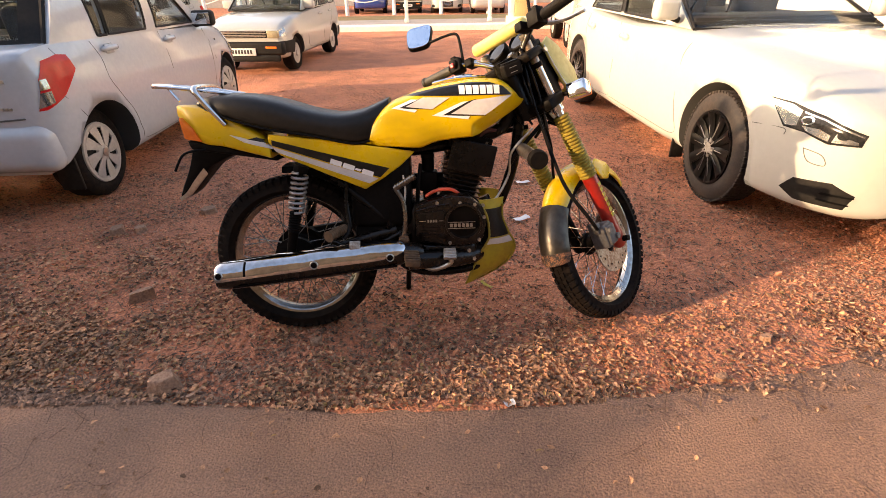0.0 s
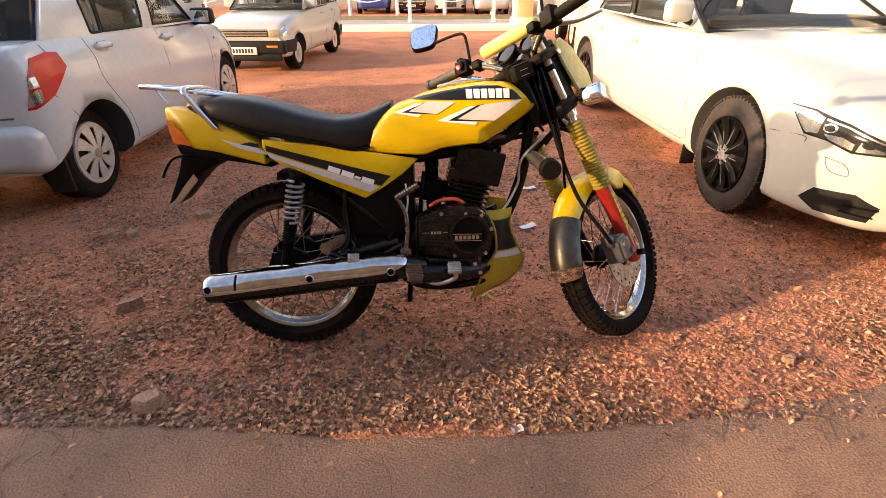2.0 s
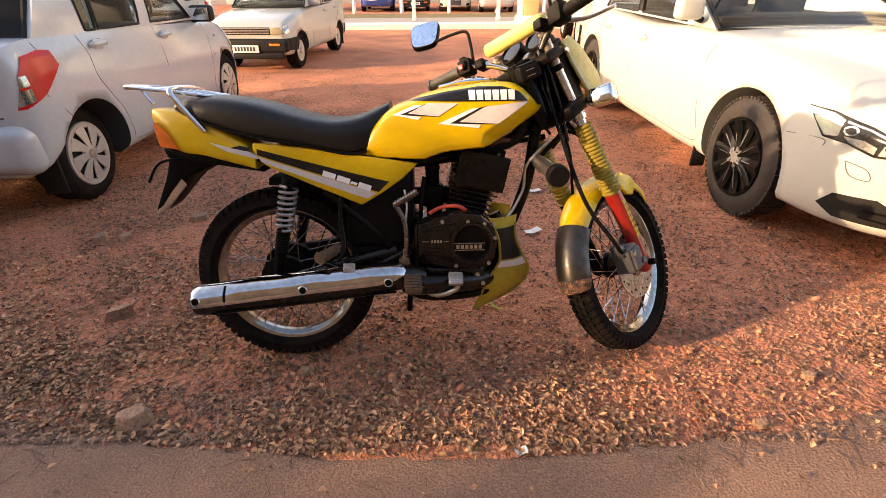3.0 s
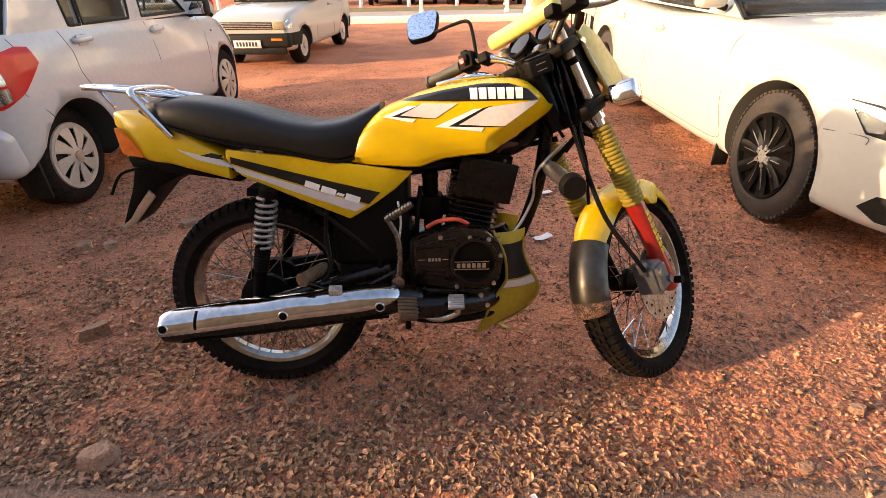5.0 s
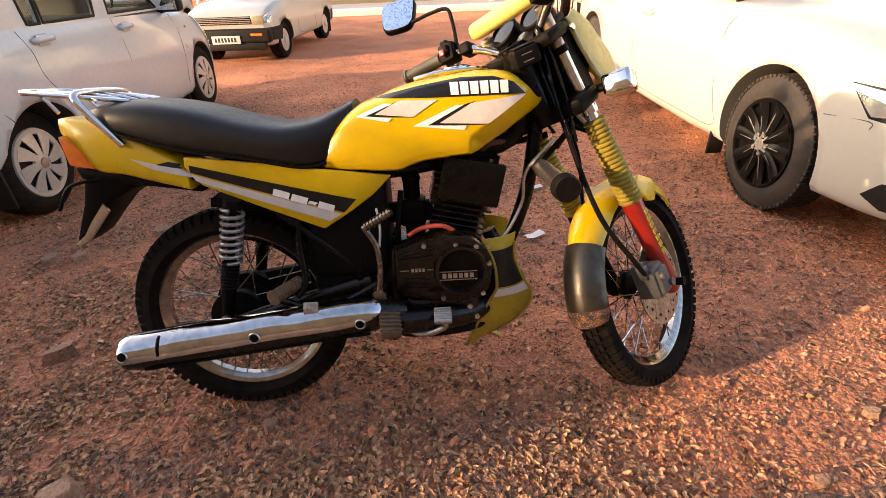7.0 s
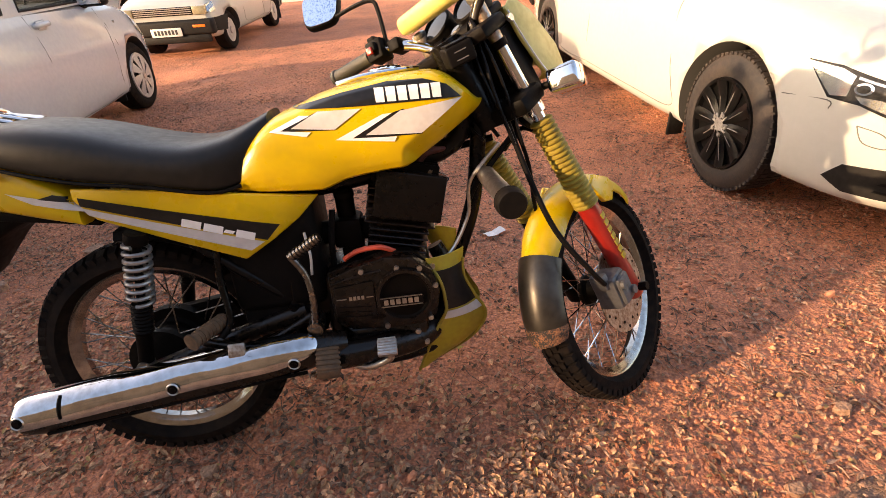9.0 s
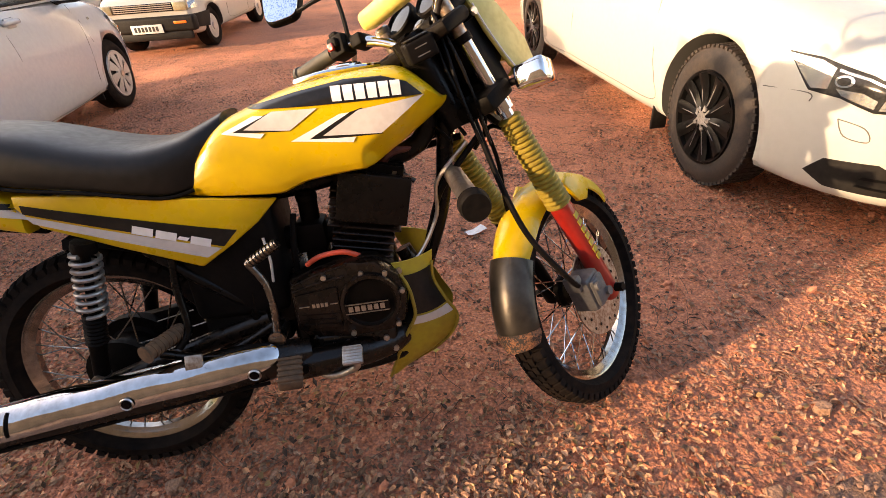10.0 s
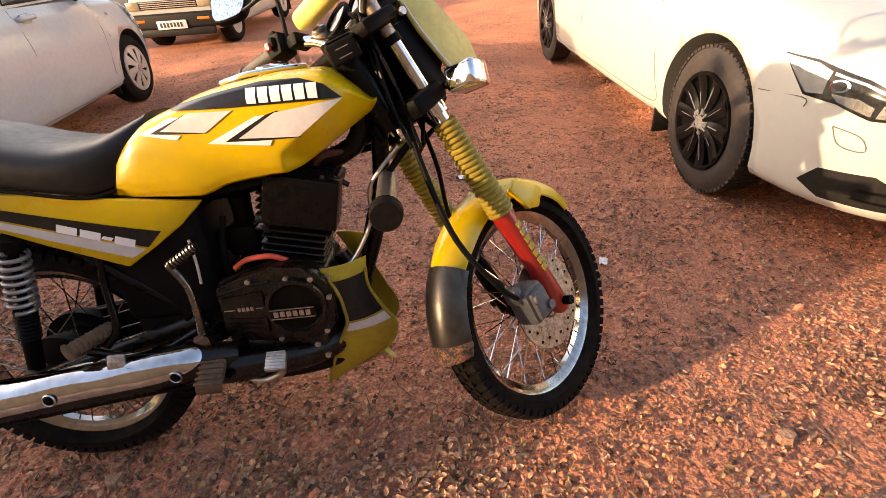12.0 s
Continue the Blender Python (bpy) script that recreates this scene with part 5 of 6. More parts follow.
for sgn in (1, -1):
    rings = []
    for i in range(19):
        ring = []
        for j in range(7):
            x, z = pan(i / 18, j / 6)
            ring.append((x, -(.118 - .050 * (j / 6) ** 2.2 - .05 * (i / 18) ** 3) * sgn, z))
        for j in range(6, -1, -1):
            x, z = pan(i / 18, j / 6)
            ring.append((x, -(.114 - .050 * (j / 6) ** 2.2 - .05 * (i / 18) ** 3) * sgn, z))
        rings.append(ring)
    bs = part("belly_shield", loft(rings), DULLY, bike, "dusty yellow belly shield with a black panel")
    if sgn == 1:
        for f0, f1, mt, lb in ((.13, .50, DECAL_B, "black panel"), (.52, .60, DECAL_W, "white stripe")):
            rr = []
            for i in range(9):
                ring = []
                for j in range(7):
                    x, z = pan(f0 + (f1 - f0) * i / 8, .04 + .92 * j / 6)
                    q = .04 + .92 * j / 6
                    ring.append((x, -(.1205 - .050 * q ** 2.2 - .05 * (f0 + (f1 - f0) * i / 8) ** 3), z))
                rr.append(ring + [(a, b + .001, c) for a, b, c in reversed(ring)])
            part("panel", loft(rr), mt, bs, lb)
        part("bolt", rod((.72, -.116, .49), (.72, -.124, .49), .007, 10), STEEL, bs)
        for e_ in (.02, .98):
            edge_ = [(pan(k / 10, e_)[0], -(.121 - .050 * e_ ** 2.2 - .05 * (k / 10) ** 3), pan(k / 10, e_)[1]) for k in range(1, 11)]
            part("piping", tube(edge_, .0042, 8, 3), GAITER, bs, "raised yellow edge")
part("crash_bobbin", join(rod((.868, -.03, .668), (.876, -.245, .660), .0215, 20)), STEEL, bike, "steel frame slider with a black rubber end")
part("bobbin_end", lathe([(.026, 0), (.031, .006), (.030, .012), (.031, .018), (.030, .03), (.027, .036), (0, .037)], 24, along((.8755, -.235, .661), (.877, -.29, .660))), BLACKP, bike, "black rubber slider end")

# cables and looms
for nm, pts, r_ in (("brake_hose", [fork(.60, -.04, -.03), fork(.45, -.06, -.10), fork(.31, -.085, -.150), fork(.18, -.115, -.150), fork(.105, -.10, -.11)], .0065),
                    ("speedo_cable", [fork(.62, .0, .04), fork(.45, -.02, -.02), fork(.30, .02, -.05), fork(.05, .09, -.02)], .005),
                    ("clutch_cable", [fork(.80, .10, .03), fork(.70, .04, .06), fork(.60, -.03, .05), fork(.50, -.02, -.02)], .005)):
    part(nm, tube(pts, r_, 8), BLACKP, bike, m=TURN)
for nm, pts, r_, mt in (("loom", [(.90, -.05, .74), (.83, -.045, .66), (.82, -.045, .58), (.77, -.07, .50), (.72, -.08, .48)], .0045, STEEL),
                        ("loom", [(.93, -.04, .75), (.87, -.04, .68), (.83, -.03, .62), (.79, -.03, .50)], .007, BLACKP),
                        ("loom", [(.90, .03, .74), (.80, .05, .72), (.66, .05, .70), (.52, .04, .66)], .008, BLACKP),
                        ("loom", [(.78, -.02, .66), (.72, -.03, .70), (.64, -.02, .69), (.60, -.03, .64)], .006, BROWNM)):
    part(nm, tube(pts, r_, 8), mt, bike)

# ---- cars ----
WHITE = surface("white_car_paint", (0.43, 0.435, 0.40), 0.12, 0, (0.41, 0.415, 0.38), 1.5, 30, coat=0.3, rough2=0.16)
PEARL = surface("pearl_white_car_paint", (0.44, 0.465, 0.485), 0.14, 0, (0.40, 0.425, 0.445), 1.5, 30, coat=0.8, rough2=0.20)
BLUEP = surface("blue_car_paint", (0.02, 0.05, 0.22), 0.25, 0, (0.02, 0.045, 0.19), 2, 30, coat=0.8)
SILVERP = surface("silver_car_paint", (0.50, 0.50, 0.50), 0.3, 0.5, (0.45, 0.45, 0.45), 2, 30, coat=0.6)
TRIM = surface("black_trim_plastic", (0.007, 0.0065, 0.006), 0.6, 0, (0.018, 0.016, 0.014), 4, 40, rough2=0.7, spec=0.2)
ARCH = surface("dark_wheel_arch", (0.012, 0.011, 0.010), 0.9)
SEAM = surface("panel_gap", (0.10, 0.098, 0.092), 0.8)
GLASS = clear_glass("car_glass", (0.82, 0.89, 0.91))
LAMPG = surface("lamp_reflector", (0.34, 0.35, 0.36), 0.15, 0.8, (0.20, 0.21, 0.22), 30, 120, coat=1.0)
LAMPY = surface("yellowed_lamp_glass", (0.42, 0.38, 0.24), 0.2, 0.3, (0.30, 0.26, 0.16), 25, 90, coat=0.6)
LAMPD = surface("dark_lamp_bezel", (0.010, 0.0105, 0.011), 0.12, 0, (0.03, 0.03, 0.031), 25, 90, spec=0.15)
LAMPR = surface("red_lamp_lens", (0.50, 0.010, 0.014), 0.2, 0, (0.42, 0.010, 0.012), 16, 70, spec=0.3)
PLATE = surface("white_number_plate", (0.72, 0.71, 0.68), 0.5)
PLATEK = surface("plate_marks", (0.03, 0.03, 0.03), 0.6)
INNER = surface("dark_grey_car_interior", (0.006, 0.0058, 0.0055), 0.85, 0, (0.012, 0.011, 0.010), 6, 40)
SEATF = surface("grey_seat_fabric", (0.030, 0.029, 0.028), 0.9, 0, (0.050, 0.047, 0.044), 8, 60)
COVERS = surface("silver_wheel_cover", (0.50, 0.49, 0.47), 0.35, 0.5, (0.42, 0.41, 0.39), 12, 60, rough2=0.45)
SPLASH = surface("scuffed_bare_alloy", (0.30, 0.295, 0.285), 0.4, 0.4, (0.12, 0.115, 0.11), 40, 120)
RIMB = surface("black_alloy", (0.003, 0.003, 0.003), 0.30, 0, (0.005, 0.005, 0.005), 10, 60, spec=0.12)

SIDE = rounded([(0.86, 0.0), (.96, .06), (.985, .22), (1.0, .48), (.985, .80), (.93, 1.0)], 1)


def car_wheel(car, u, y, R, width, style):
    """A wheel whose outer face looks to the sign of y."""
    s = 1 if y > 0 else -1
    m = Matrix.Translation((u, y, R)) @ Matrix.Rotation(radians(-90 * s), 4, "X")    # local z points outwards
    r = R * (0.66 if style != "black" else 0.66)
    w = part("wheel", lathe([(r, -width), (R * .93, -width), (R, -width * .85), (R, -width * .15), (R * .97, -.02), (R * .90, .0), (r + .03, .004), (r, -.006), (r - .006, -.02), (r - .006, -width + .01)], 56, m, close=True),
             RUBBERC if style == "black" else RUBBER, car, "dusty tyre on its wheel")
    grooves = []
    if style == "black":
        for i in range(64):
            a = i * 2 * math.pi / 64
            for h0, h1 in ((-.05, -.014), (-.10, -.058), (-.15, -.108), (-.20, -.158)):
                b = [((R + o) * math.cos(a + d), (R + o) * math.sin(a + d), h) for d in (-.034, .034) for o in (-.01, .004) for h in (h0, h1)]
                grooves.append((b, [(0, 1, 3, 2), (4, 6, 7, 5), (0, 4, 5, 1), (2, 3, 7, 6), (0, 2, 6, 4), (1, 5, 7, 3)]))
        part("tread", join(*grooves), RUBBERC, w, smooth=False, m=m)
    part("dish", lathe([(r - .004, -.02), (r - .02, -.035), (.06, -.05), (0, -.05)], 40, m), ARCH if style == "cover" else RIMB, w)
    if style == "cover":
        part("wheel_cover_rim", lathe([(r + .008, -.004), (r + .004, .006), (r * .86, .004), (r * .84, -.006), (r * .9, -.012)], 48, m, close=True), COVERS, w, "silver plastic wheel cover")
        part("cover_centre", lathe([(r * .34, .0), (r * .30, .014), (r * .2, .02), (0, .021)], 32, m), COVERS, w)
        for i in range(8):
            a = i * 2 * math.pi / 8
            def sp(p, q, a=a):
                rr = r * (.26 + .64 * p)
                an = a + (q - .5) * (.62 - .10 * p) + .16 * p
                return (rr * math.cos(an), rr * math.sin(an), .013 - .012 * p)
            part("cover_spoke", patch(sp, 5, 4, -.006), COVERS, w, m=m)
        part("cap", lathe([(r * .16, .02), (r * .15, .026), (0, .027)], 24, m), STEEL, w)
    elif style == "black":
        part("rim_lip", lathe([(r + .006, -.004), (r + .004, .008), (r - .012, .006), (r - .018, -.02)], 56, m, close=True), RIMB, w, "gloss black alloy rim")
        for i in range(10):
            a = i * 2 * math.pi / 10
            def sp(p, q, a=a):
                rr = r * (.14 + .84 * p)
                an = a + (q - .5) * (.52 - .22 * p)
                return (rr * math.cos(an), rr * math.sin(an), .004 - .014 * math.sin(math.pi * p) - .02 * abs(q - .5))
            part("spoke", patch(sp, 6, 4, -.012), RIMB, w, m=m)
            part("spoke_line", tube([(r * .24 * math.cos(a), r * .24 * math.sin(a), .006), (r * (.93 if i % 3 else .62) * math.cos(a + .03), r * (.93 if i % 3 else .62) * math.sin(a + .03), .004)], .0016 if i % 2 else .0028, 6), SPLASH, w, "worn bright edge", m=m)
        part("cap", lathe([(.035, .0), (.034, .012), (0, .014)], 20, m), SPLASH, w, "bare metal wheel centre")
        for k in range(5):
            part("wheel_nut", rod((.05 * math.cos(k * 1.257), .05 * math.sin(k * 1.257), -.005), (.05 * math.cos(k * 1.257), .05 * math.sin(k * 1.257), .014), .012, 8), SPLASH, w, m=m)
        for k in range(9):
            part("scuff", tube([(.03 * math.cos(k * .7), .03 * math.sin(k * .7), .008), (.062 * math.cos(k * .7 + .2), .062 * math.sin(k * .7 + .2), .004)], [.010, .004], 6), SPLASH, w, "scuffed bare metal", m=m)
    else:
        part("disc", lathe([(r - .01, -.01), (r * .75, -.03), (r * .55, -.005), (r * .3, -.01), (r * .28, .012), (0, .014)], 32, m), COVERS, w, "painted steel wheel")
    return w


def make_car(name, label, m, spec, near=True):
    car = thing(name, label, "car", m)
    T, paint = spec["table"], spec["paint"]
    def half_w(u, z):
        zb, zs, zc, w = interp(T, u)
        s = min(max((z - zb) / (zs - zb), 0), 1)
        for (a0, b0), (a1, b1) in zip(SIDE, SIDE[1:]):
            if b0 <= s <= b1:
                return w * (a0 + (a1 - a0) * (s - b0) / max(b1 - b0, 1e-5))
        return w * SIDE[-1][0]
    rings = []
    n = 56 if near else 30
    for i in range(n + 1):
        u = T[0][0] + (T[-1][0] - T[0][0]) * (0.5 - 0.5 * math.cos(math.pi * i / n))
        zb, zs, zc, w = interp(T, u)
        half = [(a * w, zb + (zs - zb) * b) for a, b in SIDE]
        half += [(.89 * w, zs + .45 * (zc - zs)), (.80 * w, zs + .70 * (zc - zs)), (.55 * w, zs + .88 * (zc - zs)), (.28 * w, zs + .97 * (zc - zs))]
        ring = [(u, -a, b) for a, b in half] + [(u, 0, zc)] + [(u, a, b) for a, b in reversed(half)]
        rings.append(ring)
    body = part("body", loft(rings), paint, car, angle=35)
    body.data.materials.append(ARCH)
    R = spec["R"]
    cut = []
    for u in (0.0, spec["base"]):
        for s in (-1, 1):
            w = half_w(u, R)
            cut.append(lathe([(R * 1.11, 0), (R * 1.11, .50)], 48, pose(u, s * (w + .2), R + .015, 90 if s > 0 else -90, 0, 0)))
    cme = mesh_of("cut", *join(*cut))
    cme.materials.append(paint)
    cme.materials.append(ARCH)
    for p in cme.polygons:
        p.material_index = 1
    cob = new("cut", cme)
    mod = body.modifiers.new("arch", "BOOLEAN")
    mod.object, mod.operation, mod.solver = cob, "DIFFERENCE", "EXACT"
    body.parent = None
    bpy.context.view_layer.update()
    dg = bpy.context.evaluated_depsgraph_get()
    res = bpy.data.meshes.new_from_object(body.evaluated_get(dg))
    body.modifiers.clear()
    body.data = res
    body.parent = car
    bpy.data.objects.remove(cob)
    for u in (0.0, spec["base"]):
        for s in (-1, 1):
            car_wheel(car, u, s * (half_w(u, R) - .012), R, .19, spec["style"])
    # cabin
    (ua, za, wa), (ut, zt, wt), (ur, zr, wr), (ub, zb_, wb) = spec["cabin"]
    hump = spec.get("hump", .05)
    def belt(f):
        u = ua + (ub - ua) * f
        zb, zs, zc, w = interp(T, u)
        return Vector((u, wa + (wb - wa) * f if f > .97 or f < .0 else min(w * .93, wa), za + (zb_ - za) * f))
    def roof(f):
        return Vector((ut + (ur - ut) * f, wt + (wr - wt) * f, zt + (zr - zt) * f + hump * math.sin(math.pi * f)))
    def side(f, s, out=0.0, sgn=-1):
        p = belt(f).lerp(roof(f), s)
        return Vector((p.x, sgn * (p.y + .025 * math.sin(math.pi * s) + out), p.z))
    for sgn in (-1, 1):
        edges = [(0.0, 0.0)]
        for k, (b0, t0, b1, t1) in enumerate(spec["windows"]):
            pane = patch(lambda a, b: side((b0 + (b1 - b0) * a) * (1 - b) + (t0 + (t1 - t0) * a) * b, .05 + .84 * b, -.004, sgn), 6, 5, .004 * sgn)
            wp = part("window_pane", pane, GLASS, car, "tinted side window glass")
            wp.visible_shadow = False
            rim_ = []
            for a, b in [(i / 6, 0) for i in range(7)] + [(1, j / 5) for j in range(1, 6)] + [(1 - i / 6, 1) for i in range(1, 7)] + [(0, 1 - j / 5) for j in range(1, 5)]:
                rim_.append(side((b0 + (b1 - b0) * a) * (1 - b) + (t0 + (t1 - t0) * a) * b, .05 + .84 * b, .003, sgn))
            part("window_seal", tube(rim_ + [rim_[0]], .009, 6, 1), TRIM, car)
            edges += [(b0, t0), (b1, t1)]
        edges.append((1.0, 1.0))
        for (b0, t0), (b1, t1) in zip(edges[0::2], edges[1::2]):
            dark = spec.get("dark_pillars") and b0 > 0.01 and b1 < .99
            part("pillar", patch(lambda a, b: side((b0 + (b1 - b0) * a) * (1 - b) + (t0 + (t1 - t0) * a) * b, .0 + .92 * b, .002, sgn), 5, 6, .03 * sgn), TRIM if dark else paint, car)
        part("roof_rail", patch(lambda a, b: side(a, .885 + .115 * b, .004, sgn), 14, 2, .03 * sgn), paint, car)
        part("belt_rail", patch(lambda a, b: side(a, .06 * b, .003, sgn), 14, 2, .03 * sgn), paint, car)
    part("roof", patch(lambda a, b: Vector((roof(a).x, roof(a).y * (2 * b - 1), roof(a).z + .035 * (1 - (2 * b - 1) ** 2))), 14, 12, .02), paint, car, "painted roof")
    def screen(f, bulge):
        def fn(a, b):
            p, q = belt(f), roof(f)
            c = p.lerp(q, b)
            v = 2 * a - 1
            return Vector((c.x + bulge * (1 - v * v), v * c.y * .97, c.z + .03 * (1 - v * v) * b))
        return fn
    wsn = part("windscreen", patch(screen(0, .10), 12, 6, .006), GLASS, car, "windscreen glass")
    tl = spec.get("tail", -.06)
    rsn = part("rear_window", patch(screen(1, tl), 16, 6, -.006), GLASS, car, "rear window glass")
    wsn.visible_shadow = rsn.visible_shadow = False
    for f in (0, 1):
        fn = screen(f, .10 if f == 0 else tl)
        part("screen_seal", tube([fn(a / 8, b_) for a, b_ in [(i, 0) for i in range(9)]] + [fn(1, j / 4) for j in range(1, 5)] + [fn(1 - i / 8, 1) for i in range(1, 9)] + [fn(0, 1 - j / 4) for j in range(1, 5)], .014, 6, 1), TRIM, car)
    if spec.get("border"):
        fn = screen(1, tl)
        for a0, a1, b0, b1 in ((0, .075, 0, 1), (.925, 1, 0, 1), (.075, .925, 0, .10), (.075, .925, .86, 1)):
            part("glass_border", patch(lambda a, b: fn(a0 + (a1 - a0) * a, b0 + (b1 - b0) * b) + Vector((-.006, 0, .002)), 10, 6, -.003), TRIM, car, "black edge band of the rear glass")
        part("rear_wiper", tube([fn(.5, .04) + Vector((-.02, 0, 0)), fn(.62, .22) + Vector((-.02, 0, 0)), fn(.70, .30) + Vector((-.018, 0, 0))], .007, 6), TRIM, car)
    # inside
    zin = max(za, zb_) + .0
    part("cabin_floor", box(ub + .12, ua - .05, -wa + .03, wa - .03, zin - .02, zin + .012, .004), INNER, car)
    part("dashboard", box(ua - .45, ua - .06, -wa + .05, wa - .05, zin - .02, zin + .04, .03), INNER, car)
    for us, k in ((ua - .95, 2), (ua - 1.75, 2)):
        for y in (-.36, .36):
            st = part("car_seat", join(box(us - .09, us + .05, y - .22, y + .22, zin - .05, zin + .20, .05, 3), box(us - .08, us, y - .12, y + .12, zin + .21, zin + .36, .04, 3)), SEATF, car, "grey cloth car seat")
    part("steering_wheel", lathe([(.17, -.012), (.182, 0), (.17, .012), (.158, 0)], 28, pose(ua - .52, -.36, zin + .06, 0, -65, 0), close=True), TRIM, car)
    # seams, handles, mirrors on both sides
    for sgn in (-1, 1):
        for path in spec["seams"]:
            pts = [(u, sgn * (half_w(u, z) + .0005), z) for u, z in path]
            part("panel_gap", tube(pts, .0022, 6, 5), SEAM, car)
        for u, z in spec["handles"]:
            h = half_w(u, z)
            part("door_handle", join(tube([(u - .085, sgn * (h + .004), z), (u - .06, sgn * (h + .026), z + .004), (u + .06, sgn * (h + .026), z + .004), (u + .085, sgn * (h + .004), z)], .012, 10, 4, 1.4), box(u - .05, u + .05, sgn * h - .012, sgn * h + .004, z - .035, z + .03, .008)), paint, car, "door handle")
        u, z, mt = spec["mirror"]
        h = half_w(u, z - .1)
        mr = part("wing_mirror", join(box(u - .05, u + .075, sgn * (h + .07) - .10, sgn * (h + .07) + .10, z - .065, z + .075, .035, 3)), mt, car, "wing mirror housing")
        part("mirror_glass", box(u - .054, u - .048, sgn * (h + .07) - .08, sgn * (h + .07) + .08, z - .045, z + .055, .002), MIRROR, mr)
        part("mirror_arm", tube([(u, sgn * (h - .06), z - .07), (u, sgn * (h + .02), z - .045)], .022, 8), TRIM, mr)
    skin = lambda u, z: -half_w(u, z)
    for nm, out, mat_, lb, lift in spec.get("skins", ()):
        for sgn in (-1, 1):
            vf = sticker(out, skin, lift, 4)
            part(nm, vf if sgn == -1 else mirror_y(vf), mat_, car, lb)
    return car, half_w


def mirror_y(vf):
    return [(x, -y, z) for x, y, z in vf[0]], [tuple(reversed(f)) for f in vf[1]]


def fitted(px, py, tx, ty, yaw, s):
    return Matrix.Translation((px + tx, py + ty, 0)) @ pose(0, 0, 0, 0, 0, yaw) @ Matrix.Diagonal((s, s, s, 1)) @ Matrix.Translation((-px, -py, 0))


def number_plate(car, u, y, z, sign, w=.42, h=.10, m=None):
    base = pose(u, y, z, 0, 0, 0) if m is None else m
    pl = part("number_plate", box(-.006 * sign, .006 * sign, -w / 2, w / 2, -h / 2, h / 2, .002, m=base), PLATE, car, "white number plate")
    for i in range(7):
        y0 = -w * .40 + i * w * .115
        part("plate_bar", box(.0065 * sign, .0085 * sign, y0, y0 + w * .075, -h * .28, h * .28, m=base), PLATEK, pl)


# pearl white hatchback, its tail towards the road
HATCH = dict(paint=PEARL, R=.295, base=2.425, style="cover", hump=.05, dark_pillars=False, tail=-.17, border=True,
             table=[(-.475, .36, .80, .82, .60), (-.455, .30, .93, .95, .70), (-.38, .33, .99, 1.0, .765), (-.25, .40, 1.01, 1.02, .79), (.3, .205, 1.0, 1.01, .80), (1.2, .20, .965, .97, .80), (1.95, .20, .925, .985, .80),
                    (2.3, .20, .885, .965, .795), (2.65, .21, .80, .90, .77), (2.9, .23, .70, .78, .70), (3.02, .28, .60, .65, .58), (3.06, .36, .54, .56, .44)],
             cabin=((2.12, .955, .745), (1.38, 1.40, .63), (.13, 1.43, .64), (-.24, .99, .735)),
             windows=((.11, .06, .428, .27), (.504, .36, .733, .735), (.744, .748, .792, .85)),
             seams=([(.14, .987), (.167, .875), (.165, .756), (.24, .63), (.34, .491), (.392, .34), (.46, .27), (1.10, .255)], [(1.10, .96), (1.11, .70), (1.10, .255)], [(2.02, .915), (2.04, .70), (1.99, .40), (1.92, .255), (1.10, .255)], [(-.25, .99), (-.235, .955)],
                    [(-.32, .735), (-.20, .60), (-.19, .58)], [(2.12, .62), (2.06, .80)]),
             handles=((.30, .925), (1.22, .895)), mirror=(1.92, 1.0, TRIM),
             skins=(("tail_lamp", [(-.142, .863), (-.160, .944), (-.241, .955), (-.36, .935), (-.416, .844), (-.456, .677), (-.434, .678), (-.316, .738)], LAMPR, "red tail lamp lens", .006),
                    ("tail_lamp_clear", [(-.385, .845), (-.418, .840), (-.455, .690), (-.390, .712)], LAMPG, "clear reversing lamp", .009),
                    ("lamp_bar", [(-.385, .790), (-.432, .784), (-.436, .772), (-.386, .778)], LAMPR, "red bar across the clear lens", .012),
                    ("head_lamp", [(2.62, .78), (2.90, .70), (2.98, .60), (2.80, .58), (2.66, .68)], LAMPG, "clear head lamp", .006),
                    ("indicator", [(2.20, .80), (2.24, .80), (2.24, .78), (2.20, .78)], LAMPG, "small side marker", .004)))
hatch, hw_ = make_car("parked_hatchback", "pearl white hatchback with silver wheel covers on earth", fitted(-1.656, 2.267, .111, 0, 2.46, .910) @ pose(-2.36, 1.37, 0, 0, 0, 90), HATCH)
bmp = part("rear_bumper", box(-.520, -.34, -.725, .725, .315, .605, .085, 6), PEARL, hatch, "pearl white rear bumper")
part("plate_recess", slab([(-.40, .60), (-.30, .47), (-.30, .31), (.30, .31), (.30, .47), (.40, .60)], -.006, .0, .002, m=pose(-.5255, 0, -.16, 0, 0, -90) @ Matrix.Diagonal((1, 1, 1, 1))), PEARL, bmp)
number_plate(hatch, -.536, 0, .385, -1)
part("tailgate_gap", tube([(-.474, -.62, .640), (-.482, -.30, .625), (-.482, .30, .625), (-.474, .62, .640)], .005, 6, 5), SEAM, hatch)
for i in range(7):
    part("badge_bar", box(-.476, -.468, -.585 + i * .026, -.567 + i * .026, .835, .853, .002), STEEL, hatch, "chrome badge letter block")
for i in range(3):
    part("badge_bar", box(-.486, -.476, -.575 + i * .022, -.560 + i * .022, .690, .705, .002), STEEL, hatch, "chrome badge letter block")
# rear flap is added where only dark shadow lies; the front one is real
for u in (-.325, 2.10):
    part("mud_flap", box(u - .01, u + .01, -.70, -.56, .15, .40, .006), TRIM, hatch, "black mud flap")

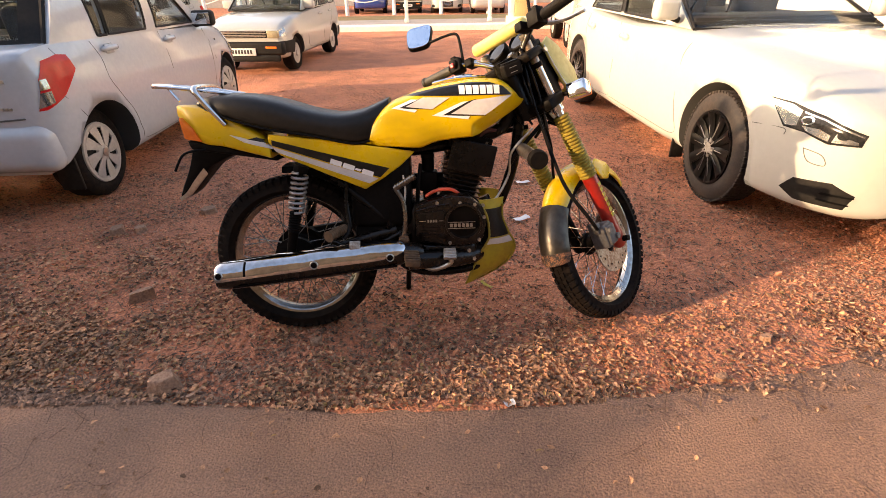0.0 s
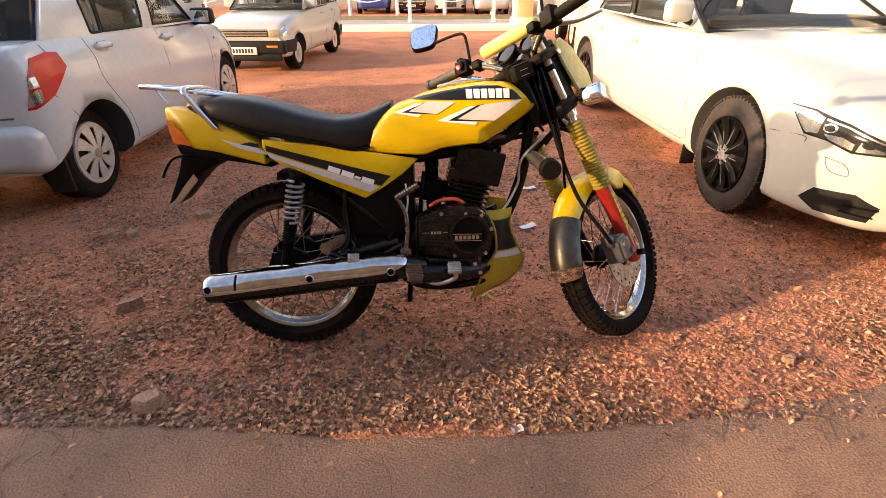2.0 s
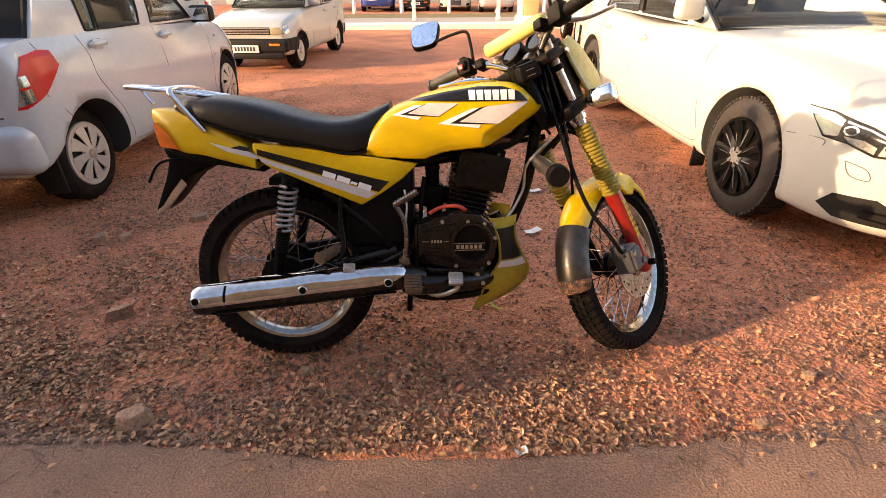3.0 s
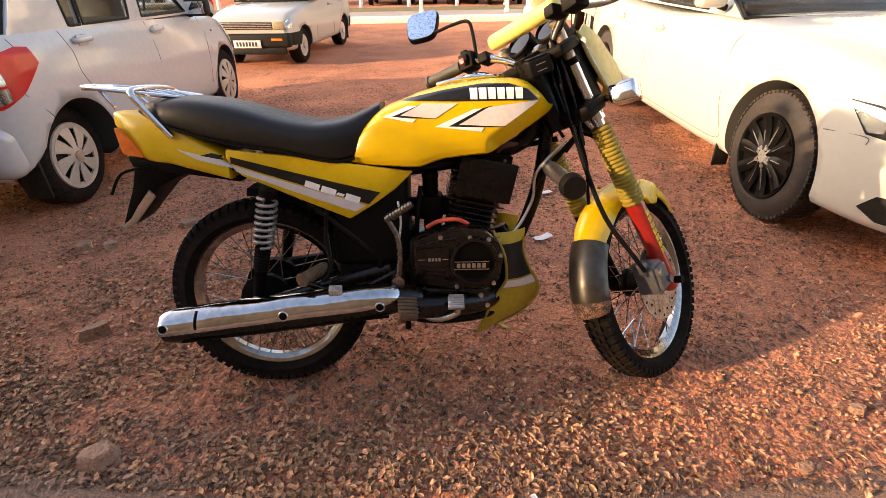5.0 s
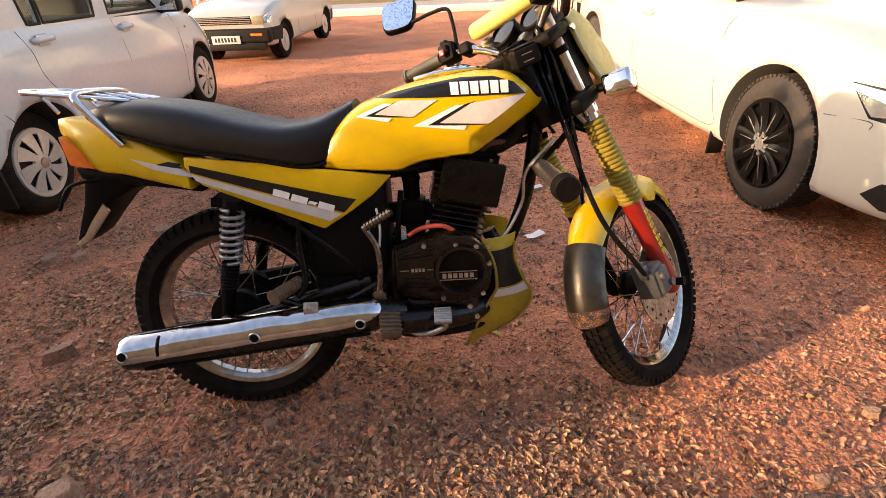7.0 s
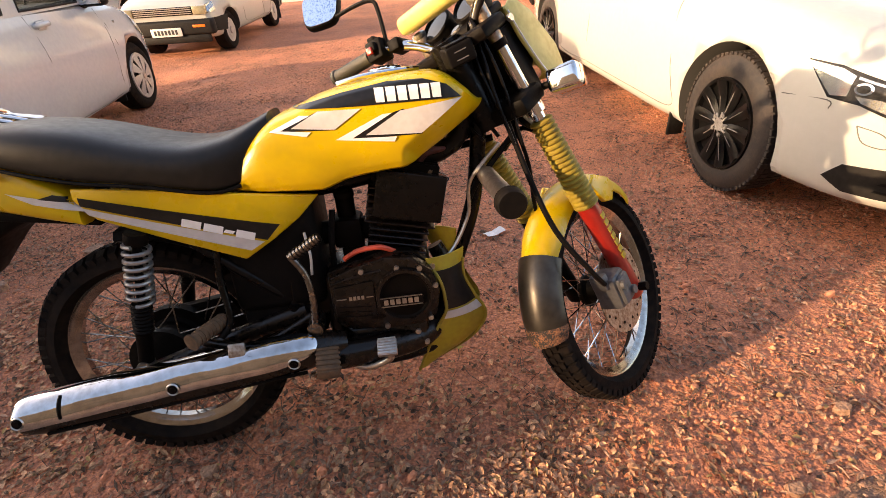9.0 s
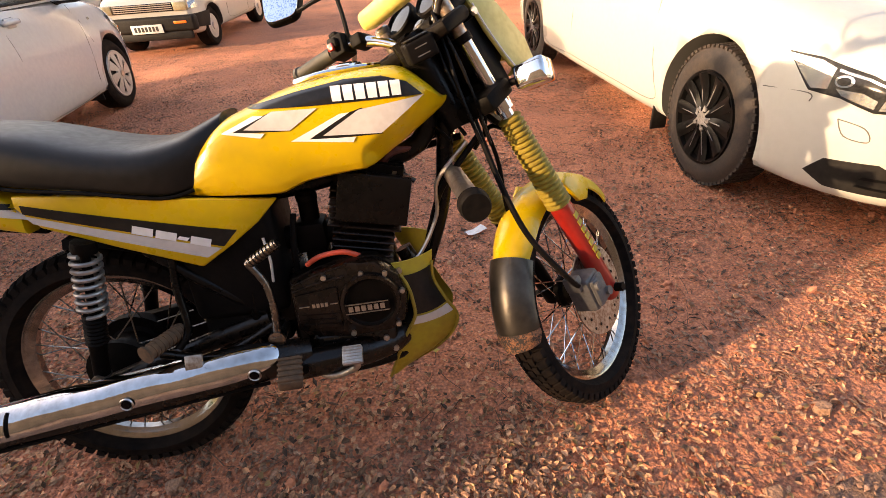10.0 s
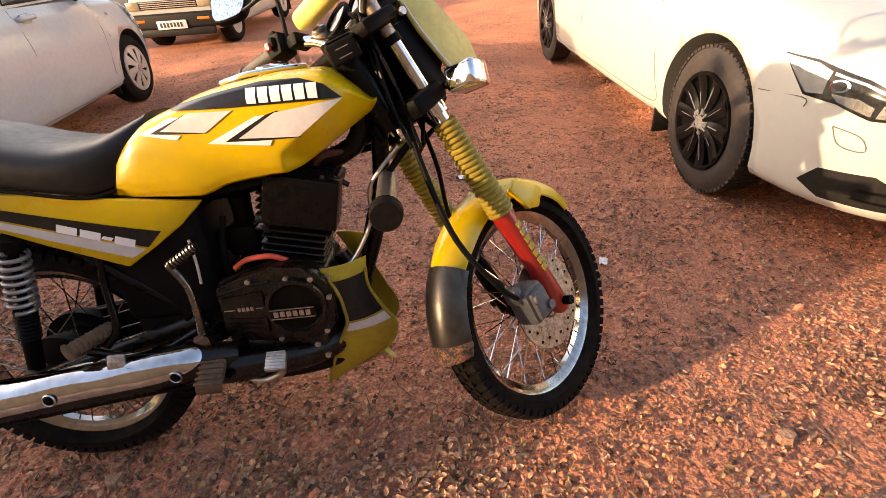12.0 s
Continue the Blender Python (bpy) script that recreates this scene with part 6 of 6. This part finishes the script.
# white executive saloon facing the road
SALOON = dict(paint=WHITE, R=.340, base=2.912, style="black", hump=.07, dark_pillars=True,
              table=[(-1.0, .40, .86, .88, .62), (-.85, .30, .95, 1.0, .78), (-.4, .22, .97, 1.02, .90), (0, .20, .965, 1.01, .93), (1.2, .19, .93, .955, .935), (2.05, .19, .915, .99, .935), (2.5, .20, .89, .975, .935), (2.9, .20, .855, .945, .93),
                     (3.25, .205, .815, .895, .905), (3.50, .21, .765, .83, .85), (3.66, .22, .725, .775, .77), (3.77, .235, .685, .715, .66), (3.84, .27, .62, .635, .50), (3.86, .33, .55, .56, .36)],
              cabin=((2.22, .965, .80), (1.40, 1.36, .62), (-.10, 1.36, .60), (-.78, 1.0, .72)),
              windows=((.13, .06, .42, .44), (.45, .465, .74, .74)),
              seams=([(2.38, .90), (2.35, .80), (2.39, .55), (2.43, .42), (2.43, .30), (1.98, .285), (1.1, .285)], [(1.08, .94), (1.12, .60), (1.06, .285)], [(1.06, .285), (.45, .285), (.36, .5), (.20, .80), (.20, .95)], [(3.247, .587), (3.443, .606), (3.458, .577)], [(3.572, .540), (3.654, .524), (3.675, .479), (3.607, .484), (3.572, .540)]),
              handles=((1.28, .83), (.38, .85)), mirror=(2.02, 1.08, WHITE),
              skins=(("head_lamp_bezel", [(3.303, .736), (3.435, .733), (3.606, .700), (3.757, .646), (3.757, .592), (3.658, .581), (3.555, .611), (3.440, .617)], LAMPD, "dark head lamp bezel", .004),
                     ("head_lamp", [(3.312, .731), (3.442, .724), (3.500, .706), (3.480, .668), (3.504, .634), (3.447, .626)], LAMPG, "clear head lamp strip", .007),
                     ("head_lamp", [(3.510, .706), (3.606, .690), (3.752, .640), (3.752, .634), (3.606, .682), (3.512, .697)], LAMPG, "clear upper lamp edge", .007),
                     ("head_lamp", [(3.530, .640), (3.610, .640), (3.655, .622), (3.655, .594), (3.555, .620)], LAMPG, "clear lower reflector", .007),
                     ("head_lamp", [(3.672, .634), (3.745, .612), (3.748, .600), (3.668, .592)], LAMPG, "clear lower reflector", .007),
                     ("lamp_lens", [(3.545 + .030 * math.cos(k * .524), .668 + .021 * math.sin(k * .524)) for k in range(12)], CHROME, "projector lamp ring", .009),
                     ("lamp_lens", [(3.545 + .021 * math.cos(k * .524), .668 + .015 * math.sin(k * .524)) for k in range(12)], LAMPD, "projector lamp lens", .011),
                     ("lamp_lens", [(3.700 + .022 * math.cos(k * .524), .630 + .018 * math.sin(k * .524)) for k in range(12)], LAMPD, "projector lamp lens", .011),
                     ("intake_lip", [(3.500, .322), (3.570, .397), (3.725, .414), (3.800, .366), (3.775, .274), (3.590, .266)], WHITE, "moulded lip round the intake", .003),
                     ("air_intake", [(3.514, .319), (3.576, .388), (3.723, .405), (3.789, .36), (3.768, .282), (3.592, .275)], TRIM, "black lower air intake", .006),
                     ("fog_blade", [(3.700, .352), (3.790, .352), (3.790, .344), (3.690, .340)], RIMB, "thin black intake blade", .012),
                     ("fog_blade", [(3.690, .318), (3.782, .312), (3.782, .304), (3.680, .308)], RIMB, "thin black intake blade", .012)))
saloon, sw_ = make_car("parked_saloon", "white executive saloon with black alloy wheels on earth", fitted(2.452, 2.244, -.264, -.014, 2.06, .913) @ pose(3.262, 4.022, 0, 0, 0, -90) @ Matrix.Translation((0, -.121, 0)) @ Matrix.Diagonal((1, .87, 1, 1)), SALOON)
gr = part("grille", box(3.835, 3.885, -.36, .36, .30, .66, .03, 3), LAMPD, saloon, "black grille with chrome bars")
for i in range(9):
    part("grille_bar", box(3.88, 3.895, -.33, .33, .325 + i * .035, .335 + i * .035, .003), CHROME, gr)
for s in (-1, 1):
    part("mud_flap", box(2.43, 2.45, s * .90 - .11 * (s > 0) , s * .90 + .11 * (s < 0), .12, .36, .006), TRIM, saloon, "black mud flap")

# old small white hatchback facing the road
SMALL = dict(paint=WHITE, R=.265, base=2.175, style="steel", hump=.03, dark_pillars=False,
             table=[(-.56, .38, .80, .82, .62), (-.52, .30, .92, .93, .68), (-.3, .24, .94, .95, .71), (.6, .22, .90, .91, .72), (1.55, .22, .86, .90, .72), (2.1, .22, .80, .86, .715), (2.5, .23, .72, .78, .69), (2.68, .26, .66, .70, .66), (2.74, .32, .60, .62, .60)],
             cabin=((1.72, .90, .66), (1.15, 1.34, .54), (-.38, 1.36, .54), (-.50, .93, .64)),
             windows=((.10, .04, .42, .42), (.46, .46, .70, .70), (.74, .74, .92, .92)),
             seams=([(1.60, .86), (1.62, .5), (1.52, .30), (.72, .30)], [(.72, .89), (.70, .5), (.66, .30)], [(.66, .30), (.35, .30), (.26, .55), (.02, .75), (.02, .92)]),
             handles=((.80, .80), (.14, .82)), mirror=(1.45, .98, WHITE),
             skins=(("head_lamp", [(2.56, .70), (2.72, .665), (2.73, .565), (2.58, .575)], LAMPG, "square head lamp", .006),
                    ("bumper", [(2.30, .50), (2.735, .50), (2.735, .33), (2.36, .30)], TRIM, "black bumper side", .012),
                    ("bumper", [(-.30, .50), (-.55, .50), (-.55, .34), (-.34, .30)], TRIM, "black bumper side", .012)))
small, _ = make_car("small_hatchback", "old white small hatchback with a black bumper", pose(-1.94, 8.36, 0, 0, 0, -95.7) @ Matrix.Diagonal((.88, .88, .88, 1)), SMALL)
part("front_bumper", join(box(2.66, 2.80, -.68, .68, .30, .50, .04, 3), box(2.72, 2.79, -.60, .60, .20, .31, .03)), TRIM, small, "black front bumper")
fg = part("front_grille", box(2.70, 2.755, -.42, .42, .555, .66, .01), LAMPD, small, "dark radiator grille")
for i in range(4):
    part("grille_bar", box(2.75, 2.762, -.41, .41, .57 + i * .024, .58 + i * .024), STEEL, fg)
for s in (-1, 1):
    part("front_lamp", box(2.70, 2.765, s * .52 - .095, s * .52 + .095, .555, .665, .012), LAMPY, small, "yellowed square head lamp")
    part("bumper_signal", box(2.79, 2.805, s * .48 - .09, s * .48 + .09, .40, .435, .006), ORANGE, small, "orange bumper signal")
    part("mud_flap", box(-.28, -.26, s * .58 - .10, s * .58 + .10, .10, .34, .006), TRIM, small, "black mud flap")
    part("wiper", tube([(1.80, s * .3 - .2, .905), (1.72, s * .3 + .15, .95)], .008, 6), TRIM, small)
number_plate(small, 2.81, 0, .355, 1, .44, .11)

# more parked cars behind
def plain_copy(src, m, name, label, paint=None):
    ob = copy_thing(src, m)
    ob.name = name
    tagged(ob, label)
    if paint:
        for c in ob.children_recursive:
            if c.type == "MESH" and c.data.materials and c.data.materials[0] in (PEARL, WHITE):
                c.data = c.data.copy()
                c.data.materials[0] = paint
    return ob


plain_copy(hatch, pose(-4.75, 9.2, 0, 0, 0, -92) @ Matrix.Diagonal((.9, .9, .9, 1)), "white_hatchback", "white hatchback parked beside the small one", WHITE)
plain_copy(hatch, pose(-2.15, 21.9, 0, 0, 0, -86) @ Matrix.Diagonal((.92, .92, .92, 1)), "blue_hatchback", "dark blue hatchback parked beyond the fence", BLUEP)
plain_copy(small, pose(-.60, 21.6, 0, 0, 0, -88) @ Matrix.Diagonal((.9, .9, .9, 1)), "white_small_car", "white small car parked beyond the fence")
plain_copy(saloon, pose(1.05, 22.0, 0, 0, 0, -92) @ Matrix.Diagonal((.85, .85, .85, 1)), "white_saloon", "white saloon parked beyond the fence")
plain_copy(hatch, pose(2.55, 20.9, 0, 0, 0, -92) @ Matrix.Diagonal((.92, .92, .92, 1)), "silver_hatchback", "silver hatchback parked beyond the fence", SILVERP)
plain_copy(small, pose(-5.0, 21.9, 0, 0, 0, -92) @ Matrix.Diagonal((.92, .92, .92, 1)), "silver_small_car", "silver small car parked beyond the fence", SILVERP)

# boxy white utility vehicle behind the saloon
jeep = thing("utility_vehicle", "white boxy utility vehicle with a slatted grille", "car", pose(3.75, 9.3, 0, 0, 0, -93) @ Matrix.Diagonal((.9, .9, .9, 1)))
part("body", join(box(-1.2, 1.6, -.82, .82, .45, 1.15, .05, 3), box(-1.2, .7, -.80, .80, 1.1, 1.85, .06, 3)), WHITE, jeep)
part("bonnet", box(.6, 1.62, -.70, .70, 1.1, 1.2, .04, 3), WHITE, jeep)
jg = part("grille", box(1.60, 1.66, -.62, .62, .62, 1.08, .02), LAMPD, jeep, "dark slatted grille")
for i in range(9):
    part("grille_bar", box(1.655, 1.675, -.60, .60, .65 + i * .047, .665 + i * .047), STEEL, jg)
part("bumper", box(1.60, 1.78, -.80, .80, .36, .55, .03), TRIM, jeep, "black bumper")
number_plate(jeep, 1.785, -.35, .47, 1, .42, .11)
part("windscreen", box(.69, .705, -.70, .70, 1.22, 1.74, .004), GLASS, jeep)
for u in (-.7, 1.1):
    for y in (-.80, .80):
        car_wheel(jeep, u, y, .34, .20, "steel")

# unseen copy added left of the hatchback to shade its tail
ju = copy_thing(jeep, pose(-4.65, .55, 0, 0, 0, 90))
ju.name = "utility_vehicle"
tagged(ju, "white boxy utility vehicle added out of view to cast shade")

# ---- fence, kerb, pavement, pillar, far side ----
def slab_structure(name, label, cat, vf, mat_):
    me = mesh_of(name, *vf, smooth=False)
    me.materials.append(mat_)
    return tagged(new(name, me), label, cat, kind="structure")


TAN = surface("tan_painted_plaster", (0.55, 0.38, 0.17), 0.8, 0, (0.46, 0.31, 0.14), 3, 30)
WALLW = surface("cream_white_wall_paint", (0.80, 0.76, 0.66), 0.85, 0, (0.72, 0.67, 0.57), 1.2, 14)
TERRA = surface("terracotta_paving", (0.36, 0.14, 0.07), 0.9, 0, (0.28, 0.11, 0.06), 4, 30)
POSTM = surface("white_painted_post", (0.72, 0.71, 0.68), 0.6, 0, (0.55, 0.53, 0.50), 8, 40)
GREYW = surface("grey_stone_wall", (0.30, 0.28, 0.26), 0.9, 0, (0.22, 0.20, 0.19), 1.0, 10, bump=0.03, bump_scale=6)
PLANT = surface("yellow_green_garden_leaf", (0.42, 0.40, 0.08), 0.6, 0, (0.28, 0.32, 0.06), 12, 60, random=0.5)
slab_structure("kerb", "whitewashed concrete kerb with a raised face", "kerb", box(-30, 30, 12.25, 12.75, -.02, .13, .02), KERB)
slab_structure("pavement", "grey concrete pavement behind the kerb", "pavement", box(-30, 30, 12.75, 14.8, -.02, .10, .01), PAVE)
slab_structure("verge", "strip of dry grass behind the pavement", "grass", box(-30, 30, 14.8, 17.5, -.02, .05, .01), GRASSM)
# unseen upper part added: 6 m tall to keep low sky off bonnet reflections
slab_structure("boundary_wall", "grey stone boundary wall beyond the parked cars", "wall", box(-30, 30, 26.5, 26.9, -.02, 6.0, .03), GREYW)
for i, x in enumerate((-9.6, -7.25, -4.9, -2.6, -.27, 2.07, 4.4, 6.8)):
    pt = thing("fence_post", "white painted chain fence post on the pavement", "post", pose(x, 13.7, .10), "fence posts")
    part("shaft", join(box(-.05, .05, -.05, .05, 0, 1.05, .01), box(-.065, .065, -.065, .065, 0, .10, .01)), POSTM, pt)
    part("cap", box(-.06, .06, -.06, .06, 1.05, 1.10, .015), POSTM, pt)
    if i:
        x0 = (-9.6, -7.25, -4.9, -2.6, -.27, 2.07, 4.4, 6.8)[i - 1]
        part("chain", tube([(x0 - x, 0, .85), ((x0 - x) * .5, 0, .52), (0, 0, .85)], .016, 6), POSTM, pt, "sagging white chain")
for i in range(9):
    x = -8 + i * 1.75
    pt = thing("bollard", "short white bollard before the far parked cars", "post", pose(x, 18.7, 0), "far bollards")
    part("shaft", lathe([(.07, 0), (.06, .9), (.05, .98), (0, 1.0)], 14), POSTM, pt)
pil = thing("gate_pillar", "tan painted gate pillar with a pale edge", "pillar", pose(2.83, 13.15, 0))
part("shaft", box(-.16, .22, -.2, .2, 0, 4.2, .015), TAN, pil)
part("pale_side", box(-.30, -.165, -.17, .17, 0, 4.2, .015), WALLW, pil)
part("plinth", box(-.34, .26, -.24, .24, 0, .25, .02), WALLW, pil)

# building beside the saloon
slab_structure("wall_east", "cream white building wall with a small window", "wall", box(7.4, 7.7, 2.0, 14, -.02, 4.5, .0), WALLW)
wnd = thing("window_1", "small dark window in a cream frame", "window", pose(7.38, 6.0, 1.15), kind="structure")
part("frame", join(box(-.03, .02, -.36, -.30, 0, 1.1), box(-.03, .02, .30, .36, 0, 1.1), box(-.03, .02, -.30, .30, 0, .06), box(-.03, .02, -.30, .30, 1.04, 1.1)), TAN, wnd)
part("pane", box(-.005, .005, -.30, .30, .06, 1.04), LAMPD, wnd)
slab_structure("terrace", "terracotta paved terrace before the wall", "paving", box(5.4, 7.4, 2.4, 14, -.02, .06, .01), TERRA)
rl = random.Random(3)
shrub = thing("garden_shrub", "low yellow green shrub by the terrace", "plant", pose(5.0, 3.75, 0))
stems = [tube([(0, 0, 0), (rl.uniform(-.2, .2), rl.uniform(-.3, .3), .25), (rl.uniform(-.4, .4), rl.uniform(-.6, .6), rl.uniform(.35, .6))], [.012, .008, .004], 6, 3) for _ in range(14)]
part("stems", join(*stems), TWIGM, shrub)
lv, lf = [], []
for i in range(700):
    a, q = rl.uniform(0, 6.3), rl.random() ** .5
    p = Vector((math.cos(a) * q * .45, math.sin(a) * q * .75, .12 + rl.random() * .5 * (1.15 - q)))
    m_ = Matrix.Translation(p) @ Euler((rl.uniform(-1, 1), rl.uniform(-1, 1), rl.uniform(0, 6.3))).to_matrix().to_4x4() @ Matrix.Diagonal((3.6, 3.6, 3.6, 1))
    v_, f_ = leaf_shape(.024, .014, .002, i)
    o = len(lv)
    lv += [tuple(m_ @ Vector(v)) for v in v_]
    lf += [tuple(k + o for k in f) for f in f_]
lo2 = part("leaves", (lv, lf), PLANT, shrub, "yellow green leaves")
tagged(lo2, kind="stuff")

# unseen wall across the road behind the camera, added to darken reflections
HEDGEW = surface("dark_backdrop_wall", (0.20, 0.15, 0.11), 0.9, 0, (0.12, 0.10, 0.075), 0.8, 8, bump=0.02, bump_scale=8)
slab_structure("wall_south", "unseen wall behind the camera, added to darken reflections", "wall", box(-14, 30, -8.6, -8.2, -.05, 7.0, .0), HEDGEW)

# small unseen tree added up-sun to dapple the bike and the earth beside it
TREEL = surface("dusty_green_leaf", (0.09, 0.11, 0.035), 0.7, 0, (0.06, 0.08, 0.025), 12, 60, random=0.5)
BARK = surface("grey_brown_bark", (0.16, 0.11, 0.075), 0.9, 0, (0.10, 0.07, 0.05), 10, 60, bump=0.004, bump_scale=40)
tree = thing("roadside_tree", "small sparse tree added out of view to dapple the bike", "tree", pose(-9.9, -3.68, 0))
part("trunk", tube([(.10, 1.30, -.02), (.10, 1.25, .9), (.06, 1.0, 1.8), (.02, .45, 2.5), (0, .0, 3.1)], [.085, .075, .06, .045, .02], 12), BARK, tree)
rt = random.Random(21)
lv, lf = [], []
for k in range(9):
    a = k * 2.4
    tip = Vector((.55 * math.cos(a), .45 * math.sin(a) - .30, 2.78 + .58 * rt.random()))
    part("limb", tube([(.03, .62 - .04 * k, 2.3 + .05 * k), (tip.x * .5, tip.y * .5 + .1, 2.4 + .05 * k), tuple(tip)], [.03, .018, .006], 8), BARK, tree)
    for _ in range(230):
        p = tip + Vector((rt.gauss(0, .28), rt.gauss(0, .22), rt.gauss(0, .16)))
        p.z = min(p.z, 3.45 + .1 * rt.random())
        if .30 - .375 * p.x + .927 * p.y < -.44 - .06 * rt.random() or (p.z < 2.76 and rt.random() < .65):
            continue
        m_ = Matrix.Translation(p) @ Euler((rt.uniform(-1.2, 1.2), rt.uniform(-1.2, 1.2), rt.uniform(0, 6.3))).to_matrix().to_4x4() @ Matrix.Diagonal((3.2, 3.2, 3.2, 1))
        v_, f_ = leaf_shape(.026, .014, .003, _)
        o = len(lv)
        lv += [tuple(m_ @ Vector(v)) for v in v_]
        lf += [tuple(q + o for q in f) for f in f_]
tl_ = part("crown", (lv, lf), TREEL, tree, "sparse crown of small dusty leaves")
tagged(tl_, kind="stuff")

# dense unseen bush added below the tree to shade the earth beside the bike
bush = thing("roadside_bush", "tall dense dusty green bush added out of view to cast shade", "bush", pose(-9.8, -3.75, 0, 0, 0, 22))
for k in range(12):
    q = -1.15 + .22 * k
    part("stem", tube([(rt.uniform(-.15, .15), q, -.02), (rt.uniform(-.2, .2), q + rt.uniform(-.15, .15), 1.1), (rt.uniform(-.3, .3), q + rt.uniform(-.25, .25), 2.2)], [.035, .024, .010], 8, 4), BARK, bush)
lv, lf = [], []
for i in range(7200):
    upper = i >= 5100
    q = rt.uniform(-.50, 1.40) if upper else rt.uniform(-1.50, 1.42)
    top = 2.62 + .62 * min(1.0, max(0.0, (q + .52) / .10)) + .14 * min(1.0, max(0.0, (-.80 - q) / .15)) + .10 * noise.noise((q * 2.6, 0, 4.0))
    p = Vector((rt.gauss(0, .26), q, rt.uniform(2.45, top) if upper else top * (.02 + .98 * rt.random() ** .62) + rt.gauss(0, .035)))
    m_ = Matrix.Translation(p) @ Euler((rt.uniform(-1.2, 1.2), rt.uniform(-1.2, 1.2), rt.uniform(0, 6.3))).to_matrix().to_4x4() @ Matrix.Diagonal((4.6, 4.6, 4.6, 1))
    v_, f_ = leaf_shape(.026, .016, .003, i % 40)
    o = len(lv)
    lv += [tuple(m_ @ Vector(v)) for v in v_]
    lf += [tuple(c + o for c in f) for f in f_]
bl_ = part("foliage", (lv, lf), TREEL, bush, "dense dusty green leaves")
tagged(bl_, kind="stuff")
# second unseen bush, added to shade the earth farther back
copy_thing(bush, pose(-8.3, 6.6, 0, 0, 0, 22) @ Matrix.Diagonal((1, 1.5, .60, 1)))
